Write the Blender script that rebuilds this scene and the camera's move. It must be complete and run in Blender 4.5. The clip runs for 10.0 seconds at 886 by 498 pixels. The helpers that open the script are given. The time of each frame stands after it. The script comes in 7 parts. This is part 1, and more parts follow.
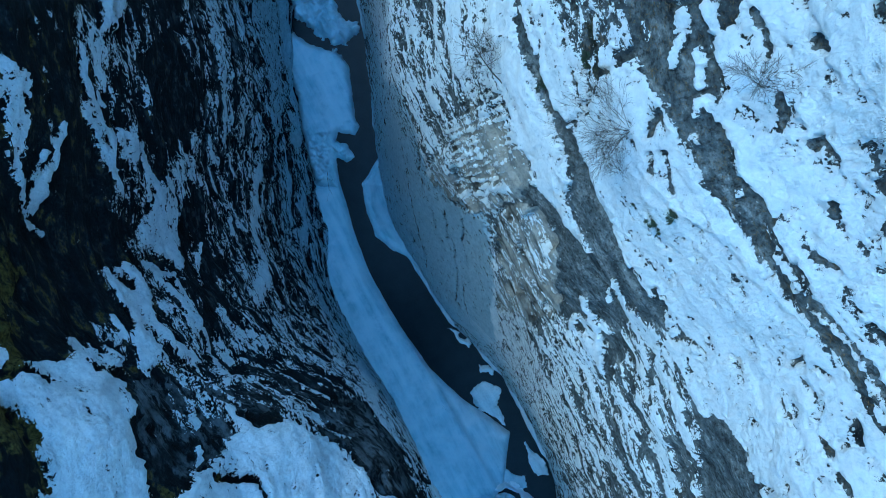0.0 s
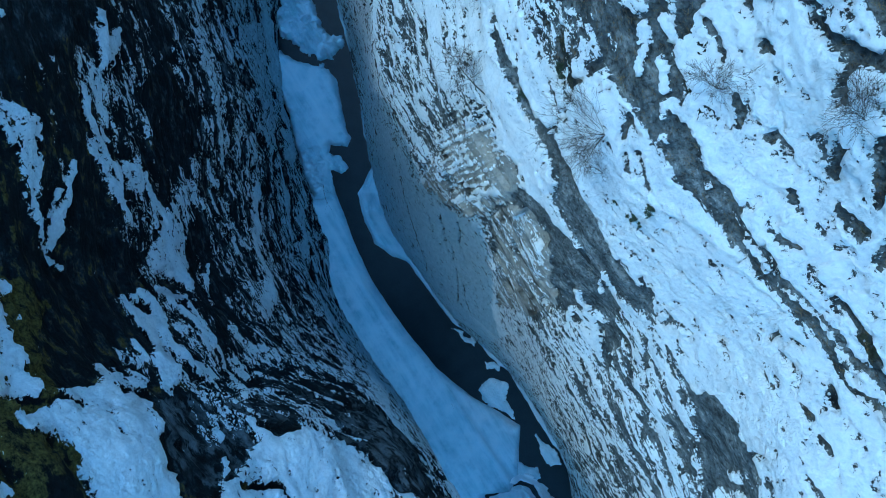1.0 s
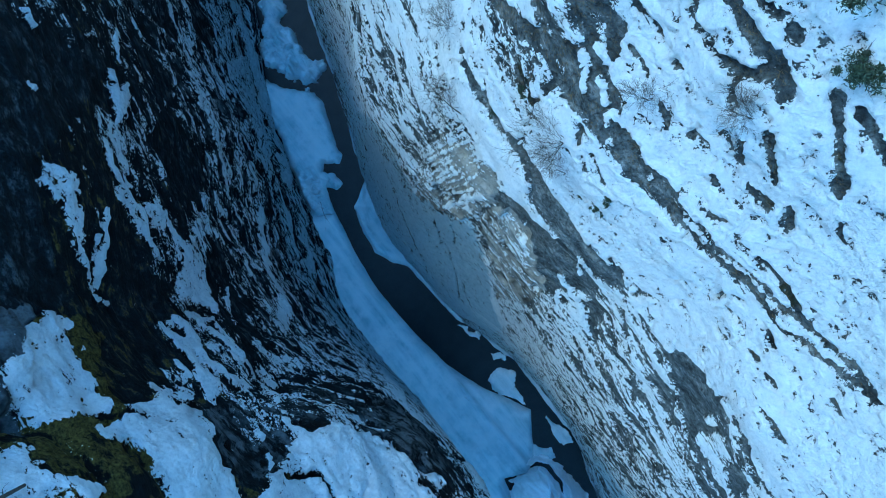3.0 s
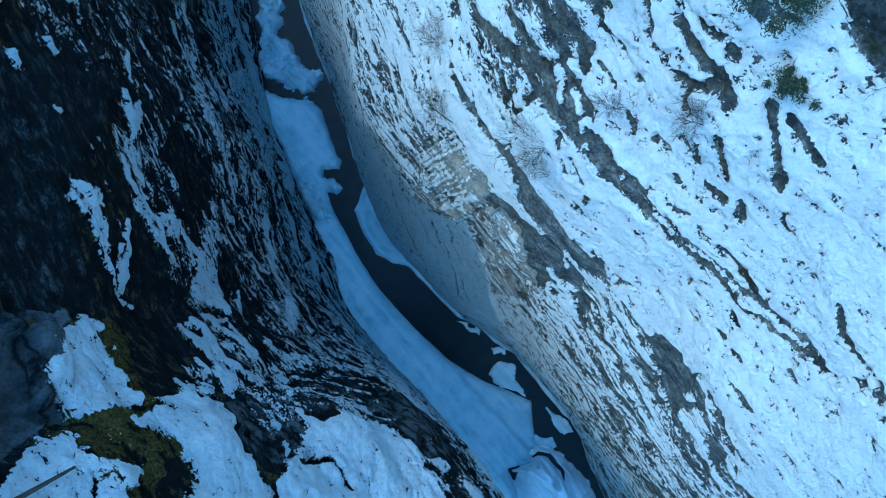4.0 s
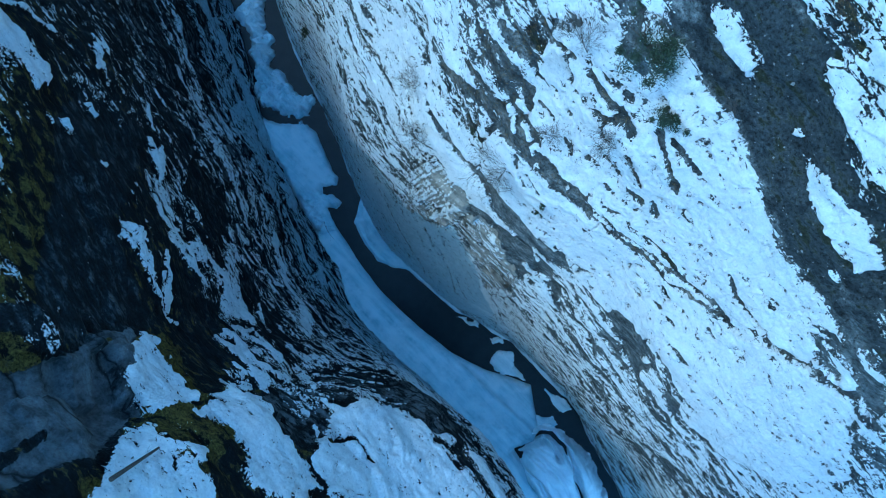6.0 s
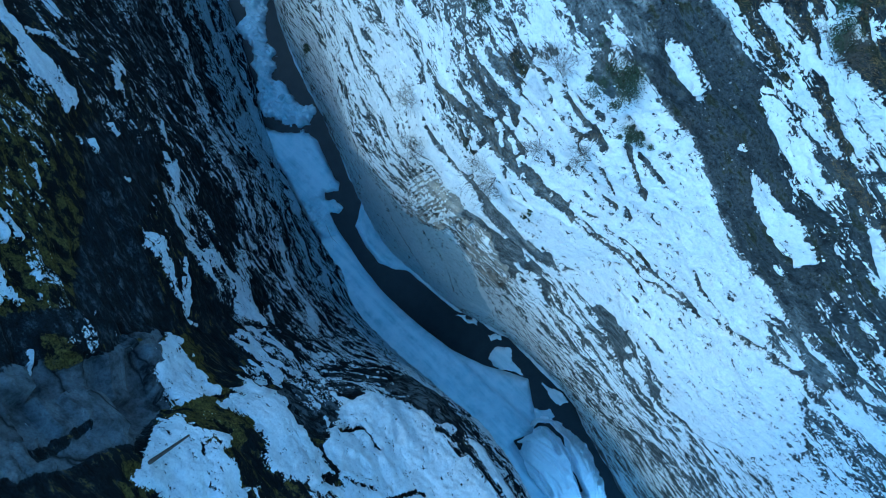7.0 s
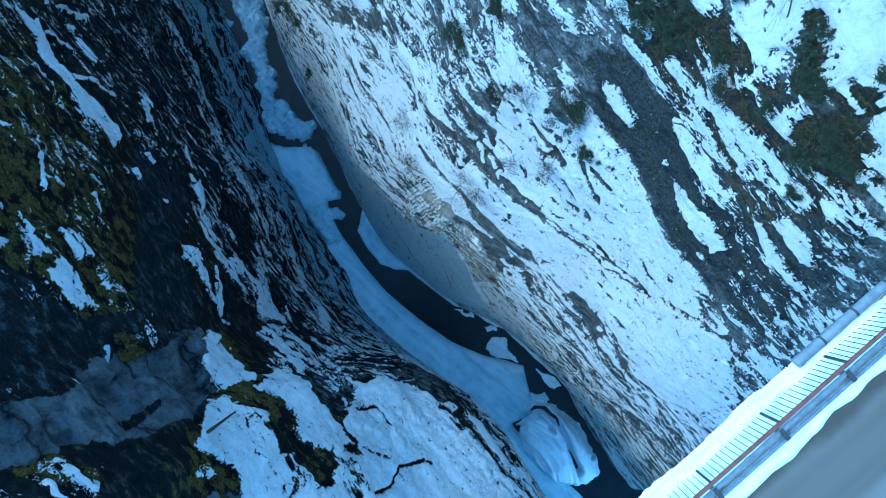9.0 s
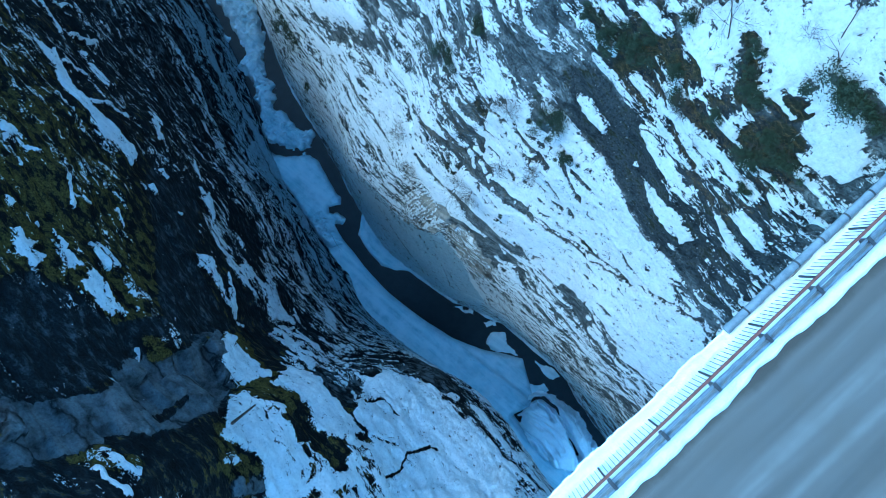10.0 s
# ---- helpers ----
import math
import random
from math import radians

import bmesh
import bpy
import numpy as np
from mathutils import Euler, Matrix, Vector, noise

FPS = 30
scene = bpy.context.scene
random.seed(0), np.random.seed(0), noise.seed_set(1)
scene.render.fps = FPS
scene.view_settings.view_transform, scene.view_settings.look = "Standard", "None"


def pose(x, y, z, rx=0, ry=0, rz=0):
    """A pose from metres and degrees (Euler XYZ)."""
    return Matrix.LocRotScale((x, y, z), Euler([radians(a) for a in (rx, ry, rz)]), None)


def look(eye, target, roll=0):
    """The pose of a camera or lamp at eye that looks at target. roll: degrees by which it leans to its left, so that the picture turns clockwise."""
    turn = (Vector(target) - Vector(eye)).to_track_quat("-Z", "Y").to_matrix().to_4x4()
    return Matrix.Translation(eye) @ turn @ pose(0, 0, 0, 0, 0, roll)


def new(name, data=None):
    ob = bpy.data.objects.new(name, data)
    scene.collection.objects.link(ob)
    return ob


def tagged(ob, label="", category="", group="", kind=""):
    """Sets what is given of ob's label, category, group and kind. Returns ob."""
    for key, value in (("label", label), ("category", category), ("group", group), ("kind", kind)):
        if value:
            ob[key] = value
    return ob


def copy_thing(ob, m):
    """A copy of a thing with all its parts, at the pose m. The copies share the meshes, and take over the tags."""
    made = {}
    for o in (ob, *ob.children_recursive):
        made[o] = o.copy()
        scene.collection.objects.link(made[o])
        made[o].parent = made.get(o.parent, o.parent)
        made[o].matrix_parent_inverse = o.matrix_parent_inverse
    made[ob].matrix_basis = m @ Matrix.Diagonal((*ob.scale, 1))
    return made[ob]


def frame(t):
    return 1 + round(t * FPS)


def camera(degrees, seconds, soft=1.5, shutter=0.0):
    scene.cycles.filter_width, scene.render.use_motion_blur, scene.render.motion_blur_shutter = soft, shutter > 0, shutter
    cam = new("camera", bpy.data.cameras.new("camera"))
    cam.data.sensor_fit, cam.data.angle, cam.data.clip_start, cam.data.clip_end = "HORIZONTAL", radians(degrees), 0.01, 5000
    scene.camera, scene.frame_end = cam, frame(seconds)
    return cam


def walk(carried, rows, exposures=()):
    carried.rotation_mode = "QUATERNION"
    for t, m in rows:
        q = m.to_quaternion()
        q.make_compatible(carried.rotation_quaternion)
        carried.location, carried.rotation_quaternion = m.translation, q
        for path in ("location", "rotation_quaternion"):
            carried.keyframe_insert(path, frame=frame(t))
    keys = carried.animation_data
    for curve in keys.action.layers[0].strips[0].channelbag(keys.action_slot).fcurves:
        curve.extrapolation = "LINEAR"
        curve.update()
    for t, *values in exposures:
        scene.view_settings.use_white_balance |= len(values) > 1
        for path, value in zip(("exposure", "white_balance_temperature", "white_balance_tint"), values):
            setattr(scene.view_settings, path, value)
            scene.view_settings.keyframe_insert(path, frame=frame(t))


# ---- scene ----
# ---------------------------------------------------------------- camera
cam = camera(66.0, 10.0, soft=0.5)
PATH = [
    (0.0, -0.217, 0.041, 77.510, 0.294, -0.367, 2.683),
    (0.5, -0.193, 0.152, 78.261, 0.328, -0.366, 0.743),
    (1.0, -0.195, 0.231, 79.133, 0.383, -0.438, -1.534),
    (1.5, -0.194, 0.307, 80.122, 0.416, -0.494, -3.525),
    (2.0, -0.183, 0.337, 81.100, 0.460, -0.538, -5.304),
    (2.5, -0.161, 0.312, 82.183, 0.508, -0.565, -6.644),
    (4.0, -0.052, 0.098, 86.212, 0.591, -0.579, -9.321),
    (4.5, 0.069, 0.081, 87.906, 0.567, -0.591, -10.687),
    (5.0, 0.215, 0.105, 89.670, 0.575, -0.609, -12.188),
    (5.5, 0.385, 0.175, 91.525, 0.590, -0.575, -13.187),
    (7.0, 0.629, 0.358, 97.121, 0.601, -0.618, -15.028),
    (7.5, 0.655, 0.399, 99.021, 0.552, -0.680, -15.447),
    (8.0, 0.688, 0.367, 100.926, 0.581, -0.685, -15.817),
    (8.5, 0.702, 0.360, 102.885, 0.576, -0.745, -16.587),
    (9.0, 0.737, 0.351, 104.860, 0.550, -0.777, -17.399),
    (9.5, 0.764, 0.309, 106.834, 0.574, -0.812, -18.491),
    (10.0, 0.777, 0.271, 108.816, 0.591, -0.856, -19.487),
]

walk(cam, [(t, pose(*p)) for t, *p in PATH], exposures=[(0.0, 2.68, 5000, -27), (10.0, 2.56, 4970, -27)])

# ---------------------------------------------------------------- light
SUN_ELEVATION, SUN_TURN = 58.0, 292.0      # degrees; turn is clockwise from +y
world = bpy.data.worlds.new("winter_sky")
scene.world = world
world.use_nodes = True
wn = world.node_tree.nodes
sky = wn.new("ShaderNodeTexSky")
sky.sky_type, sky.sun_disc = "NISHITA", False
sky.sun_elevation, sky.sun_rotation = radians(SUN_ELEVATION), radians(SUN_TURN)
sky.altitude, sky.ozone_density = 1200, 9.0
world.node_tree.links.new(sky.outputs[0], wn["Background"].inputs[0])
wn["Background"].inputs[1].default_value = 0.15
sun = new("sun", bpy.data.lights.new("sun", "SUN"))
sun.data.energy, sun.data.angle, sun.data.color = 0.5, radians(30), (1.0, 0.90, 0.78)
a, e = radians(SUN_TURN), radians(SUN_ELEVATION)
sun.matrix_world = look((0, 0, 150), (-100 * math.sin(a) * math.cos(e), -100 * math.cos(a) * math.cos(e), 150 - 100 * math.sin(e)))

# ---------------------------------------------------------------- materials


def material(name):
    m = bpy.data.materials.new(name)
    m.use_nodes = True
    return m, m.node_tree.nodes, m.node_tree.links, m.node_tree.nodes["Principled BSDF"]


def node(nodes, links, kind, values=(), **settings):
    """A node; values: pairs of input name or index and a number, or an output to link from."""
    n = nodes.new(kind)
    for key, value in settings.items():
        setattr(n, key, value)
    for key, value in values:
        if isinstance(value, bpy.types.NodeSocket):
            links.new(value, n.inputs[key])
        else:
            n.inputs[key].default_value = value
    return n


def ramp(nodes, links, fac, stops):
    n = nodes.new("ShaderNodeValToRGB")
    links.new(fac, n.inputs[0])
    while len(n.color_ramp.elements) < len(stops):
        n.color_ramp.elements.new(0.5)
    for el, (at, c) in zip(n.color_ramp.elements, stops):
        el.position = at
        el.color = (*c, 1) if isinstance(c, tuple) else (c, c, c, 1)
    return n.outputs[0]


def mix(nodes, links, fac, a, b, kind="RGBA", blend="MIX"):
    n = nodes.new("ShaderNodeMix")
    n.data_type, n.blend_type = kind, blend
    ins = [s for s in n.inputs if s.enabled]
    for s, v in zip(ins, (fac, a, b)):
        if isinstance(v, bpy.types.NodeSocket):
            links.new(v, s)
        else:
            s.default_value = (*v, 1) if isinstance(v, tuple) else v
    return [s for s in n.outputs if s.enabled][0]


def calc(nodes, links, op, a, b=0.0, clamp=False):
    n = nodes.new("ShaderNodeMath")
    n.operation, n.use_clamp = op, clamp
    for s, v in zip(n.inputs, (a, b)):
        if isinstance(v, bpy.types.NodeSocket):
            links.new(v, s)
        else:
            s.default_value = v
    return n.outputs[0]


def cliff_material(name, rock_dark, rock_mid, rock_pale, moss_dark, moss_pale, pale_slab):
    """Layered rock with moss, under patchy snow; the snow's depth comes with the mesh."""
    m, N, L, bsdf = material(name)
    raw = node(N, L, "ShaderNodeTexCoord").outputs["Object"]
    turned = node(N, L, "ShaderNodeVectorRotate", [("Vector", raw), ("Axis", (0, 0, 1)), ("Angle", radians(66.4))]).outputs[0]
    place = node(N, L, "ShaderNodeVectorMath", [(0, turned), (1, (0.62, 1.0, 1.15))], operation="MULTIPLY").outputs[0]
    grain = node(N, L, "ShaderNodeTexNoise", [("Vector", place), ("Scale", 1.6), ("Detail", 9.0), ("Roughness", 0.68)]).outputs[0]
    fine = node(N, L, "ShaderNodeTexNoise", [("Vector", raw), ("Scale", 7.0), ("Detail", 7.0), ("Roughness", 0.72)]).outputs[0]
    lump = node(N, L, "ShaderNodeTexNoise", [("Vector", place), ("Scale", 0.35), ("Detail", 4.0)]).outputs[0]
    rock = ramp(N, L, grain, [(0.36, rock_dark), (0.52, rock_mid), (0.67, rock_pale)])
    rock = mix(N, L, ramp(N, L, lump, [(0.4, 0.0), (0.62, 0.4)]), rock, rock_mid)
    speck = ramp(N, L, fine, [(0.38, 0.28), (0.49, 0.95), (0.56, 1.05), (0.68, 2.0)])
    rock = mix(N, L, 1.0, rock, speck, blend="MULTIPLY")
    pale = node(N, L, "ShaderNodeAttribute", attribute_name="pale").outputs["Fac"]
    cloud = node(N, L, "ShaderNodeTexNoise", [("Vector", raw), ("Scale", 0.9), ("Detail", 8.0), ("Roughness", 0.62)]).outputs[0]
    grit = node(N, L, "ShaderNodeTexNoise", [("Vector", raw), ("Scale", 6.0), ("Detail", 5.0), ("Roughness", 0.7)]).outputs[0]
    bent = node(N, L, "ShaderNodeTexNoise", [("Vector", raw), ("Scale", 0.5), ("Detail", 5.0)]).outputs["Color"]
    bent = node(N, L, "ShaderNodeVectorMath", [(0, place), (1, node(N, L, "ShaderNodeVectorMath", [(0, bent), (1, (2.2, 2.2, 2.2))], operation="MULTIPLY").outputs[0])]).outputs[0]
    joint = node(N, L, "ShaderNodeTexVoronoi", [("Vector", bent), ("Scale", 0.2)], feature="DISTANCE_TO_EDGE").outputs["Distance"]
    joint = ramp(N, L, joint, [(0.0, 0.12), (0.035, 0.75), (0.07, 1.0)])
    slab = mix(N, L, 1.0, mix(N, L, ramp(N, L, cloud, [(0.28, 0.0), (0.56, 1.0)]), rock_mid, pale_slab), joint, blend="MULTIPLY")
    slab = mix(N, L, 0.7, slab, ramp(N, L, grit, [(0.3, 0.45), (0.5, 1.0), (0.75, 1.35)]), blend="MULTIPLY")
    shown = calc(N, L, "ADD", pale, calc(N, L, "MULTIPLY", calc(N, L, "SUBTRACT", grain, 0.5), 1.2))
    rock = mix(N, L, ramp(N, L, shown, [(0.4, 0.0), (0.52, 1.0)]), rock, slab)
    lush = node(N, L, "ShaderNodeAttribute", attribute_name="moss").outputs["Fac"]
    # rock goes darker where the moss value is high
    darker = mix(N, L, 1.0, rock, (0.34, 0.36, 0.39), blend="MULTIPLY")
    rock = mix(N, L, ramp(N, L, lush, [(0.15, 0.0), (0.4, 1.0)]), rock, darker)
    moss = ramp(N, L, fine, [(0.35, moss_dark), (0.65, moss_pale)])
    mossy = node(N, L, "ShaderNodeAttribute", attribute_name="moss").outputs["Fac"]
    mossy = calc(N, L, "ADD", mossy, calc(N, L, "MULTIPLY", calc(N, L, "SUBTRACT", grain, 0.5), 2.2))
    ground = mix(N, L, ramp(N, L, mossy, [(0.42, 0.0), (0.58, 1.0)]), rock, moss)
    snow_c = ramp(N, L, mix(N, L, 0.5, grain, grit, kind="FLOAT"), [(0.32, (0.52, 0.57, 0.62)), (0.46, (0.80, 0.82, 0.845)), (0.58, (0.90, 0.915, 0.93))])
    crumb = node(N, L, "ShaderNodeTexNoise", [("Vector", raw), ("Scale", 2.6), ("Detail", 9.0), ("Roughness", 0.76)]).outputs[0]
    # darker icy blue: deep shade painted into the snow near the river
    icy_shade = node(N, L, "ShaderNodeAttribute", attribute_name="icy_shade").outputs["Fac"]
    snow_c = mix(N, L, calc(N, L, "MULTIPLY", icy_shade, 0.85), snow_c, ramp(N, L, crumb, [(0.35, (0.24, 0.36, 0.45)), (0.62, (0.50, 0.61, 0.68))]))
    depth = node(N, L, "ShaderNodeAttribute", attribute_name="snow").outputs["Fac"]
    ragged = calc(N, L, "ADD", calc(N, L, "MULTIPLY", calc(N, L, "SUBTRACT", mix(N, L, 0.5, fine, grit, kind="FLOAT"), 0.5), 3.0),
                  calc(N, L, "MULTIPLY", calc(N, L, "SUBTRACT", mix(N, L, 0.6, grain, crumb, kind="FLOAT"), 0.5), 3.2))
    lie = node(N, L, "ShaderNodeVectorMath", [(0, turned), (1, (0.10, 1.0, 0.8))], operation="MULTIPLY").outputs[0]
    seam = node(N, L, "ShaderNodeTexNoise", [("Vector", lie), ("Scale", 2.2), ("Detail", 7.0), ("Roughness", 0.62), ("Distortion", 0.4)]).outputs[0]
    seam = ramp(N, L, seam, [(0.45, 0.0), (0.495, 1.0), (0.505, 1.0), (0.55, 0.0)])
    cracked = node(N, L, "ShaderNodeAttribute", attribute_name="cracked").outputs["Fac"]
    ragged = calc(N, L, "SUBTRACT", ragged, calc(N, L, "MULTIPLY", seam, cracked))
    cover = ramp(N, L, calc(N, L, "ADD", calc(N, L, "ADD", depth, ragged), 0.5), [(0.485, 0.0), (0.53, 1.0)])
    L.new(mix(N, L, cover, ground, snow_c), bsdf.inputs["Base Color"])
    L.new(mix(N, L, cover, 0.85, 0.6, kind="FLOAT"), bsdf.inputs["Roughness"])
    bsdf.inputs["Specular IOR Level"].default_value = 0.12
    height = mix(N, L, cover, calc(N, L, "ADD", grain, calc(N, L, "MULTIPLY", fine, 0.5)), calc(N, L, "ADD", calc(N, L, "MULTIPLY", grit, 0.9), calc(N, L, "MULTIPLY", crumb, 1.9)), kind="FLOAT")
    bump = node(N, L, "ShaderNodeBump", [("Height", height), ("Strength", 0.9), ("Distance", 0.3)])
    L.new(bump.outputs[0], bsdf.inputs["Normal"])
    return m


def plain(name, dark, pale, scale=3.0, rough=0.7, metal=0.0, bump=0.02, detail=6.0):
    """A surface that varies between two colours at two scales, with fine relief."""
    m, N, L, bsdf = material(name)
    place = node(N, L, "ShaderNodeTexCoord").outputs["Object"]
    big = node(N, L, "ShaderNodeTexNoise", [("Vector", place), ("Scale", scale), ("Detail", detail), ("Roughness", 0.6)]).outputs[0]
    small = node(N, L, "ShaderNodeTexNoise", [("Vector", place), ("Scale", scale * 9), ("Detail", 4.0)]).outputs[0]
    both = calc(N, L, "ADD", calc(N, L, "MULTIPLY", big, 0.7), calc(N, L, "MULTIPLY", small, 0.3))
    L.new(ramp(N, L, both, [(0.32, dark), (0.66, pale)]), bsdf.inputs["Base Color"])
    bsdf.inputs["Roughness"].default_value, bsdf.inputs["Metallic"].default_value = rough, metal
    b = node(N, L, "ShaderNodeBump", [("Height", both), ("Strength", 0.7), ("Distance", bump)])
    L.new(b.outputs[0], bsdf.inputs["Normal"])
    return m


def ice_material():
    """River ice under thin snow: drawn-out bands, paler drifts and a few dark hairline cracks."""
    m, N, L, bsdf = material("snowy_river_ice")
    raw = node(N, L, "ShaderNodeTexCoord").outputs["Object"]
    turned = node(N, L, "ShaderNodeVectorRotate", [("Vector", raw), ("Axis", (0, 0, 1)), ("Angle", radians(60))]).outputs[0]
    lie = node(N, L, "ShaderNodeVectorMath", [(0, turned), (1, (0.12, 1.0, 1.0))], operation="MULTIPLY").outputs[0]
    band = node(N, L, "ShaderNodeTexNoise", [("Vector", lie), ("Scale", 1.1), ("Detail", 6.0), ("Roughness", 0.6)]).outputs[0]
    drift = node(N, L, "ShaderNodeTexNoise", [("Vector", raw), ("Scale", 0.45), ("Detail", 7.0), ("Roughness", 0.62)]).outputs[0]
    grain = node(N, L, "ShaderNodeTexNoise", [("Vector", raw), ("Scale", 7.0), ("Detail", 5.0), ("Roughness", 0.7)]).outputs[0]
    c = ramp(N, L, band, [(0.3, (0.26, 0.37, 0.45)), (0.5, (0.43, 0.54, 0.61)), (0.7, (0.58, 0.66, 0.71))])
    c = mix(N, L, ramp(N, L, drift, [(0.42, 0.0), (0.6, 0.8)]), c, (0.58, 0.64, 0.69))
    c = mix(N, L, ramp(N, L, grain, [(0.26, 0.5), (0.36, 0.0)]), c, (0.30, 0.40, 0.46))
    L.new(c, bsdf.inputs["Base Color"])
    bsdf.inputs["Roughness"].default_value = 0.5
    h = calc(N, L, "ADD", calc(N, L, "MULTIPLY", band, 0.8), calc(N, L, "MULTIPLY", grain, 0.5))
    b = node(N, L, "ShaderNodeBump", [("Height", h), ("Strength", 0.8), ("Distance", 0.14)])
    L.new(b.outputs[0], bsdf.inputs["Normal"])
    return m


def road_material():
    """Asphalt worn pale along the wheel tracks, with damp brown grit towards the kerbs."""
    m, N, L, bsdf = material("worn_asphalt")
    place = node(N, L, "ShaderNodeTexCoord").outputs["Object"]
    long = node(N, L, "ShaderNodeVectorMath", [(0, place), (1, (0.05, 1.0, 1.0))], operation="MULTIPLY").outputs[0]
    band = node(N, L, "ShaderNodeTexNoise", [("Vector", long), ("Scale", 0.9), ("Detail", 3.0)]).outputs[0]
    big = node(N, L, "ShaderNodeTexNoise", [("Vector", place), ("Scale", 0.7), ("Detail", 7.0), ("Roughness", 0.65)]).outputs[0]
    grit = node(N, L, "ShaderNodeTexNoise", [("Vector", place), ("Scale", 40.0), ("Detail", 3.0)]).outputs[0]
    c = ramp(N, L, band, [(0.35, (0.082, 0.076, 0.068)), (0.5, (0.115, 0.108, 0.098)), (0.62, (0.175, 0.17, 0.16))])
    c = mix(N, L, ramp(N, L, big, [(0.35, 0.0), (0.7, 0.6)]), c, (0.10, 0.088, 0.072))
    c = mix(N, L, 0.5, c, ramp(N, L, grit, [(0.3, 0.5), (0.7, 1.3)]), blend="MULTIPLY")
    y = node(N, L, "ShaderNodeSeparateXYZ", [(0, place)]).outputs[1]
    y = calc(N, L, "ADD", y, calc(N, L, "MULTIPLY", calc(N, L, "SUBTRACT", big, 0.5), 0.9))
    c = mix(N, L, ramp(N, L, calc(N, L, "MULTIPLY", y, 0.2), [(0.37, 0.8), (0.44, 0.0)]), c, (0.045, 0.036, 0.026))
    L.new(c, bsdf.inputs["Base Color"])
    bsdf.inputs["Roughness"].default_value = 0.8
    b = node(N, L, "ShaderNodeBump", [("Height", grit), ("Strength", 0.5), ("Distance", 0.006)])
    L.new(b.outputs[0], bsdf.inputs["Normal"])
    return m


# left wall's copy: its deep shade is put into far darker rock colours
SHADE_ROCK = cliff_material("shaded_slate_under_snow", (0.0018, 0.0022, 0.0026), (0.0095, 0.012, 0.0145), (0.080, 0.090, 0.10), (0.004, 0.004, 0.0015), (0.115, 0.090, 0.022), (0.115, 0.125, 0.135))
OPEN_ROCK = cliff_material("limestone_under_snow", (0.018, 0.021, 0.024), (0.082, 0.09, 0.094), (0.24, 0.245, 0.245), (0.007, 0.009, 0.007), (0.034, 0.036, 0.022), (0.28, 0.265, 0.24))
SNOW = plain("snow", (0.70, 0.75, 0.80), (0.85, 0.88, 0.92), 1.4, 0.6, 0.0, 0.12)
ICE = ice_material()
WATER = plain("dark_river_water", (0.005, 0.008, 0.010), (0.012, 0.016, 0.018), 0.6, 0.25, 0.0, 0.02)
WATER.node_tree.nodes["Principled BSDF"].inputs["Specular IOR Level"].default_value = 0.12
ASPHALT = road_material()
CONCRETE = plain("weathered_concrete", (0.22, 0.22, 0.21), (0.40, 0.39, 0.37), 1.2, 0.85, 0.0, 0.02)
RUST = plain("rusty_red_paint", (0.07, 0.025, 0.018), (0.17, 0.065, 0.048), 5.0, 0.65, 0.0, 0.004)
STEEL = plain("galvanised_steel", (0.10, 0.125, 0.15), (0.24, 0.27, 0.30), 4.0, 0.5, 0.3, 0.003)
DARK_STEEL = plain("dark_steel", (0.02, 0.022, 0.025), (0.07, 0.07, 0.075), 6.0, 0.55, 0.3, 0.003)
PIPE_PAINT = plain("grey_pipe_paint", (0.10, 0.12, 0.14), (0.22, 0.25, 0.28), 4.0, 0.6, 0.0, 0.004)

# ---------------------------------------------------------------- plan of the gorge
AL, AC = (0.40, -0.9165), (0.9165, 0.40)   # along the gorge, across it to the sunny side
U_KNOTS = (-46, -35, -27, -19, -12, -6, 0, 7, 15, 26, 40)
Z_KNOTS = (-2, 10, 25, 40, 50, 60, 75, 100)
LEFT = [
    (0.3, -3, -6.7, -9.5, -10.9, -12.1, -13.9, -18.6),
    (-3.9, -6.5, -9, -10.1, -11.2, -12.5, -15.2, -20.3),
    (-7.7, -8.7, -10.4, -10.2, -11, -12.6, -16.5, -21.9),
    (-9.6, -10, -10.8, -11.9, -12, -13.7, -18.5, -23.7),
    (-10, -12, -13.4, -13.5, -13.8, -15.3, -20.2, -24.9),
    (-10.7, -13, -13.8, -14.8, -15.5, -16.3, -19.8, -24.9),
    (-12.7, -12.5, -13.2, -13.6, -13.9, -15.5, -19, -24.1),
    # from here on the unseen upper wall is set back to admit light
    (-12.4, -11.3, -9.9, -8.4, -12.6, -15.6, -33, -60),
    (-11.4, -9.6, -7.6, -6.6, -13.2, -17.5, -38, -65),
    (-12, -10.5, -8.4, -7.1, -11, -18, -40, -70),
    (-15, -13, -11, -9.6, -11, -19, -42, -72),
]
RIGHT = [
    (7, 8.5, 9.5, 11.5, 11.8, 15.3, 21.6, 34.4),
    (2.6, 4, 5.8, 7.2, 9.7, 13.3, 20.2, 33.2),
    (0.9, 2.2, 4.2, 6, 8, 12.1, 19.3, 32.3),
    (-1, 0.8, 2.8, 4.6, 7.2, 11.5, 18.4, 31.1),
    (-3.4, -1, 0.9, 2.2, 5.9, 10.4, 17, 29.5),
    (-4.7, -1.6, 0.9, 2.1, 4.4, 8.1, 15.1, 27.7),
    (-3.4, -0.9, 2.3, 3.3, 4.6, 8.1, 14.6, 25.7),
    (-2, 0.2, 3.2, 4.1, 6, 9.1, 13.3, 24.5),
    (1.5, 2.3, 3.2, 4.9, 6.3, 8, 13.6, 25.7),
    (2.9, 3.5, 4.2, 5.1, 6.7, 9, 14.8, 27.3),
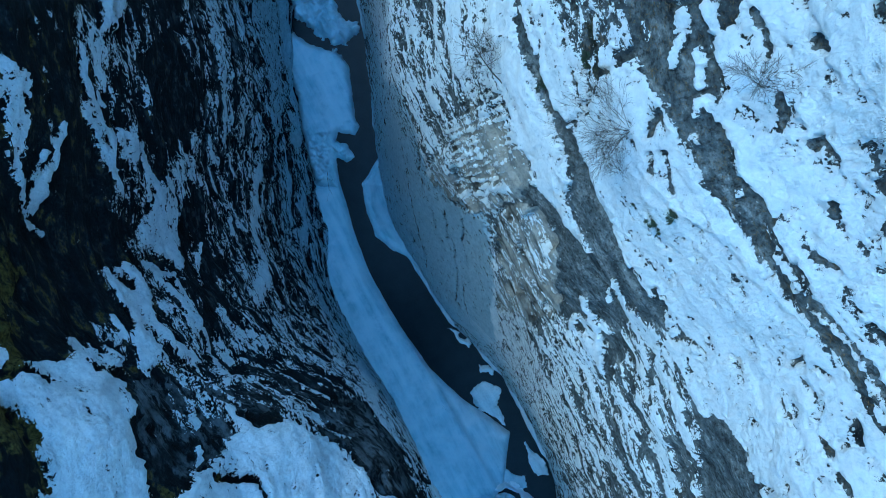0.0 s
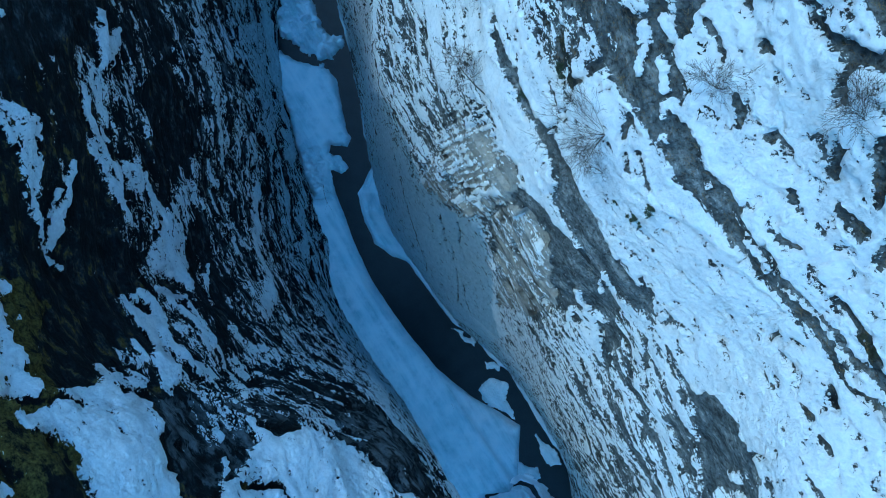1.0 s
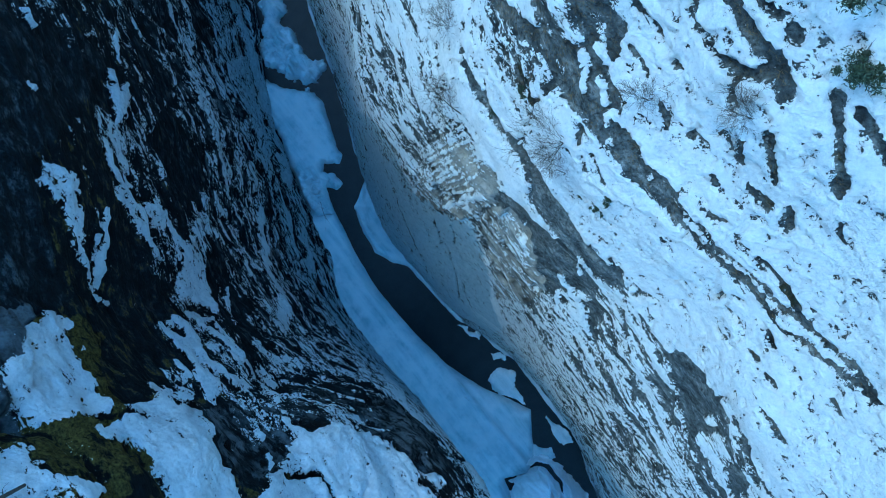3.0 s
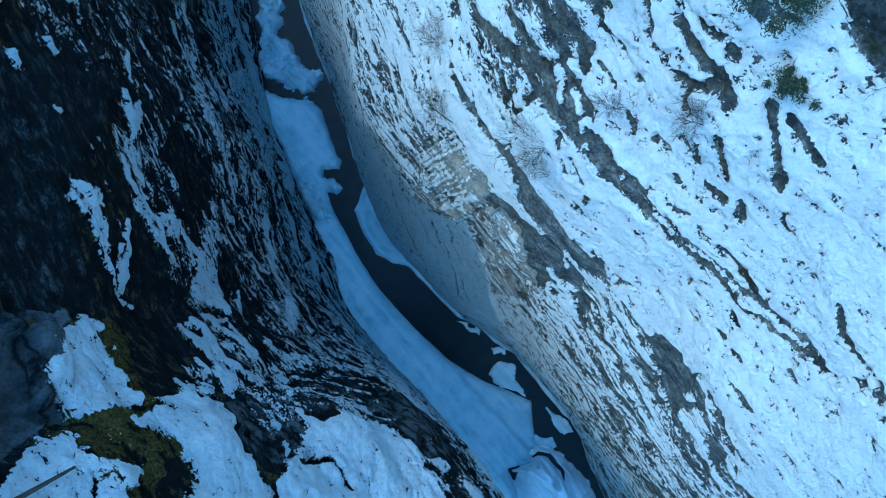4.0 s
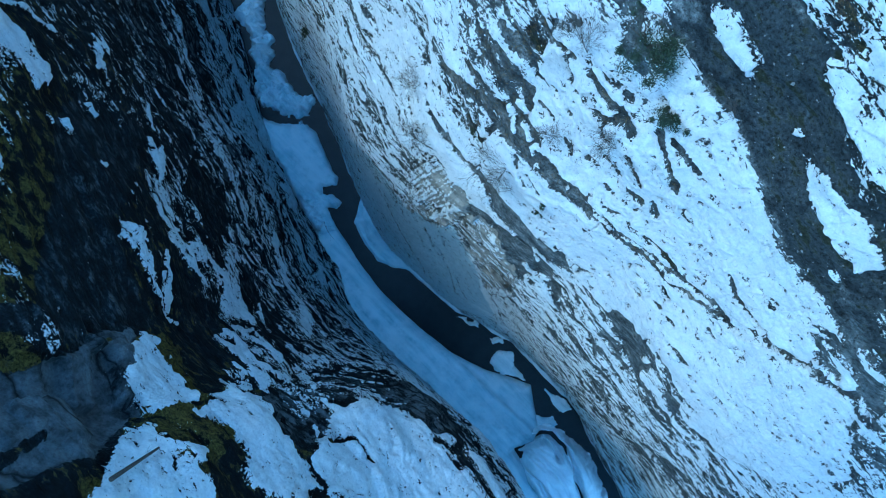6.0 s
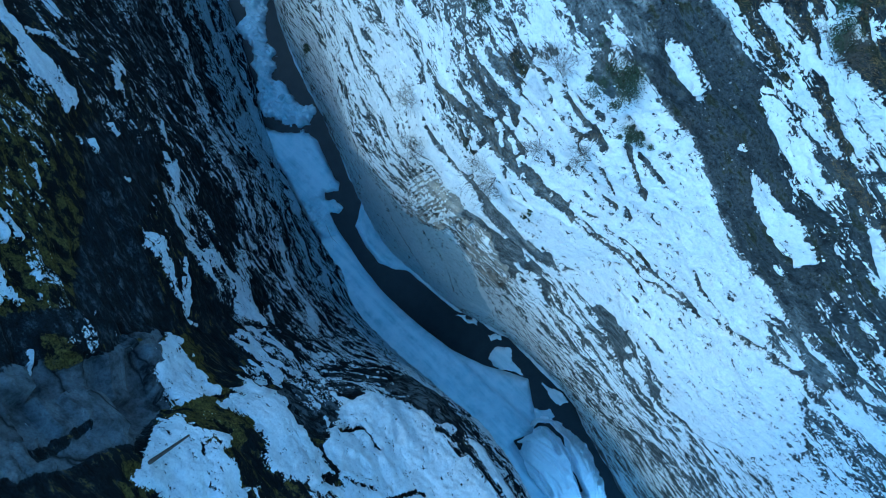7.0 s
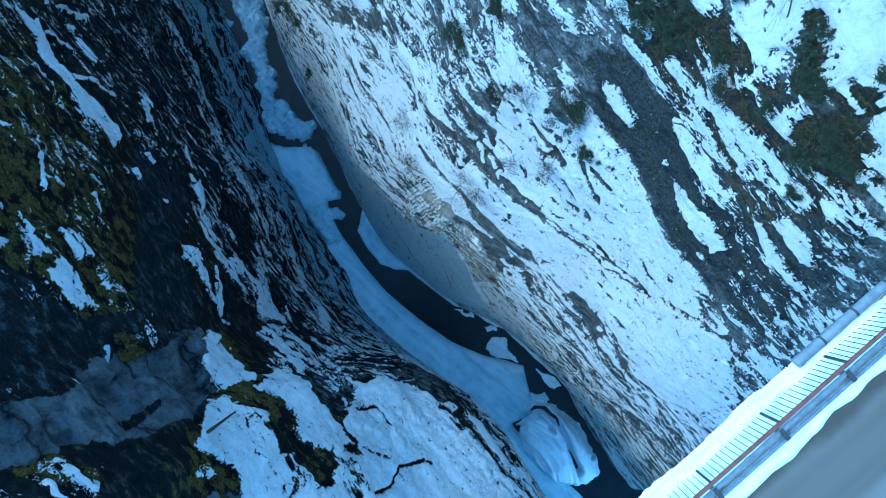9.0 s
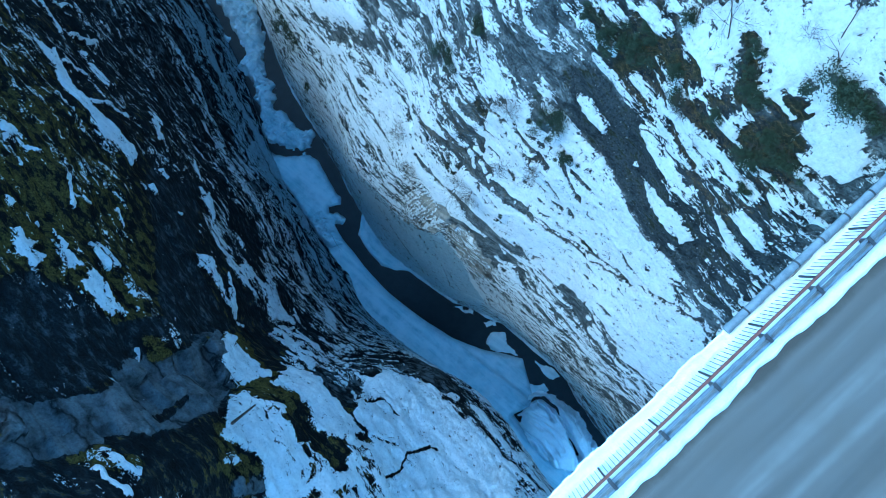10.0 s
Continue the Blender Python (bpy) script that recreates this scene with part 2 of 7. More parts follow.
    (0.5, 2.8, 4.2, 5.4, 7.3, 10.3, 16.3, 29),
]

# rock noses and hollows on the walls: along the gorge, height, how far out
LEFT_BULGES = [(-5.6, 56.8, 0.2), (1.5, 53.7, 0.8), (6.1, 39.4, -0.67), (-9, 61.3, 0.59), (-2.1, 50.6, -0.54), (-7.6, 49.3, -0.24), (0.1, 58.9, 0.63), (7.2, 50.3, 0.25), (4.6, 49.4, 0.31), (7.6, 42.5, -0.27), (1.7, 38.9, -1.45), (-3.9, 60.4, -1), (-7.9, 63.8, -0.77), (-6.1, 35.6, -0.36), (5, 44.7, 1.2)]
RIGHT_BULGES = [(11.1, 57.9, -0.63), (11.4, 60.5, 0.42), (-1.6, 57.6, -0.56), (-1.2, 69, -0.62), (4.5, 70.3, 0.44), (1.3, 59.5, -0.26), (3.9, 58.7, -0.36), (0.8, 61.7, 0.85), (6, 49.9, 0.29), (0.9, 68.3, 0.45), (-2.7, 62.3, 0.79), (-0.5, 63.4, -0.56), (1.2, 65, -0.47), (3.5, 78.3, -0.75), (10.6, 75.1, -0.26), (-2.6, 70.5, 0.29)]


def spread(knots, values, x):
    """Smooth curve through values at knots, along the first axis, read at x."""
    k, v = np.asarray(knots, float), np.asarray(values, float)
    slope = np.gradient(v, k, axis=0)
    i = np.clip(np.searchsorted(k, x) - 1, 0, len(k) - 2)
    h = (k[i + 1] - k[i])
    t = (x - k[i]) / h
    tt = np.clip(t, -0.5, 1.5)
    shape = (-1,) + (1,) * (v.ndim - 1)
    t, h = tt.reshape(shape), h.reshape(shape)
    a, b = v[i], v[i + 1]
    m, n = slope[i] * h, slope[i + 1] * h
    return (2 * t**3 - 3 * t**2 + 1) * a + (t**3 - 2 * t**2 + t) * m + (3 * t**2 - 2 * t**3) * b + (t**3 - t**2) * n


def across(table, u, z):
    """Offset from the gorge's axis of a wall, for rows of u and columns of z."""
    rows = spread(U_KNOTS, table, np.asarray(u, float))
    return spread(Z_KNOTS, rows.T, np.asarray(z, float)).T



def bulged(U, Z, bulges):
    return sum(v * np.exp(-((U - a) ** 2 + (Z - b) ** 2) / 2.4**2) for a, b, v in bulges)


def vnoise(x, y, seed):
    """Smooth noise from 0 to 1 on a plane."""
    tab = np.random.RandomState(seed).rand(256, 256)
    i, j = np.floor(x).astype(int), np.floor(y).astype(int)
    a, b = x - i, y - j
    a, b = a * a * a * (a * (a * 6 - 15) + 10), b * b * b * (b * (b * 6 - 15) + 10)
    i, j, k, l = i % 256, j % 256, (i + 1) % 256, (j + 1) % 256
    return (tab[i, j] * (1 - a) + tab[k, j] * a) * (1 - b) + (tab[i, l] * (1 - a) + tab[k, l] * a) * b


def fbm(x, y, octaves, seed, gain=0.5):
    total, size, power = 0.0, 0.0, 1.0
    for o in range(octaves):
        total = total + power * vnoise(x * 2.03**o + 17.3 * o, y * 2.03**o + 9.1 * o, seed + o)
        size += power
        power *= gain
    return total / size


def ranked(n):
    """Noise reshaped so that its values spread evenly from 0 to 1."""
    flat = np.sort(n.ravel()[:: max(1, n.size // 20000)])
    return np.interp(n, flat, np.linspace(0, 1, len(flat)))


def grid2(table, u, z):
    """A table over the plan's knots, read straight between them."""
    rows = np.stack([np.interp(u, U_KNOTS, [r[j] for r in table]) for j in range(len(Z_KNOTS))], 1)
    z = np.asarray(z, float)
    j = np.clip(np.searchsorted(Z_KNOTS, z) - 1, 0, len(Z_KNOTS) - 2)
    k = np.asarray(Z_KNOTS, float)
    t = np.clip((z - k[j]) / (k[j + 1] - k[j]), 0, 1)
    return rows[:, j] * (1 - t) + rows[:, j + 1] * t


def stroke(U, Z, points, width):
    """1 on a line over a wall, falling to 0 at its half width; points are (u, z) or (u, z, width factor)."""
    best = np.zeros_like(U)
    for p, q in zip(points, points[1:]):
        lo, hi = min(p[0], q[0]) - 2 * width, max(p[0], q[0]) + 2 * width
        rows = np.where((U[:, 0] > lo) & (U[:, 0] < hi))[0]
        if not len(rows):
            continue
        s = slice(rows[0], rows[-1] + 1)
        du, dz = q[0] - p[0], q[1] - p[1]
        t = np.clip(((U[s] - p[0]) * du + (Z[s] - p[1]) * dz) / (du * du + dz * dz + 1e-9), 0, 1)
        d = np.hypot(U[s] - p[0] - t * du, Z[s] - p[1] - t * dz)
        wide = width * ((p[2] if len(p) > 2 else 1) * (1 - t) + (q[2] if len(q) > 2 else 1) * t)
        best[s] = np.maximum(best[s], np.clip(1.5 - 1.5 * d / wide, 0, 1))
    return best


def inside(outline, X, Y):
    """Signed distance to a closed outline, above 0 inside it."""
    far, within = np.full(X.shape, 1e9), np.zeros(X.shape, bool)
    for (ax, ay), (bx, by) in zip(outline, outline[1:] + outline[:1]):
        dx, dy = bx - ax, by - ay
        t = np.clip(((X - ax) * dx + (Y - ay) * dy) / (dx * dx + dy * dy + 1e-9), 0, 1)
        far = np.minimum(far, np.hypot(X - ax - t * dx, Y - ay - t * dy))
        cross = (ay > Y) != (by > Y)
        within ^= cross & (X < (bx - ax) * (Y - ay) / (by - ay + 1e-12) + ax)
    return np.where(within, far, -far)


def painted(shape, U, Z, areas, wob_u, wob_z, lines=()):
    """Values set by outlines, then by lines, over a wall: the value and how firmly it holds."""
    value, hold = np.zeros(shape), np.zeros(shape)
    us, zs = U[:, 0], Z[0]

    def lay(points, margin, what, v):
        a, b = zip(*[p[:2] for p in points])
        r = slice(*np.searchsorted(us, (min(a) - margin, max(a) + margin)))
        c = slice(*np.searchsorted(zs, (min(b) - margin, max(b) + margin)))
        if r.stop > r.start and c.stop > c.start:
            k = what(r, c)
            value[r, c] = value[r, c] * (1 - k) + v * k
            hold[r, c] = np.maximum(hold[r, c], k)

    for v, points in areas:
        a, b = zip(*points)
        loose = min(0.55, 0.14 + 0.09 * math.sqrt((max(a) - min(a)) * (max(b) - min(b))))
        lay(points, 0.8, lambda r, c: np.clip(0.5 + inside(list(points), U[r, c] + loose * wob_u[r, c], Z[r, c] + loose * wob_z[r, c]) / 0.36, 0, 1), v)
    for v, width, points in lines:
        loose = min(0.5, 0.2 + 0.5 * width)
        lay(points, width + 0.8, lambda r, c: np.clip(stroke(U[r, c] + loose * wob_u[r, c], Z[r, c] + loose * wob_z[r, c], points, width) * 1.3, 0, 1), v)
    return value, hold


def grid_mesh(name, points, attributes, mat, pick=None):
    """One mesh from a grid of points; pick: which of its faces to keep."""
    nu, nv = points.shape[:2]
    idx = np.arange(nu * nv).reshape(nu, nv)
    quads = np.stack([idx[:-1, :-1], idx[1:, :-1], idx[1:, 1:], idx[:-1, 1:]], -1)
    quads = quads[pick] if pick is not None else quads.reshape(-1, 4)
    used = np.unique(quads)
    back = np.zeros(nu * nv, int)
    back[used] = np.arange(len(used))
    quads = back[quads]
    me = bpy.data.meshes.new(name)
    me.vertices.add(len(used))
    me.vertices.foreach_set("co", points.reshape(-1, 3)[used].astype(np.float32).ravel())
    me.loops.add(quads.size)
    me.loops.foreach_set("vertex_index", quads.astype(np.int32).ravel())
    me.polygons.add(len(quads))
    me.polygons.foreach_set("loop_start", np.arange(0, quads.size, 4, dtype=np.int32))
    me.polygons.foreach_set("use_smooth", np.ones(len(quads), bool))
    for key, values in attributes.items():
        at = me.attributes.new(key, "FLOAT", "POINT")
        at.data.foreach_set("value", values.ravel()[used].astype(np.float32))
    me.update(calc_edges=True)
    me.materials.append(mat)
    return new(name, me)


def place(u, w, z=0.0):
    """World place of a point of the plan."""
    return Vector((u * AL[0] + w * AC[0], u * AL[1] + w * AC[1], z))


# how much of a wall the snow hides, by place along the gorge (rows) and height (columns)
LEFT_SNOW = [
    (0.5, 0.54, 0.18, 0.07, 0.17, 0.27, 0.25, 0.25),
    (0.5, 0.53, 0.22, 0.07, 0.17, 0.27, 0.25, 0.25),
    (0.5, 0.61, 0.29, 0.09, 0.11, 0.19, 0.25, 0.25),
    (0.5, 0.56, 0.31, 0.17, 0.04, 0.04, 0.1, 0.14),
    (0.5, 0.48, 0.35, 0.17, 0.07, 0.04, 0.1, 0.14),
    (0.6, 0.51, 0.36, 0.2, 0.06, 0.04, 0.05, 0.05),
    (0.9, 0.64, 0.36, 0.3, 0.29, 0.3, 0.1, 0.1),
    (0.97, 0.94, 0.6, 0.5, 0.78, 0.55, 0.3, 0.2),
    (0.97, 0.94, 0.78, 0.6, 0.84, 0.62, 0.4, 0.3),
    (0.95, 0.94, 0.85, 0.8, 0.9, 0.7, 0.4, 0.3),
    (0.8, 0.7, 0.7, 0.8, 0.8, 0.6, 0.4, 0.3),
]
RIGHT_SNOW = [
    (0.7, 0.75, 0.75, 0.6, 0.75, 0.75, 0.43, 0.74),
    (0.7, 0.75, 0.75, 0.6, 0.75, 0.75, 0.43, 0.74),
    (0.7, 0.75, 0.75, 0.6, 0.75, 0.62, 0.43, 0.74),
    (0.7, 0.96, 0.94, 0.65, 0.8, 0.65, 0.43, 0.745),
    (0.8, 0.96, 0.94, 0.6, 0.75, 0.6, 0.43, 0.745),
    (0.9, 0.96, 0.94, 0.55, 0.85, 0.75, 0.43, 0.745),
    (0.85, 0.96, 0.94, 0.4, 0.88, 0.95, 0.43, 0.745),
    (0.8, 0.96, 0.94, 0.4, 0.75, 0.97, 0.43, 0.74),
    (0.7, 0.9, 0.8, 0.45, 0.55, 0.97, 0.43, 0.74),
    (0.6, 0.7, 0.6, 0.45, 0.5, 0.88, 0.43, 0.74),
    (0.6, 0.7, 0.6, 0.45, 0.5, 0.83, 0.43, 0.74),
]
LEFT_MOSS = [(0.0, 0.05, 0.1, 0.25, 0.32, 0.5, 0.54, 0.5)] * 5 + [(0.0, 0.05, 0.1, 0.2, 0.3, 0.4, 0.25, 0.3)] * 6
RIGHT_MOSS = [(0.0, 0.0, 0.0, 0.02, 0.03, 0.05, 0.12, 0.25)] * 11

LEFT_STROKES, RIGHT_STROKES, LEFT_MARKS, RIGHT_MARKS = [], [], [], []
LEFT_ZONES, RIGHT_ZONES, LEFT_GREENS, RIGHT_GREENS, LEFT_BARES_HAZE, RIGHT_BARES, LEFT_ICY_SHADES, RIGHT_ICY_SHADES = [], [], [], [], [], [], [], []
LEFT_LINES, RIGHT_LINES, LEFT_TURF, RIGHT_TURF = [], [], [], []


def streak(lines, gain, width, *points):
    lines.append((gain, width, points))


def area(areas, value, *points):
    areas.append((value, points))


def line(lines, value, width, *points):
    lines.append((value, width, points))


# wide fields where the snow lies deeper
streak(RIGHT_STROKES, 0.09, 3.6, (-1, 65.5), (6, 66), (14, 66))
streak(RIGHT_STROKES, 0.09, 3.0, (1, 56.5), (8, 57), (18, 57))
streak(RIGHT_STROKES, 0.08, 13, (-16, 17), (-4, 18), (8, 15))
streak(RIGHT_STROKES, 0.2, 3.0, (-12, 52), (-4, 53))
streak(RIGHT_STROKES, 0.25, 3.0, (6, 88), (0, 86))
streak(LEFT_STROKES, 1.15, 0.43, (-35.5, 50.5), (-32.8, 51.8), (-30, 52.2), (-26.8, 53.2), (-24.8, 53), (-23.2, 52))
streak(LEFT_STROKES, 1.15, 0.24, (-43, 44.8), (-41, 44), (-39.5, 44.5))
streak(LEFT_STROKES, 1.15, 0.26, (-44.8, 39.8), (-44.2, 37.8))
streak(LEFT_STROKES, 1.15, 0.20, (-40.2, 41.2), (-40, 37.8))
streak(LEFT_STROKES, 1.15, 0.17, (-34, 49.8), (-32.5, 47.5))
streak(LEFT_STROKES, 1.15, 0.21, (-34.5, 45), (-32.5, 45))
streak(LEFT_STROKES, 1.15, 0.23, (-29.2, 51), (-28, 47))
streak(LEFT_STROKES, 1.15, 0.20, (-29.2, 41.2), (-25.8, 43.8))
streak(LEFT_STROKES, 1.15, 0.16, (-21, 62), (-19.8, 62.5), (-18.8, 61.5))
streak(LEFT_STROKES, 1.15, 0.23, (-25.2, 64.2), (-24.8, 63.8))
streak(LEFT_STROKES, 1.15, 0.23, (-17.8, 67.8), (-17, 67))
streak(LEFT_STROKES, 1.15, 0.16, (-17.5, 65.2), (-16.5, 65))
streak(LEFT_STROKES, 1.15, 0.16, (-18.2, 58.5), (-17, 58.8))
streak(LEFT_STROKES, 1.15, 0.16, (-20.2, 54.2), (-19.8, 53.8))
streak(LEFT_STROKES, 1.15, 0.16, (-20.2, 52.5), (-19.5, 51.8))
streak(LEFT_STROKES, 1.15, 0.16, (-21.8, 48.8), (-21, 48.5))
streak(LEFT_STROKES, 1.15, 0.16, (-28.5, 56.5), (-28, 56))
streak(LEFT_STROKES, 1.15, 0.16, (-22.8, 64.5), (-22.2, 64.8))
streak(LEFT_STROKES, 1.15, 0.16, (-23.5, 63.5), (-23.2, 63))
streak(LEFT_STROKES, 1.15, 0.16, (-18.2, 66), (-18.15, 66))
streak(LEFT_STROKES, 1.15, 0.16, (-27.2, 56), (-27, 56.2))
streak(LEFT_STROKES, 1.15, 0.19, (-43.5, 30), (-43.2, 29.5))
streak(LEFT_STROKES, 1.15, 0.16, (-36.8, 44), (-36.5, 43.5))
streak(LEFT_STROKES, 1.15, 0.16, (-20.2, 67), (-19.8, 66.8))
streak(LEFT_STROKES, 1.15, 0.98, (-51.2, 7.8), (-46.2, 7.5), (-41.5, 7), (-36, 4.8), (-29.8, 2.5), (-22.8, 1.8), (-16.8, 5))
streak(LEFT_STROKES, 1.15, 0.57, (-53, 8.2), (-48.2, 6.8))
streak(LEFT_STROKES, 1.15, 0.40, (-32, 21.5), (-27.8, 21.2), (-21.5, 24.5), (-16.8, 25), (-14, 24.5))
streak(LEFT_STROKES, 1.15, 0.38, (-21, 40.8), (-18, 41.5), (-14, 43.2))
streak(LEFT_STROKES, 1.15, 0.20, (-24, 38.2), (-21.8, 39.2))
streak(LEFT_STROKES, 1.15, 0.30, (-36.5, 16.8), (-33.5, 17.8))
streak(LEFT_STROKES, 1.15, 0.18, (-48.8, 14.5), (-47, 13.5))
streak(LEFT_STROKES, 1.15, 0.16, (-26.5, 33.2), (-25.2, 33.5))
streak(LEFT_STROKES, -1.1, 1.33, (-45.8, 14.8), (-39.2, 13.5), (-31.2, 14.5))
streak(LEFT_STROKES, -1.1, 1.43, (-47.5, 21.2), (-38.2, 21.5), (-30.5, 23.5))
streak(LEFT_STROKES, -1.1, 1.19, (-23.2, 51.5), (-18, 53), (-14.5, 53.2))
streak(LEFT_STROKES, 1.15, 0.20, (-17, 68), (-16, 67))
streak(LEFT_STROKES, 1.15, 0.25, (-16.2, 65.2), (-15, 64.8))
streak(LEFT_STROKES, 1.15, 0.26, (-15.8, 62.5), (-14.2, 62))
streak(LEFT_STROKES, 1.15, 0.27, (-14.2, 64.8), (-13.2, 63.8), (-12.2, 64), (-11, 63.5))
streak(LEFT_STROKES, 1.15, 0.33, (-13.2, 51.5), (-10.5, 50.2), (-7.8, 51))
streak(LEFT_STROKES, 1.15, 0.89, (-6.2, 54.2), (-4.5, 55.2), (-2.8, 55.8))
streak(LEFT_STROKES, 1.15, 0.16, (-10, 59.2), (-9.2, 59.8))
streak(LEFT_STROKES, 1.15, 0.16, (-8.8, 63.5), (-7.5, 64.5))
streak(LEFT_STROKES, 1.15, 0.16, (-12.2, 62.2), (-11.8, 62))
streak(LEFT_STROKES, 1.15, 0.16, (-11, 62.5), (-10.8, 62.5))
streak(LEFT_STROKES, 1.15, 0.16, (-10.5, 65), (-10.45, 65))
streak(LEFT_STROKES, 1.15, 0.16, (-10.2, 53), (-10, 53))
streak(LEFT_STROKES, 1.15, 0.16, (-10.5, 53.8), (-10.2, 54))
streak(LEFT_STROKES, 1.15, 0.16, (-4.2, 61), (-3.2, 62))
streak(LEFT_STROKES, 1.15, 0.48, (-2.2, 60.8), (-0.5, 62.2), (1.5, 62.8), (3.5, 63.5), (6, 64))
streak(LEFT_STROKES, 1.15, 0.62, (-1.8, 60.8), (0.8, 60.2), (2.8, 60))
streak(LEFT_STROKES, 1.15, 0.31, (-1.8, 55), (-0.8, 53.2), (2, 52.8))
streak(LEFT_STROKES, 1.15, 0.22, (-3.5, 73.2), (-1.5, 73.2))
streak(LEFT_STROKES, 1.15, 0.16, (0.5, 65.8), (1.2, 65.2))
streak(LEFT_STROKES, 1.15, 0.16, (-4.2, 73), (-4, 72.8))
streak(LEFT_STROKES, 1.15, 0.16, (-8, 54.5), (-6.5, 53.8))
streak(LEFT_STROKES, -1.1, 1.50, (-6.8, 66), (-6.2, 63), (-4.5, 61))
streak(LEFT_MARKS, -1.0, 1.50, (-6.8, 66), (-6.2, 63), (-4.5, 61))
streak(LEFT_STROKES, -1.1, 1.05, (-8.5, 74.2), (-7.2, 72), (-4.8, 69.2))
streak(LEFT_MARKS, -1.0, 1.05, (-8.5, 74.2), (-7.2, 72), (-4.8, 69.2))
streak(LEFT_STROKES, -1.1, 0.62, (-7.2, 76), (-6.2, 76))
streak(LEFT_MARKS, -1.0, 0.62, (-7.2, 76), (-6.2, 76))
streak(LEFT_STROKES, -1.1, 0.41, (2.2, 66.2), (3.2, 64.2))
streak(LEFT_MARKS, -1.0, 0.41, (2.2, 66.2), (3.2, 64.2))
streak(LEFT_STROKES, -1.1, 0.61, (-3.5, 68.2), (-2, 65), (-0.2, 64.2))
streak(LEFT_STROKES, -1.1, 0.73, (-2, 71.2), (0.2, 69.5))
streak(LEFT_STROKES, 1.15, 0.99, (-0.8, 53.2), (1.2, 53.2), (5, 55.8), (7, 56))
streak(LEFT_STROKES, 1.15, 1.28, (5.2, 51.8), (6.5, 46.2), (9.2, 43.2))
streak(LEFT_STROKES, 1.15, 2.56, (7.2, 53.2), (9.2, 48.2), (13, 43.8), (17.8, 43))
streak(LEFT_STROKES, 1.15, 2.20, (12, 54.5), (15, 47.8), (19.2, 46.8))
streak(LEFT_STROKES, 1.15, 1.16, (-0.5, 62.2), (2.2, 62.2), (5.8, 62))
streak(LEFT_STROKES, 1.15, 1.18, (6, 62.8), (9, 60.2))
streak(LEFT_STROKES, -1.1, 0.54, (4.2, 59), (6, 58), (7.2, 59.8))
streak(LEFT_STROKES, -1.1, 0.30, (1.2, 55.5), (4.5, 58.2))
streak(LEFT_STROKES, -1.1, 0.16, (4.8, 53), (7, 55))
streak(LEFT_STROKES, -1.1, 0.45, (10.2, 54.8), (11.2, 53))
streak(LEFT_STROKES, -1.1, 0.40, (-0.2, 54.2), (2, 56.8))
streak(LEFT_STROKES, -0.35, 2.01, (3, 41.2), (6.5, 41), (12.8, 38), (16, 38.2))
streak(LEFT_STROKES, 1.15, 0.17, (-3.5, 74.5), (-3.2, 74.5))
streak(LEFT_STROKES, 1.15, 0.96, (8.2, 11.2), (8.8, 41), (11, 41.5))
streak(LEFT_STROKES, 1.15, 0.63, (-5, 45.2), (-0.8, 46.5))
streak(LEFT_STROKES, 1.15, 0.31, (-4.2, 45.5), (0.5, 47.8))
streak(LEFT_STROKES, -1.1, 1.48, (-5.5, 62.5), (-5.5, 58))
streak(LEFT_MARKS, -1.0, 1.48, (-5.5, 62.5), (-5.5, 58))
streak(LEFT_STROKES, -1.1, 1.36, (-3.8, 63.5), (-3.8, 61.8))
streak(LEFT_MARKS, -1.0, 1.36, (-3.8, 63.5), (-3.8, 61.8))
streak(LEFT_STROKES, -1.1, 0.45, (-3.2, 58.8), (-3.2, 60.5))
streak(LEFT_MARKS, -1.0, 0.45, (-3.2, 58.8), (-3.2, 60.5))
streak(LEFT_STROKES, -1.1, 0.49, (-7, 55.5), (-7, 58.2))
streak(LEFT_MARKS, -1.0, 0.49, (-7, 55.5), (-7, 58.2))
streak(LEFT_STROKES, -1.1, 0.49, (-1.5, 58.5), (-0.8, 55.8), (0.8, 55.5), (2.5, 56.5), (3.8, 57.5))
streak(LEFT_STROKES, -1.1, 0.16, (-4.5, 64.2), (-4.2, 62.5))
streak(LEFT_STROKES, -1.1, 0.23, (-3, 65.8), (-2.2, 62.8), (-2, 61.5))
streak(LEFT_STROKES, -1.1, 0.19, (-4, 58.5), (-3, 57.8))
streak(LEFT_STROKES, -1.1, 0.69, (-5.8, 48.8), (-4, 48.5), (-2.2, 52.2))
streak(LEFT_STROKES, -1.1, 0.61, (0, 48.2), (1.8, 47.2), (4.2, 50.8))
streak(LEFT_MARKS, 0.6, 0.31, (-1.5, 57.5), (-1, 59.2), (0.2, 58.2))
streak(LEFT_MARKS, 0.6, 0.27, (-2.5, 59.2), (-2, 56.5))
streak(LEFT_MARKS, 0.6, 0.39, (-6, 53), (-3.8, 53.5), (-1.8, 55))
streak(LEFT_MARKS, 0.6, 0.37, (-6.5, 57), (-6.5, 55))
streak(LEFT_MARKS, 0.6, 0.27, (-5.8, 58.8), (-5.2, 57.5))
streak(LEFT_MARKS, 0.6, 0.36, (-4.2, 60), (-3, 61.2))
streak(LEFT_MARKS, 0.6, 0.42, (-7.8, 62), (-6, 61.5))
streak(LEFT_MARKS, 0.6, 0.46, (-10.2, 59), (-9, 59.5))
streak(LEFT_STROKES, 1.15, 0.43, (-11.2, 50.5), (-9.2, 50.8), (-7.8, 51))
streak(LEFT_STROKES, 1.15, 0.30, (-11, 47.5), (-9.2, 48.5), (-6.8, 49.5))
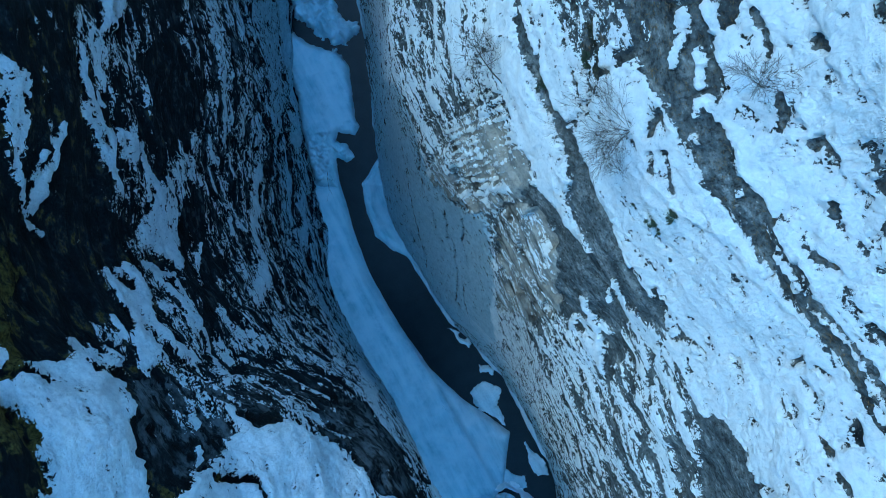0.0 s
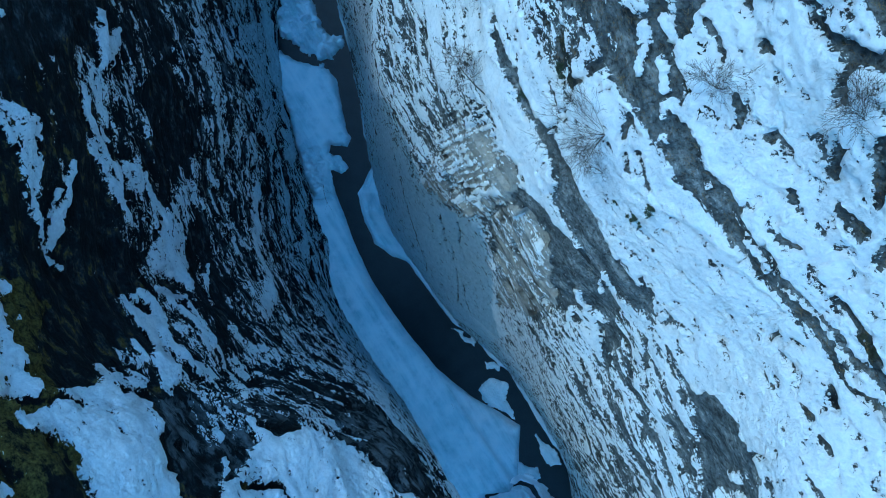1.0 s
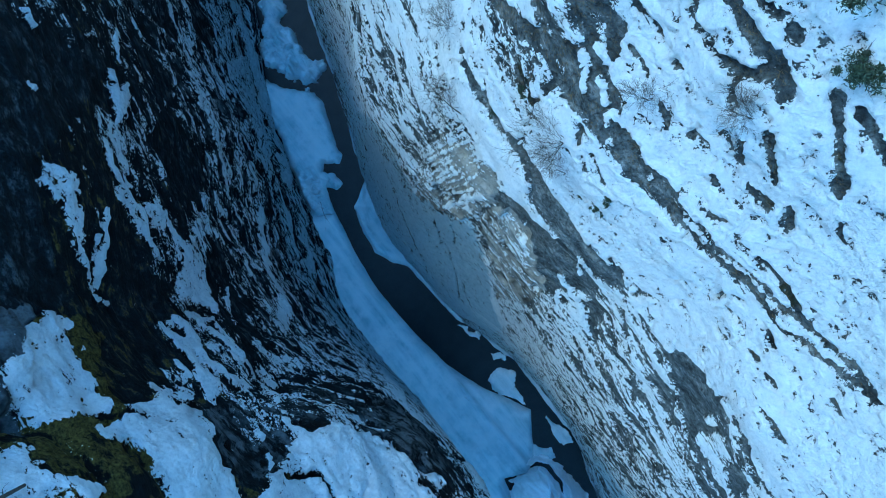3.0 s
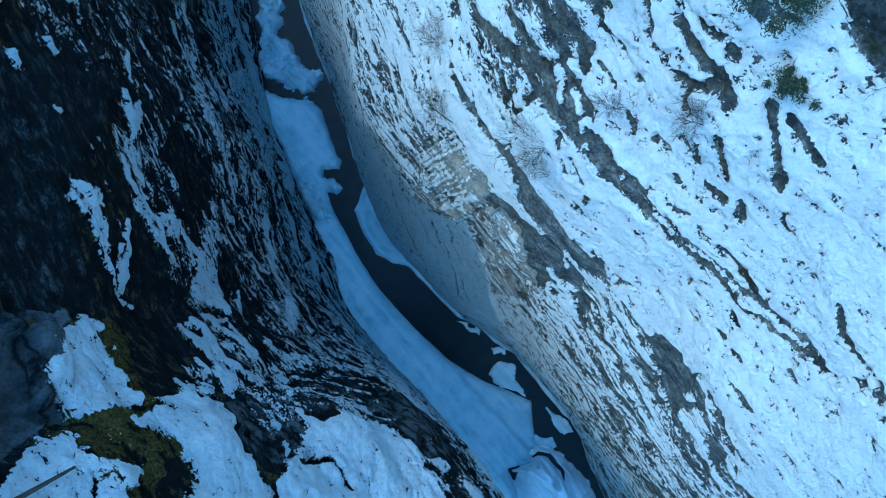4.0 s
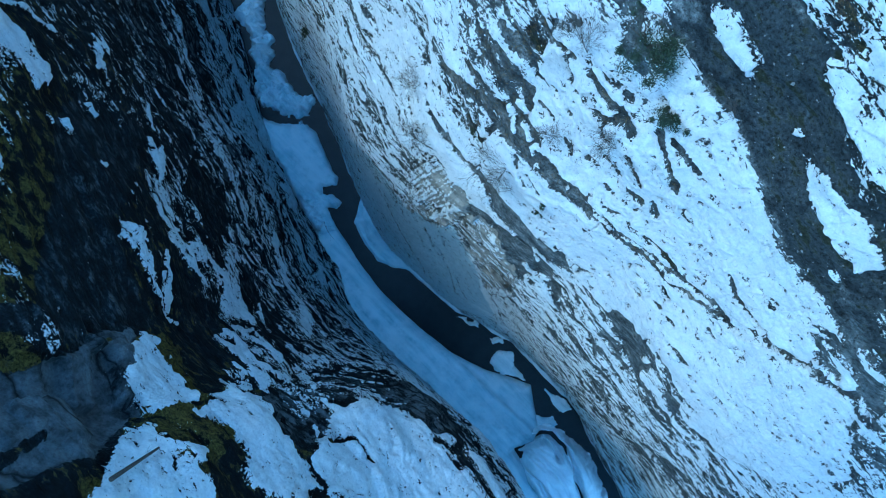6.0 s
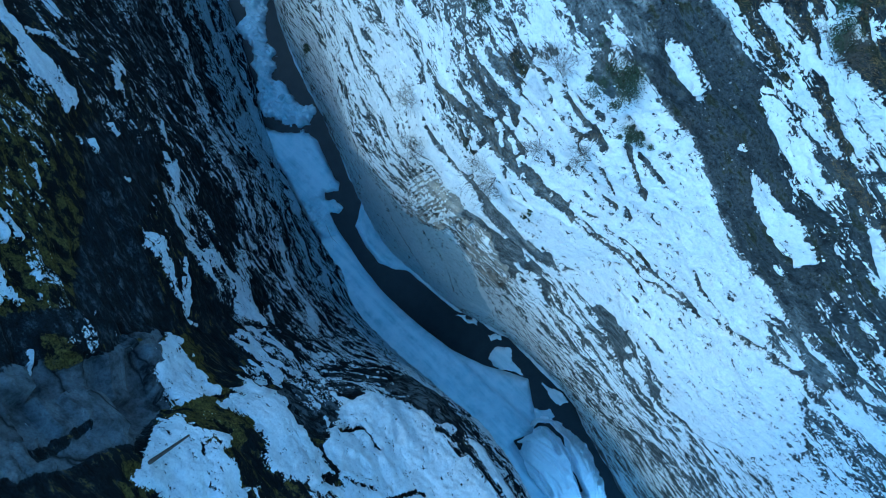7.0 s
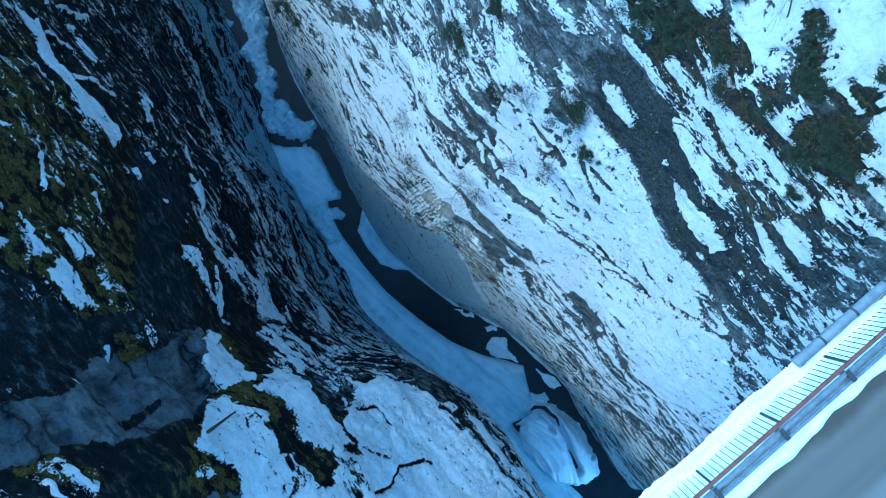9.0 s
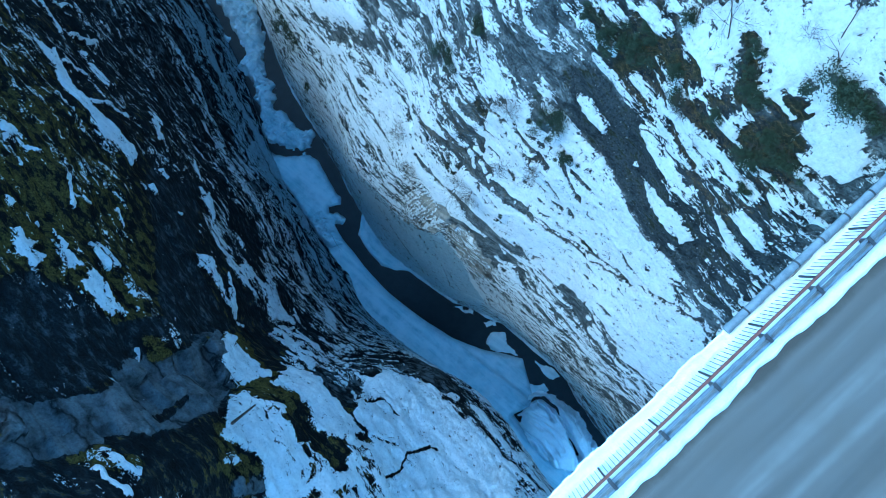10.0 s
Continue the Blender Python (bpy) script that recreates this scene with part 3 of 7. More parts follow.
streak(LEFT_STROKES, 1.15, 0.23, (-11, 43.8), (-8.8, 42.2))
streak(LEFT_STROKES, 1.15, 0.70, (-9.2, 36.8), (-6, 38.8))
streak(LEFT_STROKES, 1.15, 0.20, (-11.2, 39.8), (-9, 37.8))
streak(LEFT_STROKES, 1.15, 0.16, (-10.5, 53.8), (-10, 54))
streak(LEFT_STROKES, 1.15, 0.16, (-10, 52.8), (-9.95, 52.8))
streak(LEFT_STROKES, 1.15, 0.16, (-7.8, 55), (-6.5, 54.2))
streak(LEFT_STROKES, 1.15, 0.52, (-6.2, 53.8), (-4.2, 56))
streak(LEFT_STROKES, 1.15, 0.58, (-4.5, 57.2), (-2.2, 55.5))
streak(LEFT_STROKES, 1.15, 0.44, (-5.5, 53.8), (-3.5, 54.5))
streak(LEFT_STROKES, 1.15, 0.16, (-6.2, 57.5), (-6.2, 56.8))
streak(LEFT_STROKES, 1.15, 0.16, (-4.2, 60.8), (-3.5, 61.5))
streak(LEFT_STROKES, 1.15, 0.16, (-10.2, 59.8), (-9.2, 60))
streak(LEFT_STROKES, 1.15, 0.33, (-5, 45.8), (-3.2, 44), (-1, 44.2), (0.5, 44.5))
streak(LEFT_STROKES, 1.15, 0.19, (-4.8, 41), (-2.8, 39.5), (0, 41.2), (2, 44))
streak(LEFT_STROKES, 1.15, 0.39, (-1.8, 51), (-0.8, 48.8))
streak(LEFT_STROKES, 1.15, 0.19, (0.2, 40.2), (1.5, 41.2))
streak(LEFT_STROKES, 1.15, 0.16, (2.2, 47.2), (3.2, 48.8))
streak(LEFT_STROKES, 1.15, 0.18, (-1.5, 54.8), (-0.2, 52.5), (0.2, 50.8))
streak(LEFT_STROKES, 1.15, 0.21, (-1, 55.2), (-0.2, 54))
streak(LEFT_STROKES, 1.15, 0.97, (0.5, 52.5), (2.2, 53.8), (4, 55), (5.5, 55.8))
streak(LEFT_STROKES, 1.15, 0.73, (3, 52.2), (5, 53.8))
streak(LEFT_STROKES, 1.15, 0.56, (1.5, 51), (4.2, 53))
streak(LEFT_STROKES, 1.15, 0.29, (-1.5, 61.8), (-2, 59.8))
streak(LEFT_STROKES, 1.15, 0.44, (-0.5, 62), (-0.2, 59.8), (0.8, 58.5))
streak(LEFT_STROKES, 1.15, 0.16, (-1.2, 59.8), (-1.5, 58.5))
streak(LEFT_STROKES, 1.15, 0.47, (1, 58.2), (2.2, 58))
streak(LEFT_STROKES, -1.1, 1.03, (-11.2, 46.8), (-8, 46.8))
streak(LEFT_STROKES, -1.1, 1.13, (-6, 50.8), (-6.2, 45))
streak(LEFT_STROKES, -1.1, 1.29, (-4.8, 51.5), (-3, 51.5))
streak(LEFT_STROKES, -1.1, 0.45, (-12.8, 37), (-10.2, 37.8))
streak(LEFT_STROKES, -1.1, 0.57, (-5, 32), (-0.8, 38))
streak(LEFT_STROKES, -1.1, 0.48, (-8.8, 34), (-5.5, 35.8))
streak(LEFT_STROKES, -1.1, 1.81, (-16, 55.8), (-10.8, 56.5))
streak(LEFT_STROKES, -1.1, 0.74, (-16.2, 51.8), (-11.8, 53.8), (-8.8, 54))
streak(LEFT_STROKES, -1.1, 1.09, (-16.5, 35), (-13.5, 36))
streak(LEFT_STROKES, -1.1, 0.59, (-9.2, 45), (-7, 47))
streak(LEFT_STROKES, 1.15, 0.30, (-11.2, 50.5), (-10, 50.8))
streak(LEFT_STROKES, 1.15, 0.16, (-11.2, 47.5), (-10.2, 48))
streak(LEFT_STROKES, 1.15, 0.16, (-10.2, 48.8), (-9, 49.2))
streak(LEFT_STROKES, 1.15, 0.16, (-9, 49.8), (-8.2, 49.8), (-7.5, 49.5), (-6.8, 49.2))
streak(LEFT_STROKES, 1.15, 0.16, (-9, 50.2), (-7.8, 51))
streak(LEFT_STROKES, 1.15, 0.16, (-8.8, 48.5), (-7.8, 48.8))
streak(LEFT_STROKES, 1.15, 0.38, (-12.2, 44), (-11.2, 43), (-10.2, 42.8))
streak(LEFT_STROKES, 1.15, 0.41, (-11.8, 41.2), (-11, 40.5))
streak(LEFT_STROKES, 1.15, 0.21, (-11, 39.5), (-8.8, 39))
streak(LEFT_STROKES, 1.15, 0.45, (-9.2, 36.8), (-7.5, 38))
streak(LEFT_STROKES, 1.15, 0.79, (-7.2, 38.2), (-5.8, 38.2))
streak(LEFT_STROKES, 1.15, 0.38, (-11.2, 35), (-10, 35.2))
streak(LEFT_STROKES, 1.15, 0.41, (-13.5, 31.2), (-11.2, 31.8))
streak(LEFT_STROKES, 1.15, 0.21, (-11.5, 30.8), (-10, 31.5))
streak(LEFT_STROKES, 1.15, 0.30, (-14, 27.5), (-12.5, 26.2))
streak(LEFT_STROKES, 1.15, 0.25, (-6.2, 33), (-4.8, 35))
streak(LEFT_STROKES, 1.15, 0.23, (-9.2, 26), (-6.8, 26.5))
streak(LEFT_STROKES, 1.15, 0.54, (-12.2, 17.2), (-6.8, 22), (-3.2, 24.2), (-1.8, 28))
streak(LEFT_STROKES, 1.15, 0.37, (-13.8, 9.5), (-10.5, 10))
streak(LEFT_STROKES, 1.15, 0.54, (-10.5, 6.5), (-5.5, 7.8))
streak(LEFT_STROKES, 1.15, 0.18, (-5, 44.2), (-3.8, 42.8), (-2.8, 43.5), (-1, 44))
streak(LEFT_STROKES, 1.15, 0.16, (-5, 41.2), (-4.2, 39))
streak(LEFT_STROKES, 1.15, 0.17, (-3.8, 39), (-2, 39.2), (-0.5, 40.2))
streak(LEFT_STROKES, 1.15, 0.16, (-4.8, 46), (-4.2, 45))
streak(LEFT_STROKES, 1.15, 0.16, (-2.5, 48.2), (-1.8, 47))
streak(LEFT_STROKES, 1.15, 0.16, (-3.8, 49), (-3.2, 49.5))
streak(LEFT_STROKES, 1.15, 0.16, (-3, 49.5), (-2.2, 50))
streak(LEFT_STROKES, 1.15, 0.21, (-13, 51.8), (-12.8, 49.5))
streak(LEFT_STROKES, 1.15, 0.35, (-12.2, 50), (-10.5, 50.2), (-8.2, 51))
streak(LEFT_STROKES, 1.15, 0.27, (-17.8, 43), (-16, 43))
streak(LEFT_STROKES, 1.15, 0.22, (-20.2, 39), (-18, 40.5))
streak(LEFT_STROKES, 1.15, 0.27, (-15.5, 44.2), (-12.8, 44), (-10.2, 43.2))
streak(LEFT_STROKES, 1.15, 0.25, (-15.5, 42.5), (-13.2, 43))
streak(LEFT_STROKES, 1.15, 0.17, (-11.2, 47.5), (-10.2, 48.2))
streak(LEFT_STROKES, 1.15, 0.16, (-10.5, 53.8), (-10.2, 53.8))
streak(LEFT_STROKES, 1.15, 0.16, (-10.2, 52.8), (-10, 52.8))
streak(LEFT_STROKES, 1.15, 0.16, (-8.2, 55.8), (-8.15, 55.8))
streak(LEFT_STROKES, 1.15, 0.16, (-7.2, 54.8), (-6.5, 54.2))
streak(LEFT_STROKES, 1.15, 0.16, (-17.2, 50.5), (-17.2, 50.2))
streak(LEFT_STROKES, -1.1, 0.46, (1.2, 57.5), (4, 58.2), (6, 58.2), (8, 59.5))
streak(LEFT_STROKES, -1.1, 0.62, (-3.2, 59), (-0.8, 56), (2, 55.5))
streak(LEFT_STROKES, -1.1, 0.38, (5, 59), (7, 58.5))
streak(LEFT_STROKES, -1.1, 0.63, (1.5, 43.8), (4.8, 50.5), (6.8, 54.5))
streak(LEFT_STROKES, -1.1, 0.22, (-0.2, 62.2), (1, 62.2), (2.2, 63.2))
streak(LEFT_STROKES, -1.1, 0.24, (6.8, 53.8), (10, 49.8))
streak(LEFT_STROKES, -1.1, 0.50, (6, 60.8), (6.5, 61.2))
streak(LEFT_MARKS, 0.6, 0.55, (-3, 58.5), (-0.8, 56), (1.5, 55.5))
streak(LEFT_MARKS, 0.6, 0.60, (-0.8, 64.8), (1.2, 66), (2.8, 65.5))
streak(LEFT_MARKS, 0.6, 0.34, (5, 59.5), (6.2, 59.8))
streak(LEFT_MARKS, 0.6, 0.59, (-4.8, 74), (-2.8, 72.8))
streak(LEFT_STROKES, -1.1, 0.61, (-7, 52.5), (-5, 53.2), (-3, 54))
streak(LEFT_STROKES, -1.1, 0.53, (0.8, 50), (3, 50.8), (4.5, 52.2))
streak(LEFT_STROKES, -0.35, 0.66, (1, 48.5), (3.2, 46.2), (5.2, 42), (7.8, 39))
streak(RIGHT_STROKES, -1.1, 0.16, (0, 59.8), (3.8, 60), (5.5, 60.2), (7.2, 60.5), (9, 61.5), (10.8, 62.5))
streak(RIGHT_STROKES, -1.1, 0.16, (-4.8, 65.5), (-3, 64.5), (-1.5, 64), (-0.5, 64.5), (0, 65.2))
streak(RIGHT_STROKES, -1.1, 0.16, (-2, 65.5), (-0.2, 65.8), (1, 65.5))
streak(RIGHT_STROKES, -1.1, 0.16, (1.2, 63.5), (2, 63.2))
streak(RIGHT_STROKES, -1.1, 0.16, (1.5, 64.8), (3.2, 64))
streak(RIGHT_STROKES, -1.1, 0.16, (3.8, 64.5), (4.2, 64))
streak(RIGHT_STROKES, -1.1, 0.16, (1.8, 66.8), (2.5, 66.2), (3.8, 65.5))
streak(RIGHT_STROKES, -1.1, 0.16, (1.8, 67.5), (2.5, 67.2), (3.2, 67.2))
streak(RIGHT_STROKES, -1.1, 0.16, (2, 61.8), (3, 62))
streak(RIGHT_STROKES, -1.1, 0.16, (0.5, 62), (1.2, 62.5))
streak(RIGHT_STROKES, -1.1, 0.16, (1.5, 67.5), (1.5, 67.2))
streak(RIGHT_STROKES, -1.1, 0.16, (4.5, 62.8), (6, 62))
streak(RIGHT_STROKES, -1.1, 0.16, (6.2, 68.2), (7, 68))
streak(RIGHT_STROKES, -1.1, 0.16, (7.5, 65), (7.8, 65))
streak(RIGHT_STROKES, -1.1, 0.16, (8, 67.8), (8.2, 67.8))
streak(RIGHT_STROKES, -1.1, 0.16, (10.8, 67.8), (12.2, 67.8))
streak(RIGHT_STROKES, -1.1, 0.18, (7.8, 65.2), (9.2, 64.2), (11, 64.5))
streak(RIGHT_STROKES, -1.1, 0.22, (11, 64.5), (12.5, 65.5), (14.2, 66.5))
streak(RIGHT_STROKES, -1.1, 0.26, (11.2, 67), (12.2, 67.2))
streak(RIGHT_STROKES, -1.1, 0.37, (9, 52.8), (11.8, 51), (13.5, 49.8), (17.2, 49.2))
streak(RIGHT_STROKES, -1.1, 0.28, (17.2, 49.2), (21.2, 49.2))
streak(RIGHT_STROKES, -1.1, 0.17, (11.5, 57.2), (13, 56.8))
streak(RIGHT_STROKES, -1.1, 0.23, (13.5, 49.8), (12.8, 53.8), (16.5, 51.5))
streak(RIGHT_STROKES, -1.1, 0.40, (-0.2, 70), (1.2, 70), (3.5, 70.5), (5.5, 70.5), (7.8, 69.8), (10.5, 69.2))
streak(RIGHT_STROKES, -1.1, 0.48, (0.5, 72), (3, 72.2), (4.8, 72.5))
streak(RIGHT_STROKES, 1.15, 0.17, (-0.5, 71.2), (0.5, 71.2), (1.8, 71.5))
streak(RIGHT_STROKES, 1.15, 0.18, (4.5, 71.5), (5.2, 72), (6.8, 71.8))
streak(RIGHT_STROKES, -0.35, 0.51, (-6.8, 61.2), (-4.2, 60.8), (-1.5, 60.2), (0.8, 60))
streak(RIGHT_STROKES, -0.35, 0.35, (-8.2, 58.5), (-4.2, 59.5))
streak(RIGHT_STROKES, -0.35, 0.70, (-5.2, 63.8), (-2.5, 63.2))
streak(RIGHT_STROKES, -1.1, 0.29, (-1.8, 68.2), (-1.2, 68.5))
streak(RIGHT_MARKS, 0.6, 0.34, (-5.5, 64), (-3.5, 63.8))
streak(RIGHT_MARKS, 0.6, 0.21, (-3.5, 65.5), (-0.2, 65.8))
streak(RIGHT_STROKES, -1.1, 0.48, (-2, 71), (0.2, 71.8), (2.5, 72), (5, 73))
streak(RIGHT_STROKES, 1.15, 0.18, (-1, 71.5), (0.2, 71.5), (1.8, 72))
streak(RIGHT_STROKES, 1.15, 0.17, (3.5, 74), (4.8, 74.5), (5.8, 74.8))
streak(RIGHT_STROKES, -1.1, 0.24, (0.5, 78), (2.5, 78.2), (3.8, 78.8), (6.5, 79))
streak(RIGHT_MARKS, 0.6, 0.24, (0.5, 78), (2.5, 78.2), (3.8, 78.8), (6.5, 79))
streak(RIGHT_STROKES, -1.1, 0.23, (2.2, 81), (3.8, 80), (4.8, 80.2), (5.8, 80.8), (6.5, 81.2))
streak(RIGHT_MARKS, 0.6, 0.23, (2.2, 81), (3.8, 80), (4.8, 80.2), (5.8, 80.8), (6.5, 81.2))
streak(RIGHT_STROKES, -1.1, 0.24, (5.5, 79.2), (6.8, 79.2), (7.5, 79.2))
streak(RIGHT_MARKS, 0.6, 0.24, (5.5, 79.2), (6.8, 79.2), (7.5, 79.2))
streak(RIGHT_STROKES, -1.1, 0.27, (-1.2, 76), (0.2, 75.5))
streak(RIGHT_MARKS, 0.6, 0.27, (-1.2, 76), (0.2, 75.5))
streak(RIGHT_STROKES, -1.1, 0.27, (-2.8, 75.2), (-1.8, 75.5))
streak(RIGHT_MARKS, 0.6, 0.27, (-2.8, 75.2), (-1.8, 75.5))
streak(RIGHT_STROKES, -1.1, 0.25, (-1.2, 77.8), (-0.8, 77.8))
streak(RIGHT_MARKS, 0.6, 0.25, (-1.2, 77.8), (-0.8, 77.8))
streak(RIGHT_STROKES, -1.1, 0.27, (0.8, 75.5), (1.5, 75.2))
streak(RIGHT_MARKS, 0.6, 0.27, (0.8, 75.5), (1.5, 75.2))
streak(RIGHT_STROKES, 1.15, 0.99, (3, 83.5), (4.8, 84), (5, 85.2))
streak(RIGHT_STROKES, 1.15, 0.33, (6.2, 82), (8, 81.5))
streak(RIGHT_STROKES, 1.15, 0.36, (0.8, 78.8), (3, 79.5))
streak(RIGHT_STROKES, -1.1, 0.16, (8, 83.5), (9, 83))
streak(RIGHT_STROKES, -1.1, 0.45, (3.2, 70.8), (6, 70.8), (8.8, 69.8), (12.5, 68), (15, 67.2))
streak(RIGHT_STROKES, 1.15, 0.18, (3.8, 74), (5.8, 74.8))
streak(RIGHT_STROKES, 1.15, 0.25, (4.5, 72.2), (6.2, 72.5), (9, 71.8))
streak(RIGHT_STROKES, 1.15, 0.25, (8.2, 75), (10, 74.2), (12.5, 73.8))
streak(RIGHT_STROKES, 1.15, 0.32, (8.8, 75.8), (11, 75.2))
streak(RIGHT_STROKES, -1.1, 0.52, (7.5, 74), (11.2, 71.8), (13.5, 70.2))
streak(RIGHT_STROKES, -1.1, 0.33, (9.2, 76.5), (11.2, 77))
streak(RIGHT_STROKES, -1.1, 0.16, (8.2, 65.2), (11.5, 64), (13.2, 65.5), (15.8, 66.5))
streak(RIGHT_STROKES, -0.35, 1.32, (16, 38.5), (23, 29.8), (30.8, 25.2))
streak(RIGHT_STROKES, -1.1, 0.23, (9.5, 69), (12, 68.8))
streak(RIGHT_STROKES, -1.1, 0.60, (-18.8, 52), (-17.5, 52.5), (-15.5, 55.5))
streak(RIGHT_STROKES, -1.1, 0.38, (-21.5, 48.2), (-18.8, 51.2), (-16.2, 55.2))
streak(RIGHT_STROKES, 1.15, 0.82, (-22, 51.8), (-18.5, 55.2))
streak(RIGHT_STROKES, -1.1, 0.33, (-7, 53), (-4.8, 53.2), (-2.8, 53.5), (-1, 53), (0.5, 52.8), (2.2, 52.8))
streak(RIGHT_STROKES, -1.1, 0.67, (-2, 53), (0.2, 52.8), (2, 52.5))
streak(RIGHT_STROKES, -1.1, 0.76, (-3.5, 59.2), (-1.2, 59.5))
streak(RIGHT_STROKES, -1.1, 0.50, (-1.2, 59.5), (0.5, 59.8))
streak(RIGHT_STROKES, -1.1, 0.33, (0.5, 59.8), (2.2, 60))
streak(RIGHT_STROKES, -1.1, 0.18, (2.2, 60), (3.8, 60))
streak(RIGHT_MARKS, 0.6, 0.32, (-2.5, 60.8), (-1.8, 60.8), (-0.5, 60.5), (0.5, 60.5), (1.8, 60.5))
streak(RIGHT_STROKES, 1.15, 0.16, (-2.5, 60.2), (-1.8, 59.8))
streak(RIGHT_STROKES, 1.15, 0.16, (-1.5, 59.5), (-1.2, 59.2))
streak(RIGHT_STROKES, 1.15, 0.16, (-0.8, 59.5), (-1.2, 60), (-0.8, 60))
streak(RIGHT_STROKES, 1.15, 0.16, (-3.2, 59.8), (-2.5, 59))
streak(RIGHT_STROKES, 1.15, 0.16, (0.5, 59.5), (0.55, 59.5))
streak(RIGHT_STROKES, 1.15, 0.16, (1.2, 59.5), (1.25, 59.5))
streak(RIGHT_STROKES, 1.15, 0.16, (2, 60.2), (2.5, 60.2))
streak(RIGHT_STROKES, 1.15, 0.17, (-4, 59), (-3.5, 58.8))
streak(RIGHT_STROKES, -1.1, 0.16, (-1.5, 58), (-0.5, 57))
streak(RIGHT_STROKES, -1.1, 0.16, (-0.5, 57.8), (0.5, 57.2))
streak(RIGHT_STROKES, -1.1, 0.16, (-2.2, 62), (-1.8, 61.8))
streak(RIGHT_STROKES, -1.1, 0.16, (-1.5, 63), (-1.2, 63))
streak(RIGHT_STROKES, -1.1, 0.16, (-0.8, 61.8), (0, 61.8))
streak(RIGHT_STROKES, -1.1, 0.16, (0.8, 62.2), (0.5, 62.5))
streak(RIGHT_STROKES, -1.1, 0.16, (0.8, 62.5), (1, 62.8))
streak(RIGHT_STROKES, -1.1, 0.16, (1, 63.2), (1, 63.5))
streak(RIGHT_STROKES, -1.1, 0.24, (1.5, 63.2), (1.8, 63.5))
streak(RIGHT_STROKES, -1.1, 0.16, (2, 62.2), (2.2, 62))
streak(RIGHT_STROKES, -1.1, 0.16, (3, 61), (3.5, 61.2), (3.8, 61.5))
streak(RIGHT_STROKES, -1.1, 0.23, (-1.2, 64), (-0.5, 64), (0, 64))
streak(RIGHT_STROKES, -1.1, 0.16, (0.2, 63.8), (0.5, 64))
streak(RIGHT_STROKES, -1.1, 0.19, (-0.5, 64), (-0.2, 64.8), (-0.2, 65.2))
streak(RIGHT_STROKES, -1.1, 0.19, (1.5, 64.5), (2.2, 64), (2.8, 64))
streak(RIGHT_STROKES, -1.1, 0.20, (3.2, 63), (3, 63.8))
streak(RIGHT_STROKES, -1.1, 0.16, (3.8, 63), (4, 62.8))
streak(RIGHT_STROKES, -1.1, 0.16, (2.5, 63.2), (2.8, 63.2))
streak(RIGHT_STROKES, -1.1, 0.16, (2.5, 61.5), (2.5, 61.8))
streak(RIGHT_STROKES, -1.1, 0.16, (0.8, 64.2), (0.85, 64.2))
streak(RIGHT_MARKS, 0.6, 0.23, (1.5, 63.5), (1.8, 63.5))
streak(RIGHT_MARKS, 0.6, 0.23, (-1.2, 64), (-0.5, 64))
streak(RIGHT_MARKS, 0.6, 0.16, (-0.8, 64.8), (-0.5, 65))
streak(RIGHT_MARKS, 0.6, 0.19, (1.5, 64.5), (2.2, 64), (2.8, 64))
streak(RIGHT_MARKS, 0.6, 0.17, (3.2, 63), (3, 63.8))
streak(RIGHT_STROKES, -1.1, 0.16, (3.5, 59.5), (4.2, 59.5), (4.8, 60), (5.5, 60.2), (6.2, 60.5), (7.2, 60.8), (8, 60.8), (8.5, 61.2))
streak(RIGHT_STROKES, -1.1, 0.16, (6, 60.5), (6.5, 61), (7.5, 61.2))
streak(RIGHT_MARKS, 0.6, 0.16, (6, 60.5), (6.5, 61), (7.5, 61.2))
streak(RIGHT_STROKES, -1.1, 0.18, (5, 61.8), (5.8, 62), (6.5, 61.8), (7.2, 61.8))
streak(RIGHT_STROKES, -1.1, 0.38, (2.5, 53), (3.8, 53.2), (4.8, 53.5), (5.2, 53.8))
streak(RIGHT_STROKES, -1.1, 0.33, (2.5, 51.8), (5, 49.2), (8.2, 45.5), (9.8, 44.5))
streak(RIGHT_STROKES, -1.1, 0.16, (5.5, 50.5), (6.8, 50.5), (9, 49))
streak(RIGHT_STROKES, 1.15, 0.16, (3.2, 51.5), (5, 51))
streak(RIGHT_STROKES, 1.15, 0.18, (5, 51.5), (5.5, 51.8))
streak(RIGHT_STROKES, -1.1, 0.51, (9, 52.5), (9.5, 53.2), (10.5, 53), (12.5, 51.2))
streak(RIGHT_STROKES, -1.1, 0.39, (12.5, 48.5), (13.8, 48.2))
streak(RIGHT_STROKES, -1.1, 0.16, (10, 54), (12, 53.8))
streak(RIGHT_STROKES, -1.1, 0.16, (9.8, 55.2), (10.5, 55))
streak(RIGHT_STROKES, -1.1, 0.16, (7.2, 52.2), (8.8, 52.5))
streak(RIGHT_STROKES, -1.1, 0.16, (3.8, 57.8), (3.8, 58))
streak(RIGHT_STROKES, -1.1, 0.16, (7.5, 57), (8.2, 57.2))
streak(RIGHT_STROKES, -1.1, 0.16, (8.8, 56.8), (9.2, 56.8))
streak(RIGHT_STROKES, -1.1, 0.16, (9.8, 56.8), (10, 56.5))
streak(RIGHT_STROKES, -1.1, 0.16, (7.8, 59.8), (8.5, 59.5))
streak(RIGHT_STROKES, -1.1, 0.16, (9.8, 58.2), (10.2, 58.5))
streak(RIGHT_STROKES, -1.1, 0.16, (8.8, 58.2), (9, 58.2))
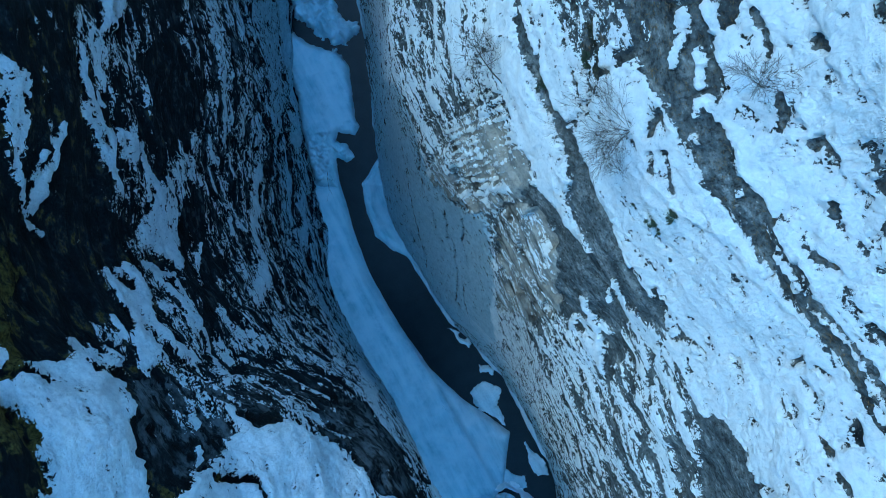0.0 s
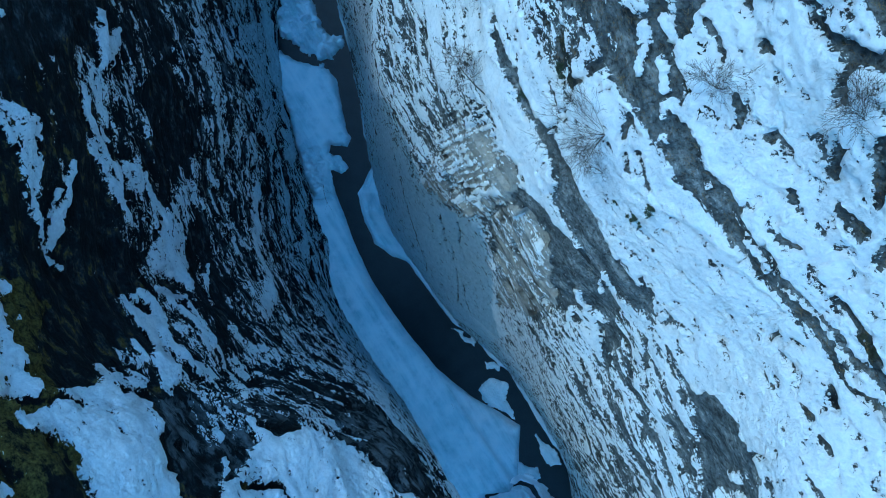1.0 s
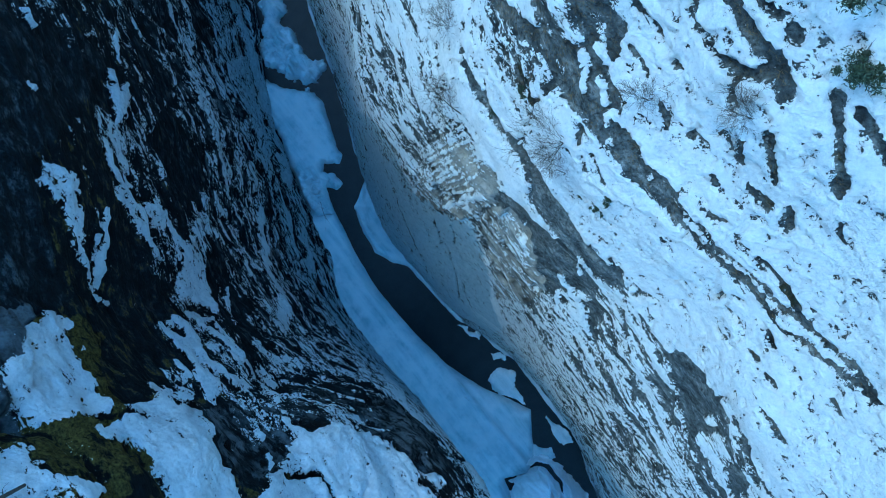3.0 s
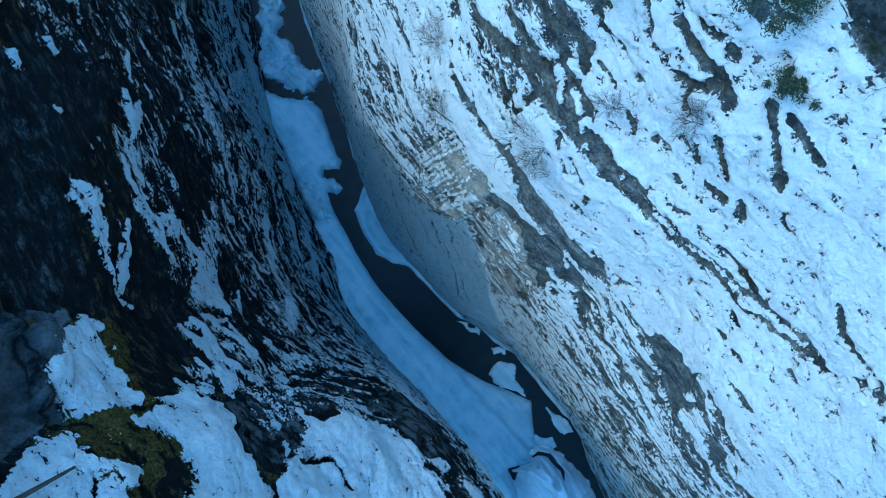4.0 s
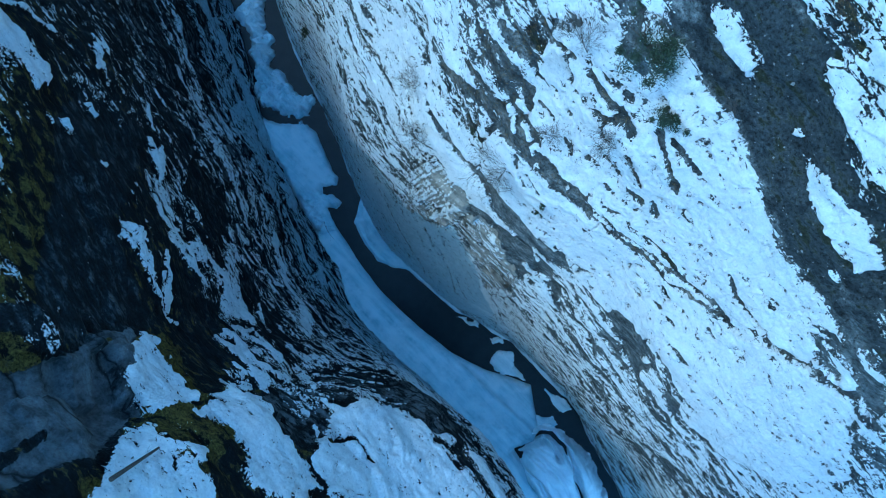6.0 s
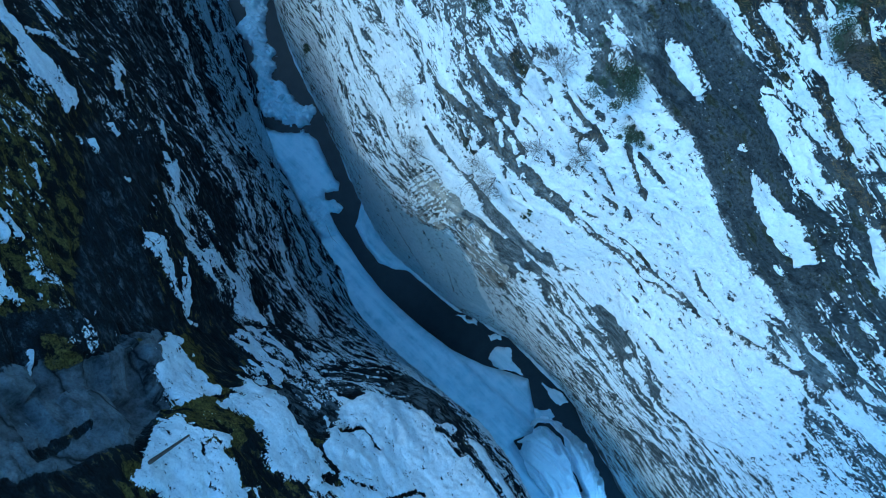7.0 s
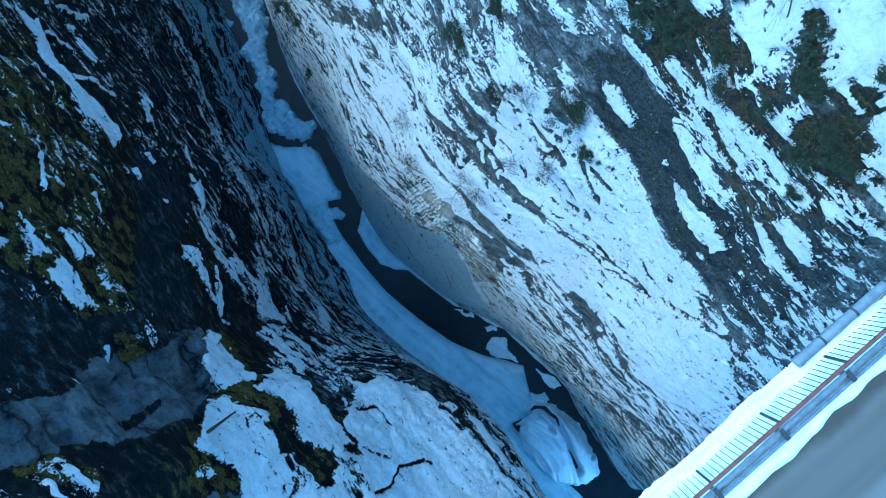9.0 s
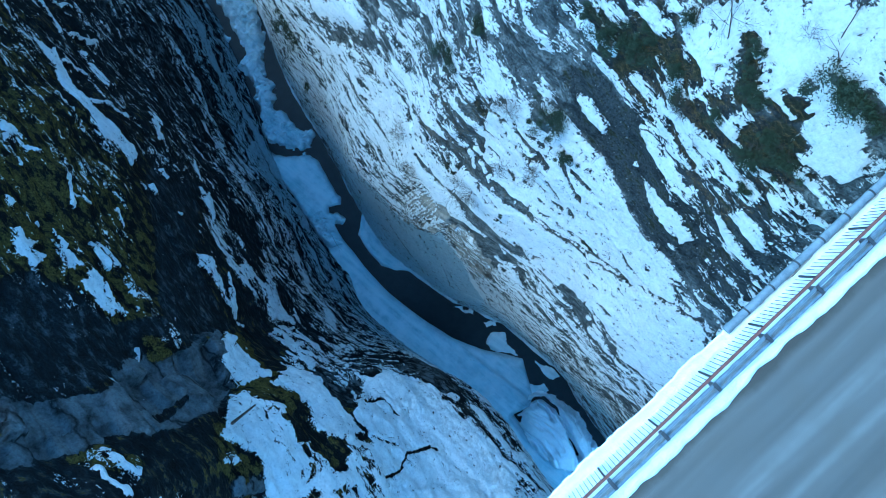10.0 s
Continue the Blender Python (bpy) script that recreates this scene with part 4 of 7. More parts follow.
streak(RIGHT_STROKES, -1.1, 0.16, (10.8, 58), (10.8, 58.2))
streak(RIGHT_STROKES, -1.1, 0.16, (6.2, 59.5), (6.25, 59.5))
streak(RIGHT_STROKES, -1.1, 0.16, (6.5, 59.8), (6.8, 59.5))
streak(RIGHT_STROKES, -1.1, 0.16, (8.2, 57.8), (8.2, 58))
streak(RIGHT_STROKES, -0.35, 0.16, (6, 58.5), (6.2, 58.5))
streak(RIGHT_STROKES, -0.35, 0.16, (7, 58.5), (7.2, 58.5))
streak(RIGHT_STROKES, -1.1, 0.84, (-3.8, 48.2), (-3, 48.5), (-2, 49.2))
streak(RIGHT_STROKES, -1.1, 1.08, (-1, 48.5), (0.2, 49.5), (2, 49.8))
streak(RIGHT_STROKES, -1.1, 0.41, (-0.5, 48.5), (2, 45))
streak(RIGHT_STROKES, -0.35, 0.31, (-0.8, 40.8), (0.5, 43.5))
streak(RIGHT_STROKES, -1.1, 0.16, (-13.8, 27), (-8.2, 37.8), (-6.2, 35.8), (-5.2, 28), (-3.5, 33.2), (-2, 38.2), (-0.8, 39.2))
streak(RIGHT_STROKES, -0.35, 0.67, (-5.5, 46.8), (-4.2, 45), (-2.8, 41.2))
streak(RIGHT_STROKES, -0.35, 0.22, (-6, 53.5), (-5, 53.5))
streak(RIGHT_STROKES, -1.1, 0.19, (-4.8, 56.5), (-3.5, 56))
streak(RIGHT_STROKES, -1.1, 0.17, (-4.2, 57), (-3.2, 56.5))
streak(RIGHT_MARKS, 0.6, 0.19, (-4.8, 56.5), (-3.5, 56.5))
streak(RIGHT_STROKES, -0.35, 0.16, (-5.5, 55.2), (-4, 55.2))
streak(RIGHT_STROKES, 1.15, 0.64, (-7, 51.8), (-5, 52.2), (-3.5, 51.8))
streak(RIGHT_STROKES, 1.15, 0.47, (-3.5, 51.8), (-2, 51.5), (-0.5, 51))
streak(RIGHT_STROKES, 1.15, 0.18, (-0.5, 51), (1.2, 51))
streak(RIGHT_STROKES, 1.15, 0.16, (-3, 36), (-2.2, 43.8), (-1.8, 48))
streak(RIGHT_MARKS, -1.0, 1.74, (-4.2, 46.8), (-2.8, 43.2))
streak(RIGHT_MARKS, -1.0, 0.58, (-3.5, 48), (-2, 49.2))
streak(RIGHT_STROKES, -1.1, 0.83, (0.5, 47.8), (2.5, 47.8), (5, 45.5))
streak(RIGHT_STROKES, -0.35, 0.63, (0.2, 42.2), (5.8, 31))
streak(RIGHT_STROKES, -1.1, 0.37, (-1.2, 44.8), (-0.2, 47.2))
streak(RIGHT_STROKES, -1.1, 0.68, (-6.5, 69.2), (-4.2, 69.8), (-1.8, 71))
streak(RIGHT_STROKES, -1.1, 1.13, (-1.8, 71), (1, 71.5), (4, 72))
streak(RIGHT_STROKES, -1.1, 0.78, (4, 72), (6.8, 72), (9.8, 71.8))
streak(RIGHT_STROKES, 1.15, 0.34, (-1.2, 71.2), (0.2, 71.2), (1.5, 71.8))
streak(RIGHT_STROKES, -1.1, 0.42, (-0.8, 75.5), (0.8, 75.8))
streak(RIGHT_MARKS, 0.6, 0.42, (-0.8, 75.5), (0.8, 75.8))
streak(RIGHT_STROKES, -1.1, 0.28, (-1.5, 77), (0, 77))
streak(RIGHT_MARKS, 0.6, 0.28, (-1.5, 77), (0, 77))
streak(RIGHT_STROKES, -1.1, 0.23, (2.2, 82), (3.2, 81.8), (4.5, 81.8))
streak(RIGHT_MARKS, 0.6, 0.23, (2.2, 82), (3.2, 81.8), (4.5, 81.8))
streak(RIGHT_STROKES, -1.1, 0.26, (3.2, 78.2), (4.5, 79.8), (6, 80.8))
streak(RIGHT_MARKS, 0.6, 0.26, (3.2, 78.2), (4.5, 79.8), (6, 80.8))
streak(RIGHT_STROKES, -1.1, 0.22, (5.8, 78.5), (7.5, 79.5), (8.8, 79.8))
streak(RIGHT_MARKS, 0.6, 0.22, (5.8, 78.5), (7.5, 79.5), (8.8, 79.8))
streak(RIGHT_STROKES, -1.1, 0.29, (-2.2, 74.2), (-0.8, 74.2))
streak(RIGHT_MARKS, 0.6, 0.29, (-2.2, 74.2), (-0.8, 74.2))
streak(RIGHT_STROKES, -1.1, 0.29, (-6.5, 62.5), (-4.8, 62.8))
streak(RIGHT_STROKES, -1.1, 0.21, (-4.5, 63.2), (-1.5, 63))
streak(RIGHT_STROKES, -1.1, 0.20, (-3.5, 66.2), (-0.2, 65.2))
streak(RIGHT_STROKES, -1.1, 0.24, (-5.2, 58.8), (-0.2, 58.2))
streak(RIGHT_STROKES, -1.1, 0.24, (-0.2, 63.5), (2.5, 64.5))
streak(RIGHT_STROKES, -1.1, 1.30, (-2.5, 71.2), (0.2, 71.8), (3.8, 73))
streak(RIGHT_STROKES, -1.1, 0.38, (1.2, 77.8), (2.8, 78), (3.5, 78.2))
streak(RIGHT_STROKES, -1.1, 0.27, (2.5, 81.2), (3.8, 80.5), (4.8, 80.8), (6.2, 81.5))
streak(RIGHT_STROKES, -1.1, 0.32, (5, 79), (6.8, 79.2), (7.5, 80))
streak(RIGHT_STROKES, -1.1, 0.24, (2.2, 75.8), (3.2, 77))
streak(RIGHT_MARKS, 0.6, 0.38, (1.2, 77.8), (2.8, 78), (3.5, 78.2))
streak(RIGHT_MARKS, 0.6, 0.27, (2.5, 81.2), (3.8, 80.5), (4.8, 80.8), (6.2, 81.5))
streak(RIGHT_MARKS, 0.6, 0.32, (5, 79), (6.8, 79.2), (7.5, 80))
streak(RIGHT_MARKS, 0.6, 0.30, (-2.2, 74.8), (-0.2, 74.8))
streak(RIGHT_STROKES, 1.15, 0.82, (2.8, 82), (3.2, 83))
streak(RIGHT_STROKES, 1.15, 0.64, (4, 82), (5.2, 82))
streak(RIGHT_STROKES, 1.15, 0.44, (0.5, 79), (1.8, 78.8), (3, 79))
streak(RIGHT_STROKES, 1.15, 0.29, (-1.8, 75.2), (-0.5, 74.8), (1.2, 75), (3.2, 76), (4.8, 77), (6.2, 77.5))
streak(RIGHT_STROKES, 1.15, 0.25, (3.8, 78.2), (5.2, 78.8))
streak(RIGHT_STROKES, 1.15, 0.16, (3.2, 80.5), (4.2, 80.5))
streak(RIGHT_STROKES, 1.15, 0.41, (3.8, 75.8), (5.8, 76.2))
streak(RIGHT_STROKES, 1.15, 0.24, (6.5, 81.2), (7.5, 81))
streak(RIGHT_STROKES, 1.15, 0.28, (-1, 71.5), (0.2, 71.8), (1.5, 71.8))

# snow fields, bare bands, turf, pale slabs, painted haze and shade, each outlined
area(RIGHT_ZONES, 0.04, (-7.6, 53), (-6.4, 53.4), (-5.4, 53.6), (-3.6, 53.7), (-2.6, 54), (-1.3, 54.3), (0.3, 54.1), (1.9, 53.8), (2.7, 53.3), (3.8, 53.6), (5.1, 53.7), (5.9, 53.8), (5.9, 52.7), (4.9, 52.1), (4.1, 51.8), (2.7, 52.4), (1.9, 52), (0.8, 52.1), (-0.1, 51.9), (-0.8, 52.8), (-2.3, 53.2), (-3.8, 53.1), (-5, 52.9), (-6.4, 53))
area(RIGHT_ZONES, 1.05, (-6.9, 50.4), (-6.8, 52.2), (-6.1, 52.7), (-4.8, 52.8), (-3.7, 52.9), (-2.3, 53.1), (-0.8, 52.8), (-0.1, 51.7), (0.9, 51.9), (1.7, 51.5), (0.8, 50.9), (-0.1, 50.7), (-0.9, 50.2), (-1.6, 50.7), (-2.6, 50.1), (-3.3, 50.6), (-4.7, 50.7), (-5.7, 50.6))
area(RIGHT_ZONES, 0.06, (-0.8, 45), (-1.3, 48.8), (-1, 50), (-0, 50.6), (0.8, 50.9), (1.7, 51.5), (2.7, 52.4), (3.4, 52.1), (4.1, 51.8), (4.9, 50.3), (5.8, 48.5), (4.9, 48.1), (4.9, 46.4), (4.3, 45.6), (2.6, 47.3), (0.4, 48.6), (-0.7, 47.8))
area(RIGHT_ZONES, 1.02, (-2.7, 54.3), (-3.2, 56.6), (-3.4, 58.3), (-2.5, 58.7), (-1.4, 59), (0.2, 58.9), (1.9, 58.9), (2.9, 59.2), (4.1, 59.4), (6, 59.8), (7.6, 60.1), (10.2, 59.5), (10.9, 56.4), (11.1, 54.4), (9.8, 54), (8.9, 53.6), (8.9, 52.3), (7.3, 52.4), (6, 53.7), (3.7, 53.7), (2.6, 53.3), (0.4, 54.2), (-1.3, 54.3))
area(RIGHT_ZONES, 0.04, (-5.1, 58), (-4.2, 58.3), (-3.3, 58.4), (-2.4, 58.8), (-1.5, 58.9), (-0.8, 58.9), (0.2, 58.9), (1.1, 58.9), (1.9, 59.1), (2.4, 59.4), (2, 59.6), (2, 60.1), (1.3, 60), (0.8, 60.1), (0.4, 60.2), (-0.2, 60.2), (-0.5, 60.5), (-1, 60.4), (-1.7, 60.4), (-2.3, 60.4), (-2.7, 60.7), (-3.3, 60.5), (-3.6, 60.5))
area(RIGHT_GREENS, 0.7, (-3.6, 60.5), (-3.3, 60.5), (-2.7, 60.7), (-2.3, 60.4), (-1.7, 60.4), (-1, 60.4), (-0.5, 60.5), (-0.2, 60.2), (0.4, 60.2), (0.8, 60.1), (2, 60.1), (1.7, 59.8), (0.7, 59.7), (-0.2, 59.8), (-1.1, 60), (-2, 60.1), (-3, 60.3))
area(RIGHT_ZONES, 1, (-3.2, 61), (-1.8, 60.4), (-0.5, 60.5), (-0, 60.2), (0.8, 60.1), (2, 60.2), (2.8, 60.4), (3.6, 60.3), (5.1, 60.4), (6.4, 60.7), (2, 62.6), (1.3, 62.5), (0.2, 63.6), (-0.9, 63.6), (-1.6, 63.3), (-2.1, 63.2))
area(RIGHT_ZONES, 1.05, (-4.7, 58.7), (-4.3, 58.9), (-3.7, 59.1), (-3.4, 59.3), (-2.9, 59), (-3.2, 58.8), (-4, 58.6))
line(RIGHT_LINES, 0, 0.14, (-2.8, 61.3), (-2.4, 61.3))
line(RIGHT_LINES, 0, 0.12, (-2.2, 61.3), (-1.7, 61.2))
line(RIGHT_LINES, 0, 0.19, (-1.5, 62.3), (-1.3, 62.6))
line(RIGHT_LINES, 0, 0.14, (-0.7, 61.1), (-0.2, 61.1), (0, 60.9))
line(RIGHT_LINES, 0, 0.18, (0.7, 61.4), (0.7, 61.7), (1.1, 61.8))
line(RIGHT_LINES, 0, 0.14, (2.1, 61.4), (2.3, 61.3))
line(RIGHT_LINES, 0, 0.13, (3.3, 60.5), (3.5, 60.7), (3.7, 60.9))
line(RIGHT_LINES, 0, 0.13, (1.1, 62.8), (1.6, 62.7))
area(RIGHT_GREENS, 0.8, (8, 59.1), (8.1, 59.3), (8.7, 59.3), (8.9, 59), (8.6, 58.9))
line(RIGHT_LINES, 0, 0.21, (8.1, 59.2), (8.7, 59.1))
line(RIGHT_LINES, 0, 0.19, (9.8, 58.5), (10.1, 58.7))
line(RIGHT_LINES, 0, 0.14, (-1.1, 58), (-1.4, 58.3), (-1.5, 58.6))
line(RIGHT_LINES, 0, 0.15, (-0.1, 57.5), (-0.6, 57.8))
line(RIGHT_LINES, 0, 0.12, (-0.5, 58.2), (0, 58), (0.7, 57.7))
line(RIGHT_LINES, 0, 0.15, (3.5, 58), (3.7, 58.1))
line(RIGHT_LINES, 0, 0.12, (5.8, 53.9), (6.3, 54.2))
line(RIGHT_LINES, 0, 0.12, (6.4, 55.4), (6.6, 55.6))
line(RIGHT_LINES, 0, 0.12, (6.1, 57.8), (6.5, 57.8), (6.3, 58.4))
line(RIGHT_LINES, 0, 0.12, (6.5, 58.7), (6.8, 58.8))
line(RIGHT_LINES, 0, 0.12, (7, 58), (7.3, 58.2), (7.5, 58.2))
line(RIGHT_LINES, 0, 0.15, (7.7, 56.8), (8.2, 57))
line(RIGHT_LINES, 0, 0.12, (8.7, 58.1), (9.1, 58.3))
line(RIGHT_LINES, 0, 0.14, (6.8, 52.4), (8, 52.3), (9, 52.4))
area(RIGHT_ZONES, 0.03, (9, 52.4), (8.9, 53.8), (9.8, 54), (11.3, 53.8), (11.7, 54.1), (12.5, 51.3), (11.3, 51.4), (10.1, 51.9))
line(RIGHT_LINES, 1.1, 0.23, (3.2, 52), (4.4, 51), (5.4, 50.5), (5.8, 51.7))
line(RIGHT_LINES, 1.1, 0.22, (3.8, 48.3), (4.6, 47.5))
line(RIGHT_LINES, 1.1, 0.20, (4.9, 45.8), (6, 43.8))
line(RIGHT_LINES, 1.1, 0.27, (4.9, 47.5), (6.4, 46.6), (7.8, 45.4))
line(RIGHT_LINES, 1.1, 0.17, (3.6, 50.7), (4.1, 50.1))
line(RIGHT_LINES, 1.1, 0.24, (4.9, 53.4), (5.6, 53.1))
line(RIGHT_LINES, 1.1, 0.50, (7, 50.9), (8.3, 51.1), (10.5, 50.8))
area(RIGHT_ZONES, 1, (-3.7, 61.9), (-4.7, 65), (-3.6, 67.1), (-2.6, 68.5), (-1.4, 67.2), (-0, 68.3), (-0.3, 69.6), (0.5, 69), (1.7, 68.7), (2.5, 69), (4.2, 68.7), (5.7, 68.6), (7.8, 68), (9.1, 67.8), (11.4, 68.4), (14.6, 66.6), (13, 65.5), (11.6, 64), (10.8, 62.4), (9.5, 62), (7.4, 60.6), (5.3, 60), (2.5, 59.9), (0.7, 59.7), (-2.4, 60.3))
area(RIGHT_ZONES, 1, (6.1, 59.5), (10.2, 61.4), (10.9, 62.3), (13, 65.4), (14.6, 66.6), (19, 63.6), (20.5, 57.7), (19.9, 54.2), (17.5, 52.3), (14.3, 54.8), (11.1, 56.5), (8.9, 55.4), (6.9, 54.2), (5.2, 57.9))
area(RIGHT_ZONES, 0.03, (-1.6, 69.7), (-0.5, 69.7), (0.5, 69), (1.7, 68.7), (2.5, 69), (3.4, 68.8), (4.2, 68.7), (5, 68.6), (5.7, 68.6), (6.7, 68.4), (7.8, 68), (9.1, 67.8), (10, 68.2), (11, 68.3), (11.4, 68.4), (1.7, 73.9))
line(RIGHT_LINES, 0, 0.25, (-5.2, 65), (-4.3, 64.8), (-3.2, 65.3))
line(RIGHT_TURF, 0.3, 0.25, (-5.2, 65), (-4.3, 64.8), (-3.2, 65.3))
line(RIGHT_LINES, 0, 0.25, (-3.3, 64.8), (-2.3, 64), (-1.4, 64.2), (-0.2, 65), (0.2, 65.9))
line(RIGHT_TURF, 0.3, 0.25, (-3.3, 64.8), (-2.3, 64), (-1.4, 64.2), (-0.2, 65), (0.2, 65.9))
line(RIGHT_LINES, 0, 0.29, (-2.2, 65.5), (-1.2, 65.6), (0.1, 65.9), (0.8, 65.7))
line(RIGHT_TURF, 0.3, 0.29, (-2.2, 65.5), (-1.2, 65.6), (0.1, 65.9), (0.8, 65.7))
line(RIGHT_LINES, 0, 0.14, (-1.8, 66.2), (-0.9, 66.5))
line(RIGHT_TURF, 0.3, 0.14, (-1.8, 66.2), (-0.9, 66.5))
line(RIGHT_LINES, 0, 0.25, (-0.5, 66.6), (-0.3, 66.5))
line(RIGHT_TURF, 0.3, 0.25, (-0.5, 66.6), (-0.3, 66.5))
line(RIGHT_LINES, 0, 0.19, (-0.2, 64.7), (0.5, 64.1))
line(RIGHT_TURF, 0.3, 0.19, (-0.2, 64.7), (0.5, 64.1))
line(RIGHT_LINES, 0, 0.23, (1.3, 63.5), (2.1, 62.6))
line(RIGHT_TURF, 0.3, 0.23, (1.3, 63.5), (2.1, 62.6))
line(RIGHT_LINES, 0, 0.22, (1.6, 64.6), (2, 64.2), (3, 63.5))
line(RIGHT_TURF, 0.3, 0.22, (1.6, 64.6), (2, 64.2), (3, 63.5))
line(RIGHT_LINES, 0, 0.18, (1.5, 66.5), (2.6, 65.9), (3.5, 65.4), (3.9, 65))
line(RIGHT_TURF, 0.3, 0.18, (1.5, 66.5), (2.6, 65.9), (3.5, 65.4), (3.9, 65))
line(RIGHT_LINES, 0, 0.14, (2, 66.7), (2.6, 66.6), (3.6, 66.7))
line(RIGHT_TURF, 0.3, 0.14, (2, 66.7), (2.6, 66.6), (3.6, 66.7))
line(RIGHT_LINES, 0, 0.23, (4, 63.3), (4.5, 62.6))
line(RIGHT_TURF, 0.3, 0.23, (4, 63.3), (4.5, 62.6))
line(RIGHT_LINES, 0, 0.25, (3.1, 62.4), (3.7, 62.7))
line(RIGHT_TURF, 0.3, 0.25, (3.1, 62.4), (3.7, 62.7))
line(RIGHT_LINES, 0, 0.12, (4.8, 64.4), (5.2, 64))
line(RIGHT_TURF, 0.3, 0.12, (4.8, 64.4), (5.2, 64))
line(RIGHT_LINES, 0, 0.40, (-8.2, 56.3), (-4.7, 58.7), (-2, 59.5), (0.8, 59.1), (2.8, 59.3))
line(RIGHT_LINES, 0, 0.24, (2.8, 59.3), (4.2, 59.4), (5.7, 59.6))
line(RIGHT_LINES, 0, 0.19, (5.7, 59.6), (8, 59.9), (9.9, 61.5), (10.8, 62.2))
line(RIGHT_LINES, 0, 0.20, (8.3, 64.3), (9.3, 63.8), (10.5, 64.2), (11.6, 64.4))
line(RIGHT_TURF, 0.3, 0.20, (8.3, 64.3), (9.3, 63.8), (10.5, 64.2), (11.6, 64.4))
line(RIGHT_LINES, 0, 0.25, (11.2, 63.5), (12.1, 64.7), (13.1, 65.8), (14.3, 66.7))
area(RIGHT_ZONES, 0.5, (11.3, 66.6), (11.2, 67.2), (11.4, 68), (12.3, 67.9), (13.7, 67.1), (13.2, 66.3), (12.2, 66.4))
line(RIGHT_LINES, 0, 0.17, (5.3, 61), (6.1, 61.1), (7.2, 61.1), (8.1, 60.9))
line(RIGHT_LINES, 0, 0.21, (11.1, 57.9), (12.3, 58.1))
line(RIGHT_LINES, 0, 0.30, (12.9, 54.9), (14.3, 54.8), (15.6, 54.6))
line(RIGHT_LINES, 0, 0.52, (9.1, 53.3), (9.9, 53.9), (11, 53.8), (12.8, 53.7), (14.4, 53), (17.1, 50.5))
line(RIGHT_LINES, 0, 0.30, (17.1, 50.5), (18.7, 51.2), (20.3, 51.9))
line(RIGHT_LINES, 0, 0.15, (10.8, 60.5), (11.4, 60.6))
line(RIGHT_LINES, 0, 0.13, (15.1, 60.5), (16.4, 60.8), (16.8, 61.3))
line(RIGHT_LINES, 0, 0.16, (14.3, 58.7), (15, 58.5))
area(RIGHT_ZONES, 1.05, (-0.7, 70.8), (-0.3, 71), (0.7, 71), (1.2, 71.1), (1.9, 70.9), (1.7, 70.6), (1.4, 70.5), (0.6, 70.7), (-0.1, 70.6))
area(RIGHT_ZONES, 1.05, (4.5, 70.2), (4.7, 70.5), (5.1, 70.9), (5.8, 71.4), (6, 71.5), (7.3, 70.8), (7.2, 70.6), (6.4, 70.8), (5.7, 70.6), (5.7, 70.3), (5.1, 70.3))
line(RIGHT_LINES, 1.1, 0.12, (4, 70.7), (4.2, 70.9))
line(RIGHT_LINES, 0, 0.22, (-7.6, 58.8), (-6.4, 59.1), (-5, 59.4))
line(RIGHT_TURF, 0.3, 0.22, (-7.6, 58.8), (-6.4, 59.1), (-5, 59.4))
line(RIGHT_LINES, 0, 0.23, (-7.3, 61.1), (-6.2, 61.3), (-5.2, 60.9), (-3.8, 60.5))
line(RIGHT_TURF, 0.3, 0.23, (-7.3, 61.1), (-6.2, 61.3), (-5.2, 60.9), (-3.8, 60.5))
line(RIGHT_LINES, 0, 0.23, (-6, 61.9), (-5, 61.6), (-3.8, 61.3), (-2.9, 60.7))
line(RIGHT_TURF, 0.3, 0.23, (-6, 61.9), (-5, 61.6), (-3.8, 61.3), (-2.9, 60.7))
line(RIGHT_LINES, 0, 0.22, (-5.9, 63.3), (-4.9, 63), (-3.7, 62.3), (-2.5, 62.2))
line(RIGHT_TURF, 0.3, 0.22, (-5.9, 63.3), (-4.9, 63), (-3.7, 62.3), (-2.5, 62.2))
area(RIGHT_ZONES, 0.62, (-4.9, 74.4), (-0.8, 79), (0.3, 78.2), (3.8, 79.4), (4.9, 79.7), (6.7, 80.9), (8.4, 80.1), (8.7, 78.7), (10.3, 79.1), (12.3, 74.9), (14.2, 71.1), (14.9, 68.7), (11.9, 69.1), (9, 69.4), (10, 71.6), (6.2, 71.8), (1.3, 73.2), (-1.8, 73.4))
area(RIGHT_GREENS, 0.4, (-4.9, 74.4), (-0.8, 79), (0.3, 78.2), (3.8, 79.4), (4.9, 79.7), (6.7, 80.9), (8.4, 80.1), (8.7, 78.7), (10.3, 79.1), (12.3, 74.9), (14.2, 71.1), (14.9, 68.7), (11.9, 69.1), (9, 69.4), (10, 71.6), (6.2, 71.8), (1.3, 73.2), (-1.8, 73.4))
area(RIGHT_ZONES, 0.03, (-6.8, 69.4), (-5.3, 70.1), (-3.2, 70.2), (-1.8, 70.7), (-0.3, 70.2), (1.8, 69.6), (3.8, 70.1), (6.6, 69.5), (9, 69.4), (12.2, 68.8), (14.9, 68.7), (13.9, 70.1), (11.6, 71.3), (8.1, 72.1), (6, 72.1), (3.9, 72.5), (2, 73), (-1.2, 73.2), (-2.5, 72), (-2.7, 70.8), (-5.1, 70.4), (-6.7, 70.3))
area(RIGHT_ZONES, 1.05, (-0.9, 71.1), (-0.2, 71.4), (1.5, 71.2), (1.8, 70.6), (0.8, 70.4), (-0.2, 70.6))
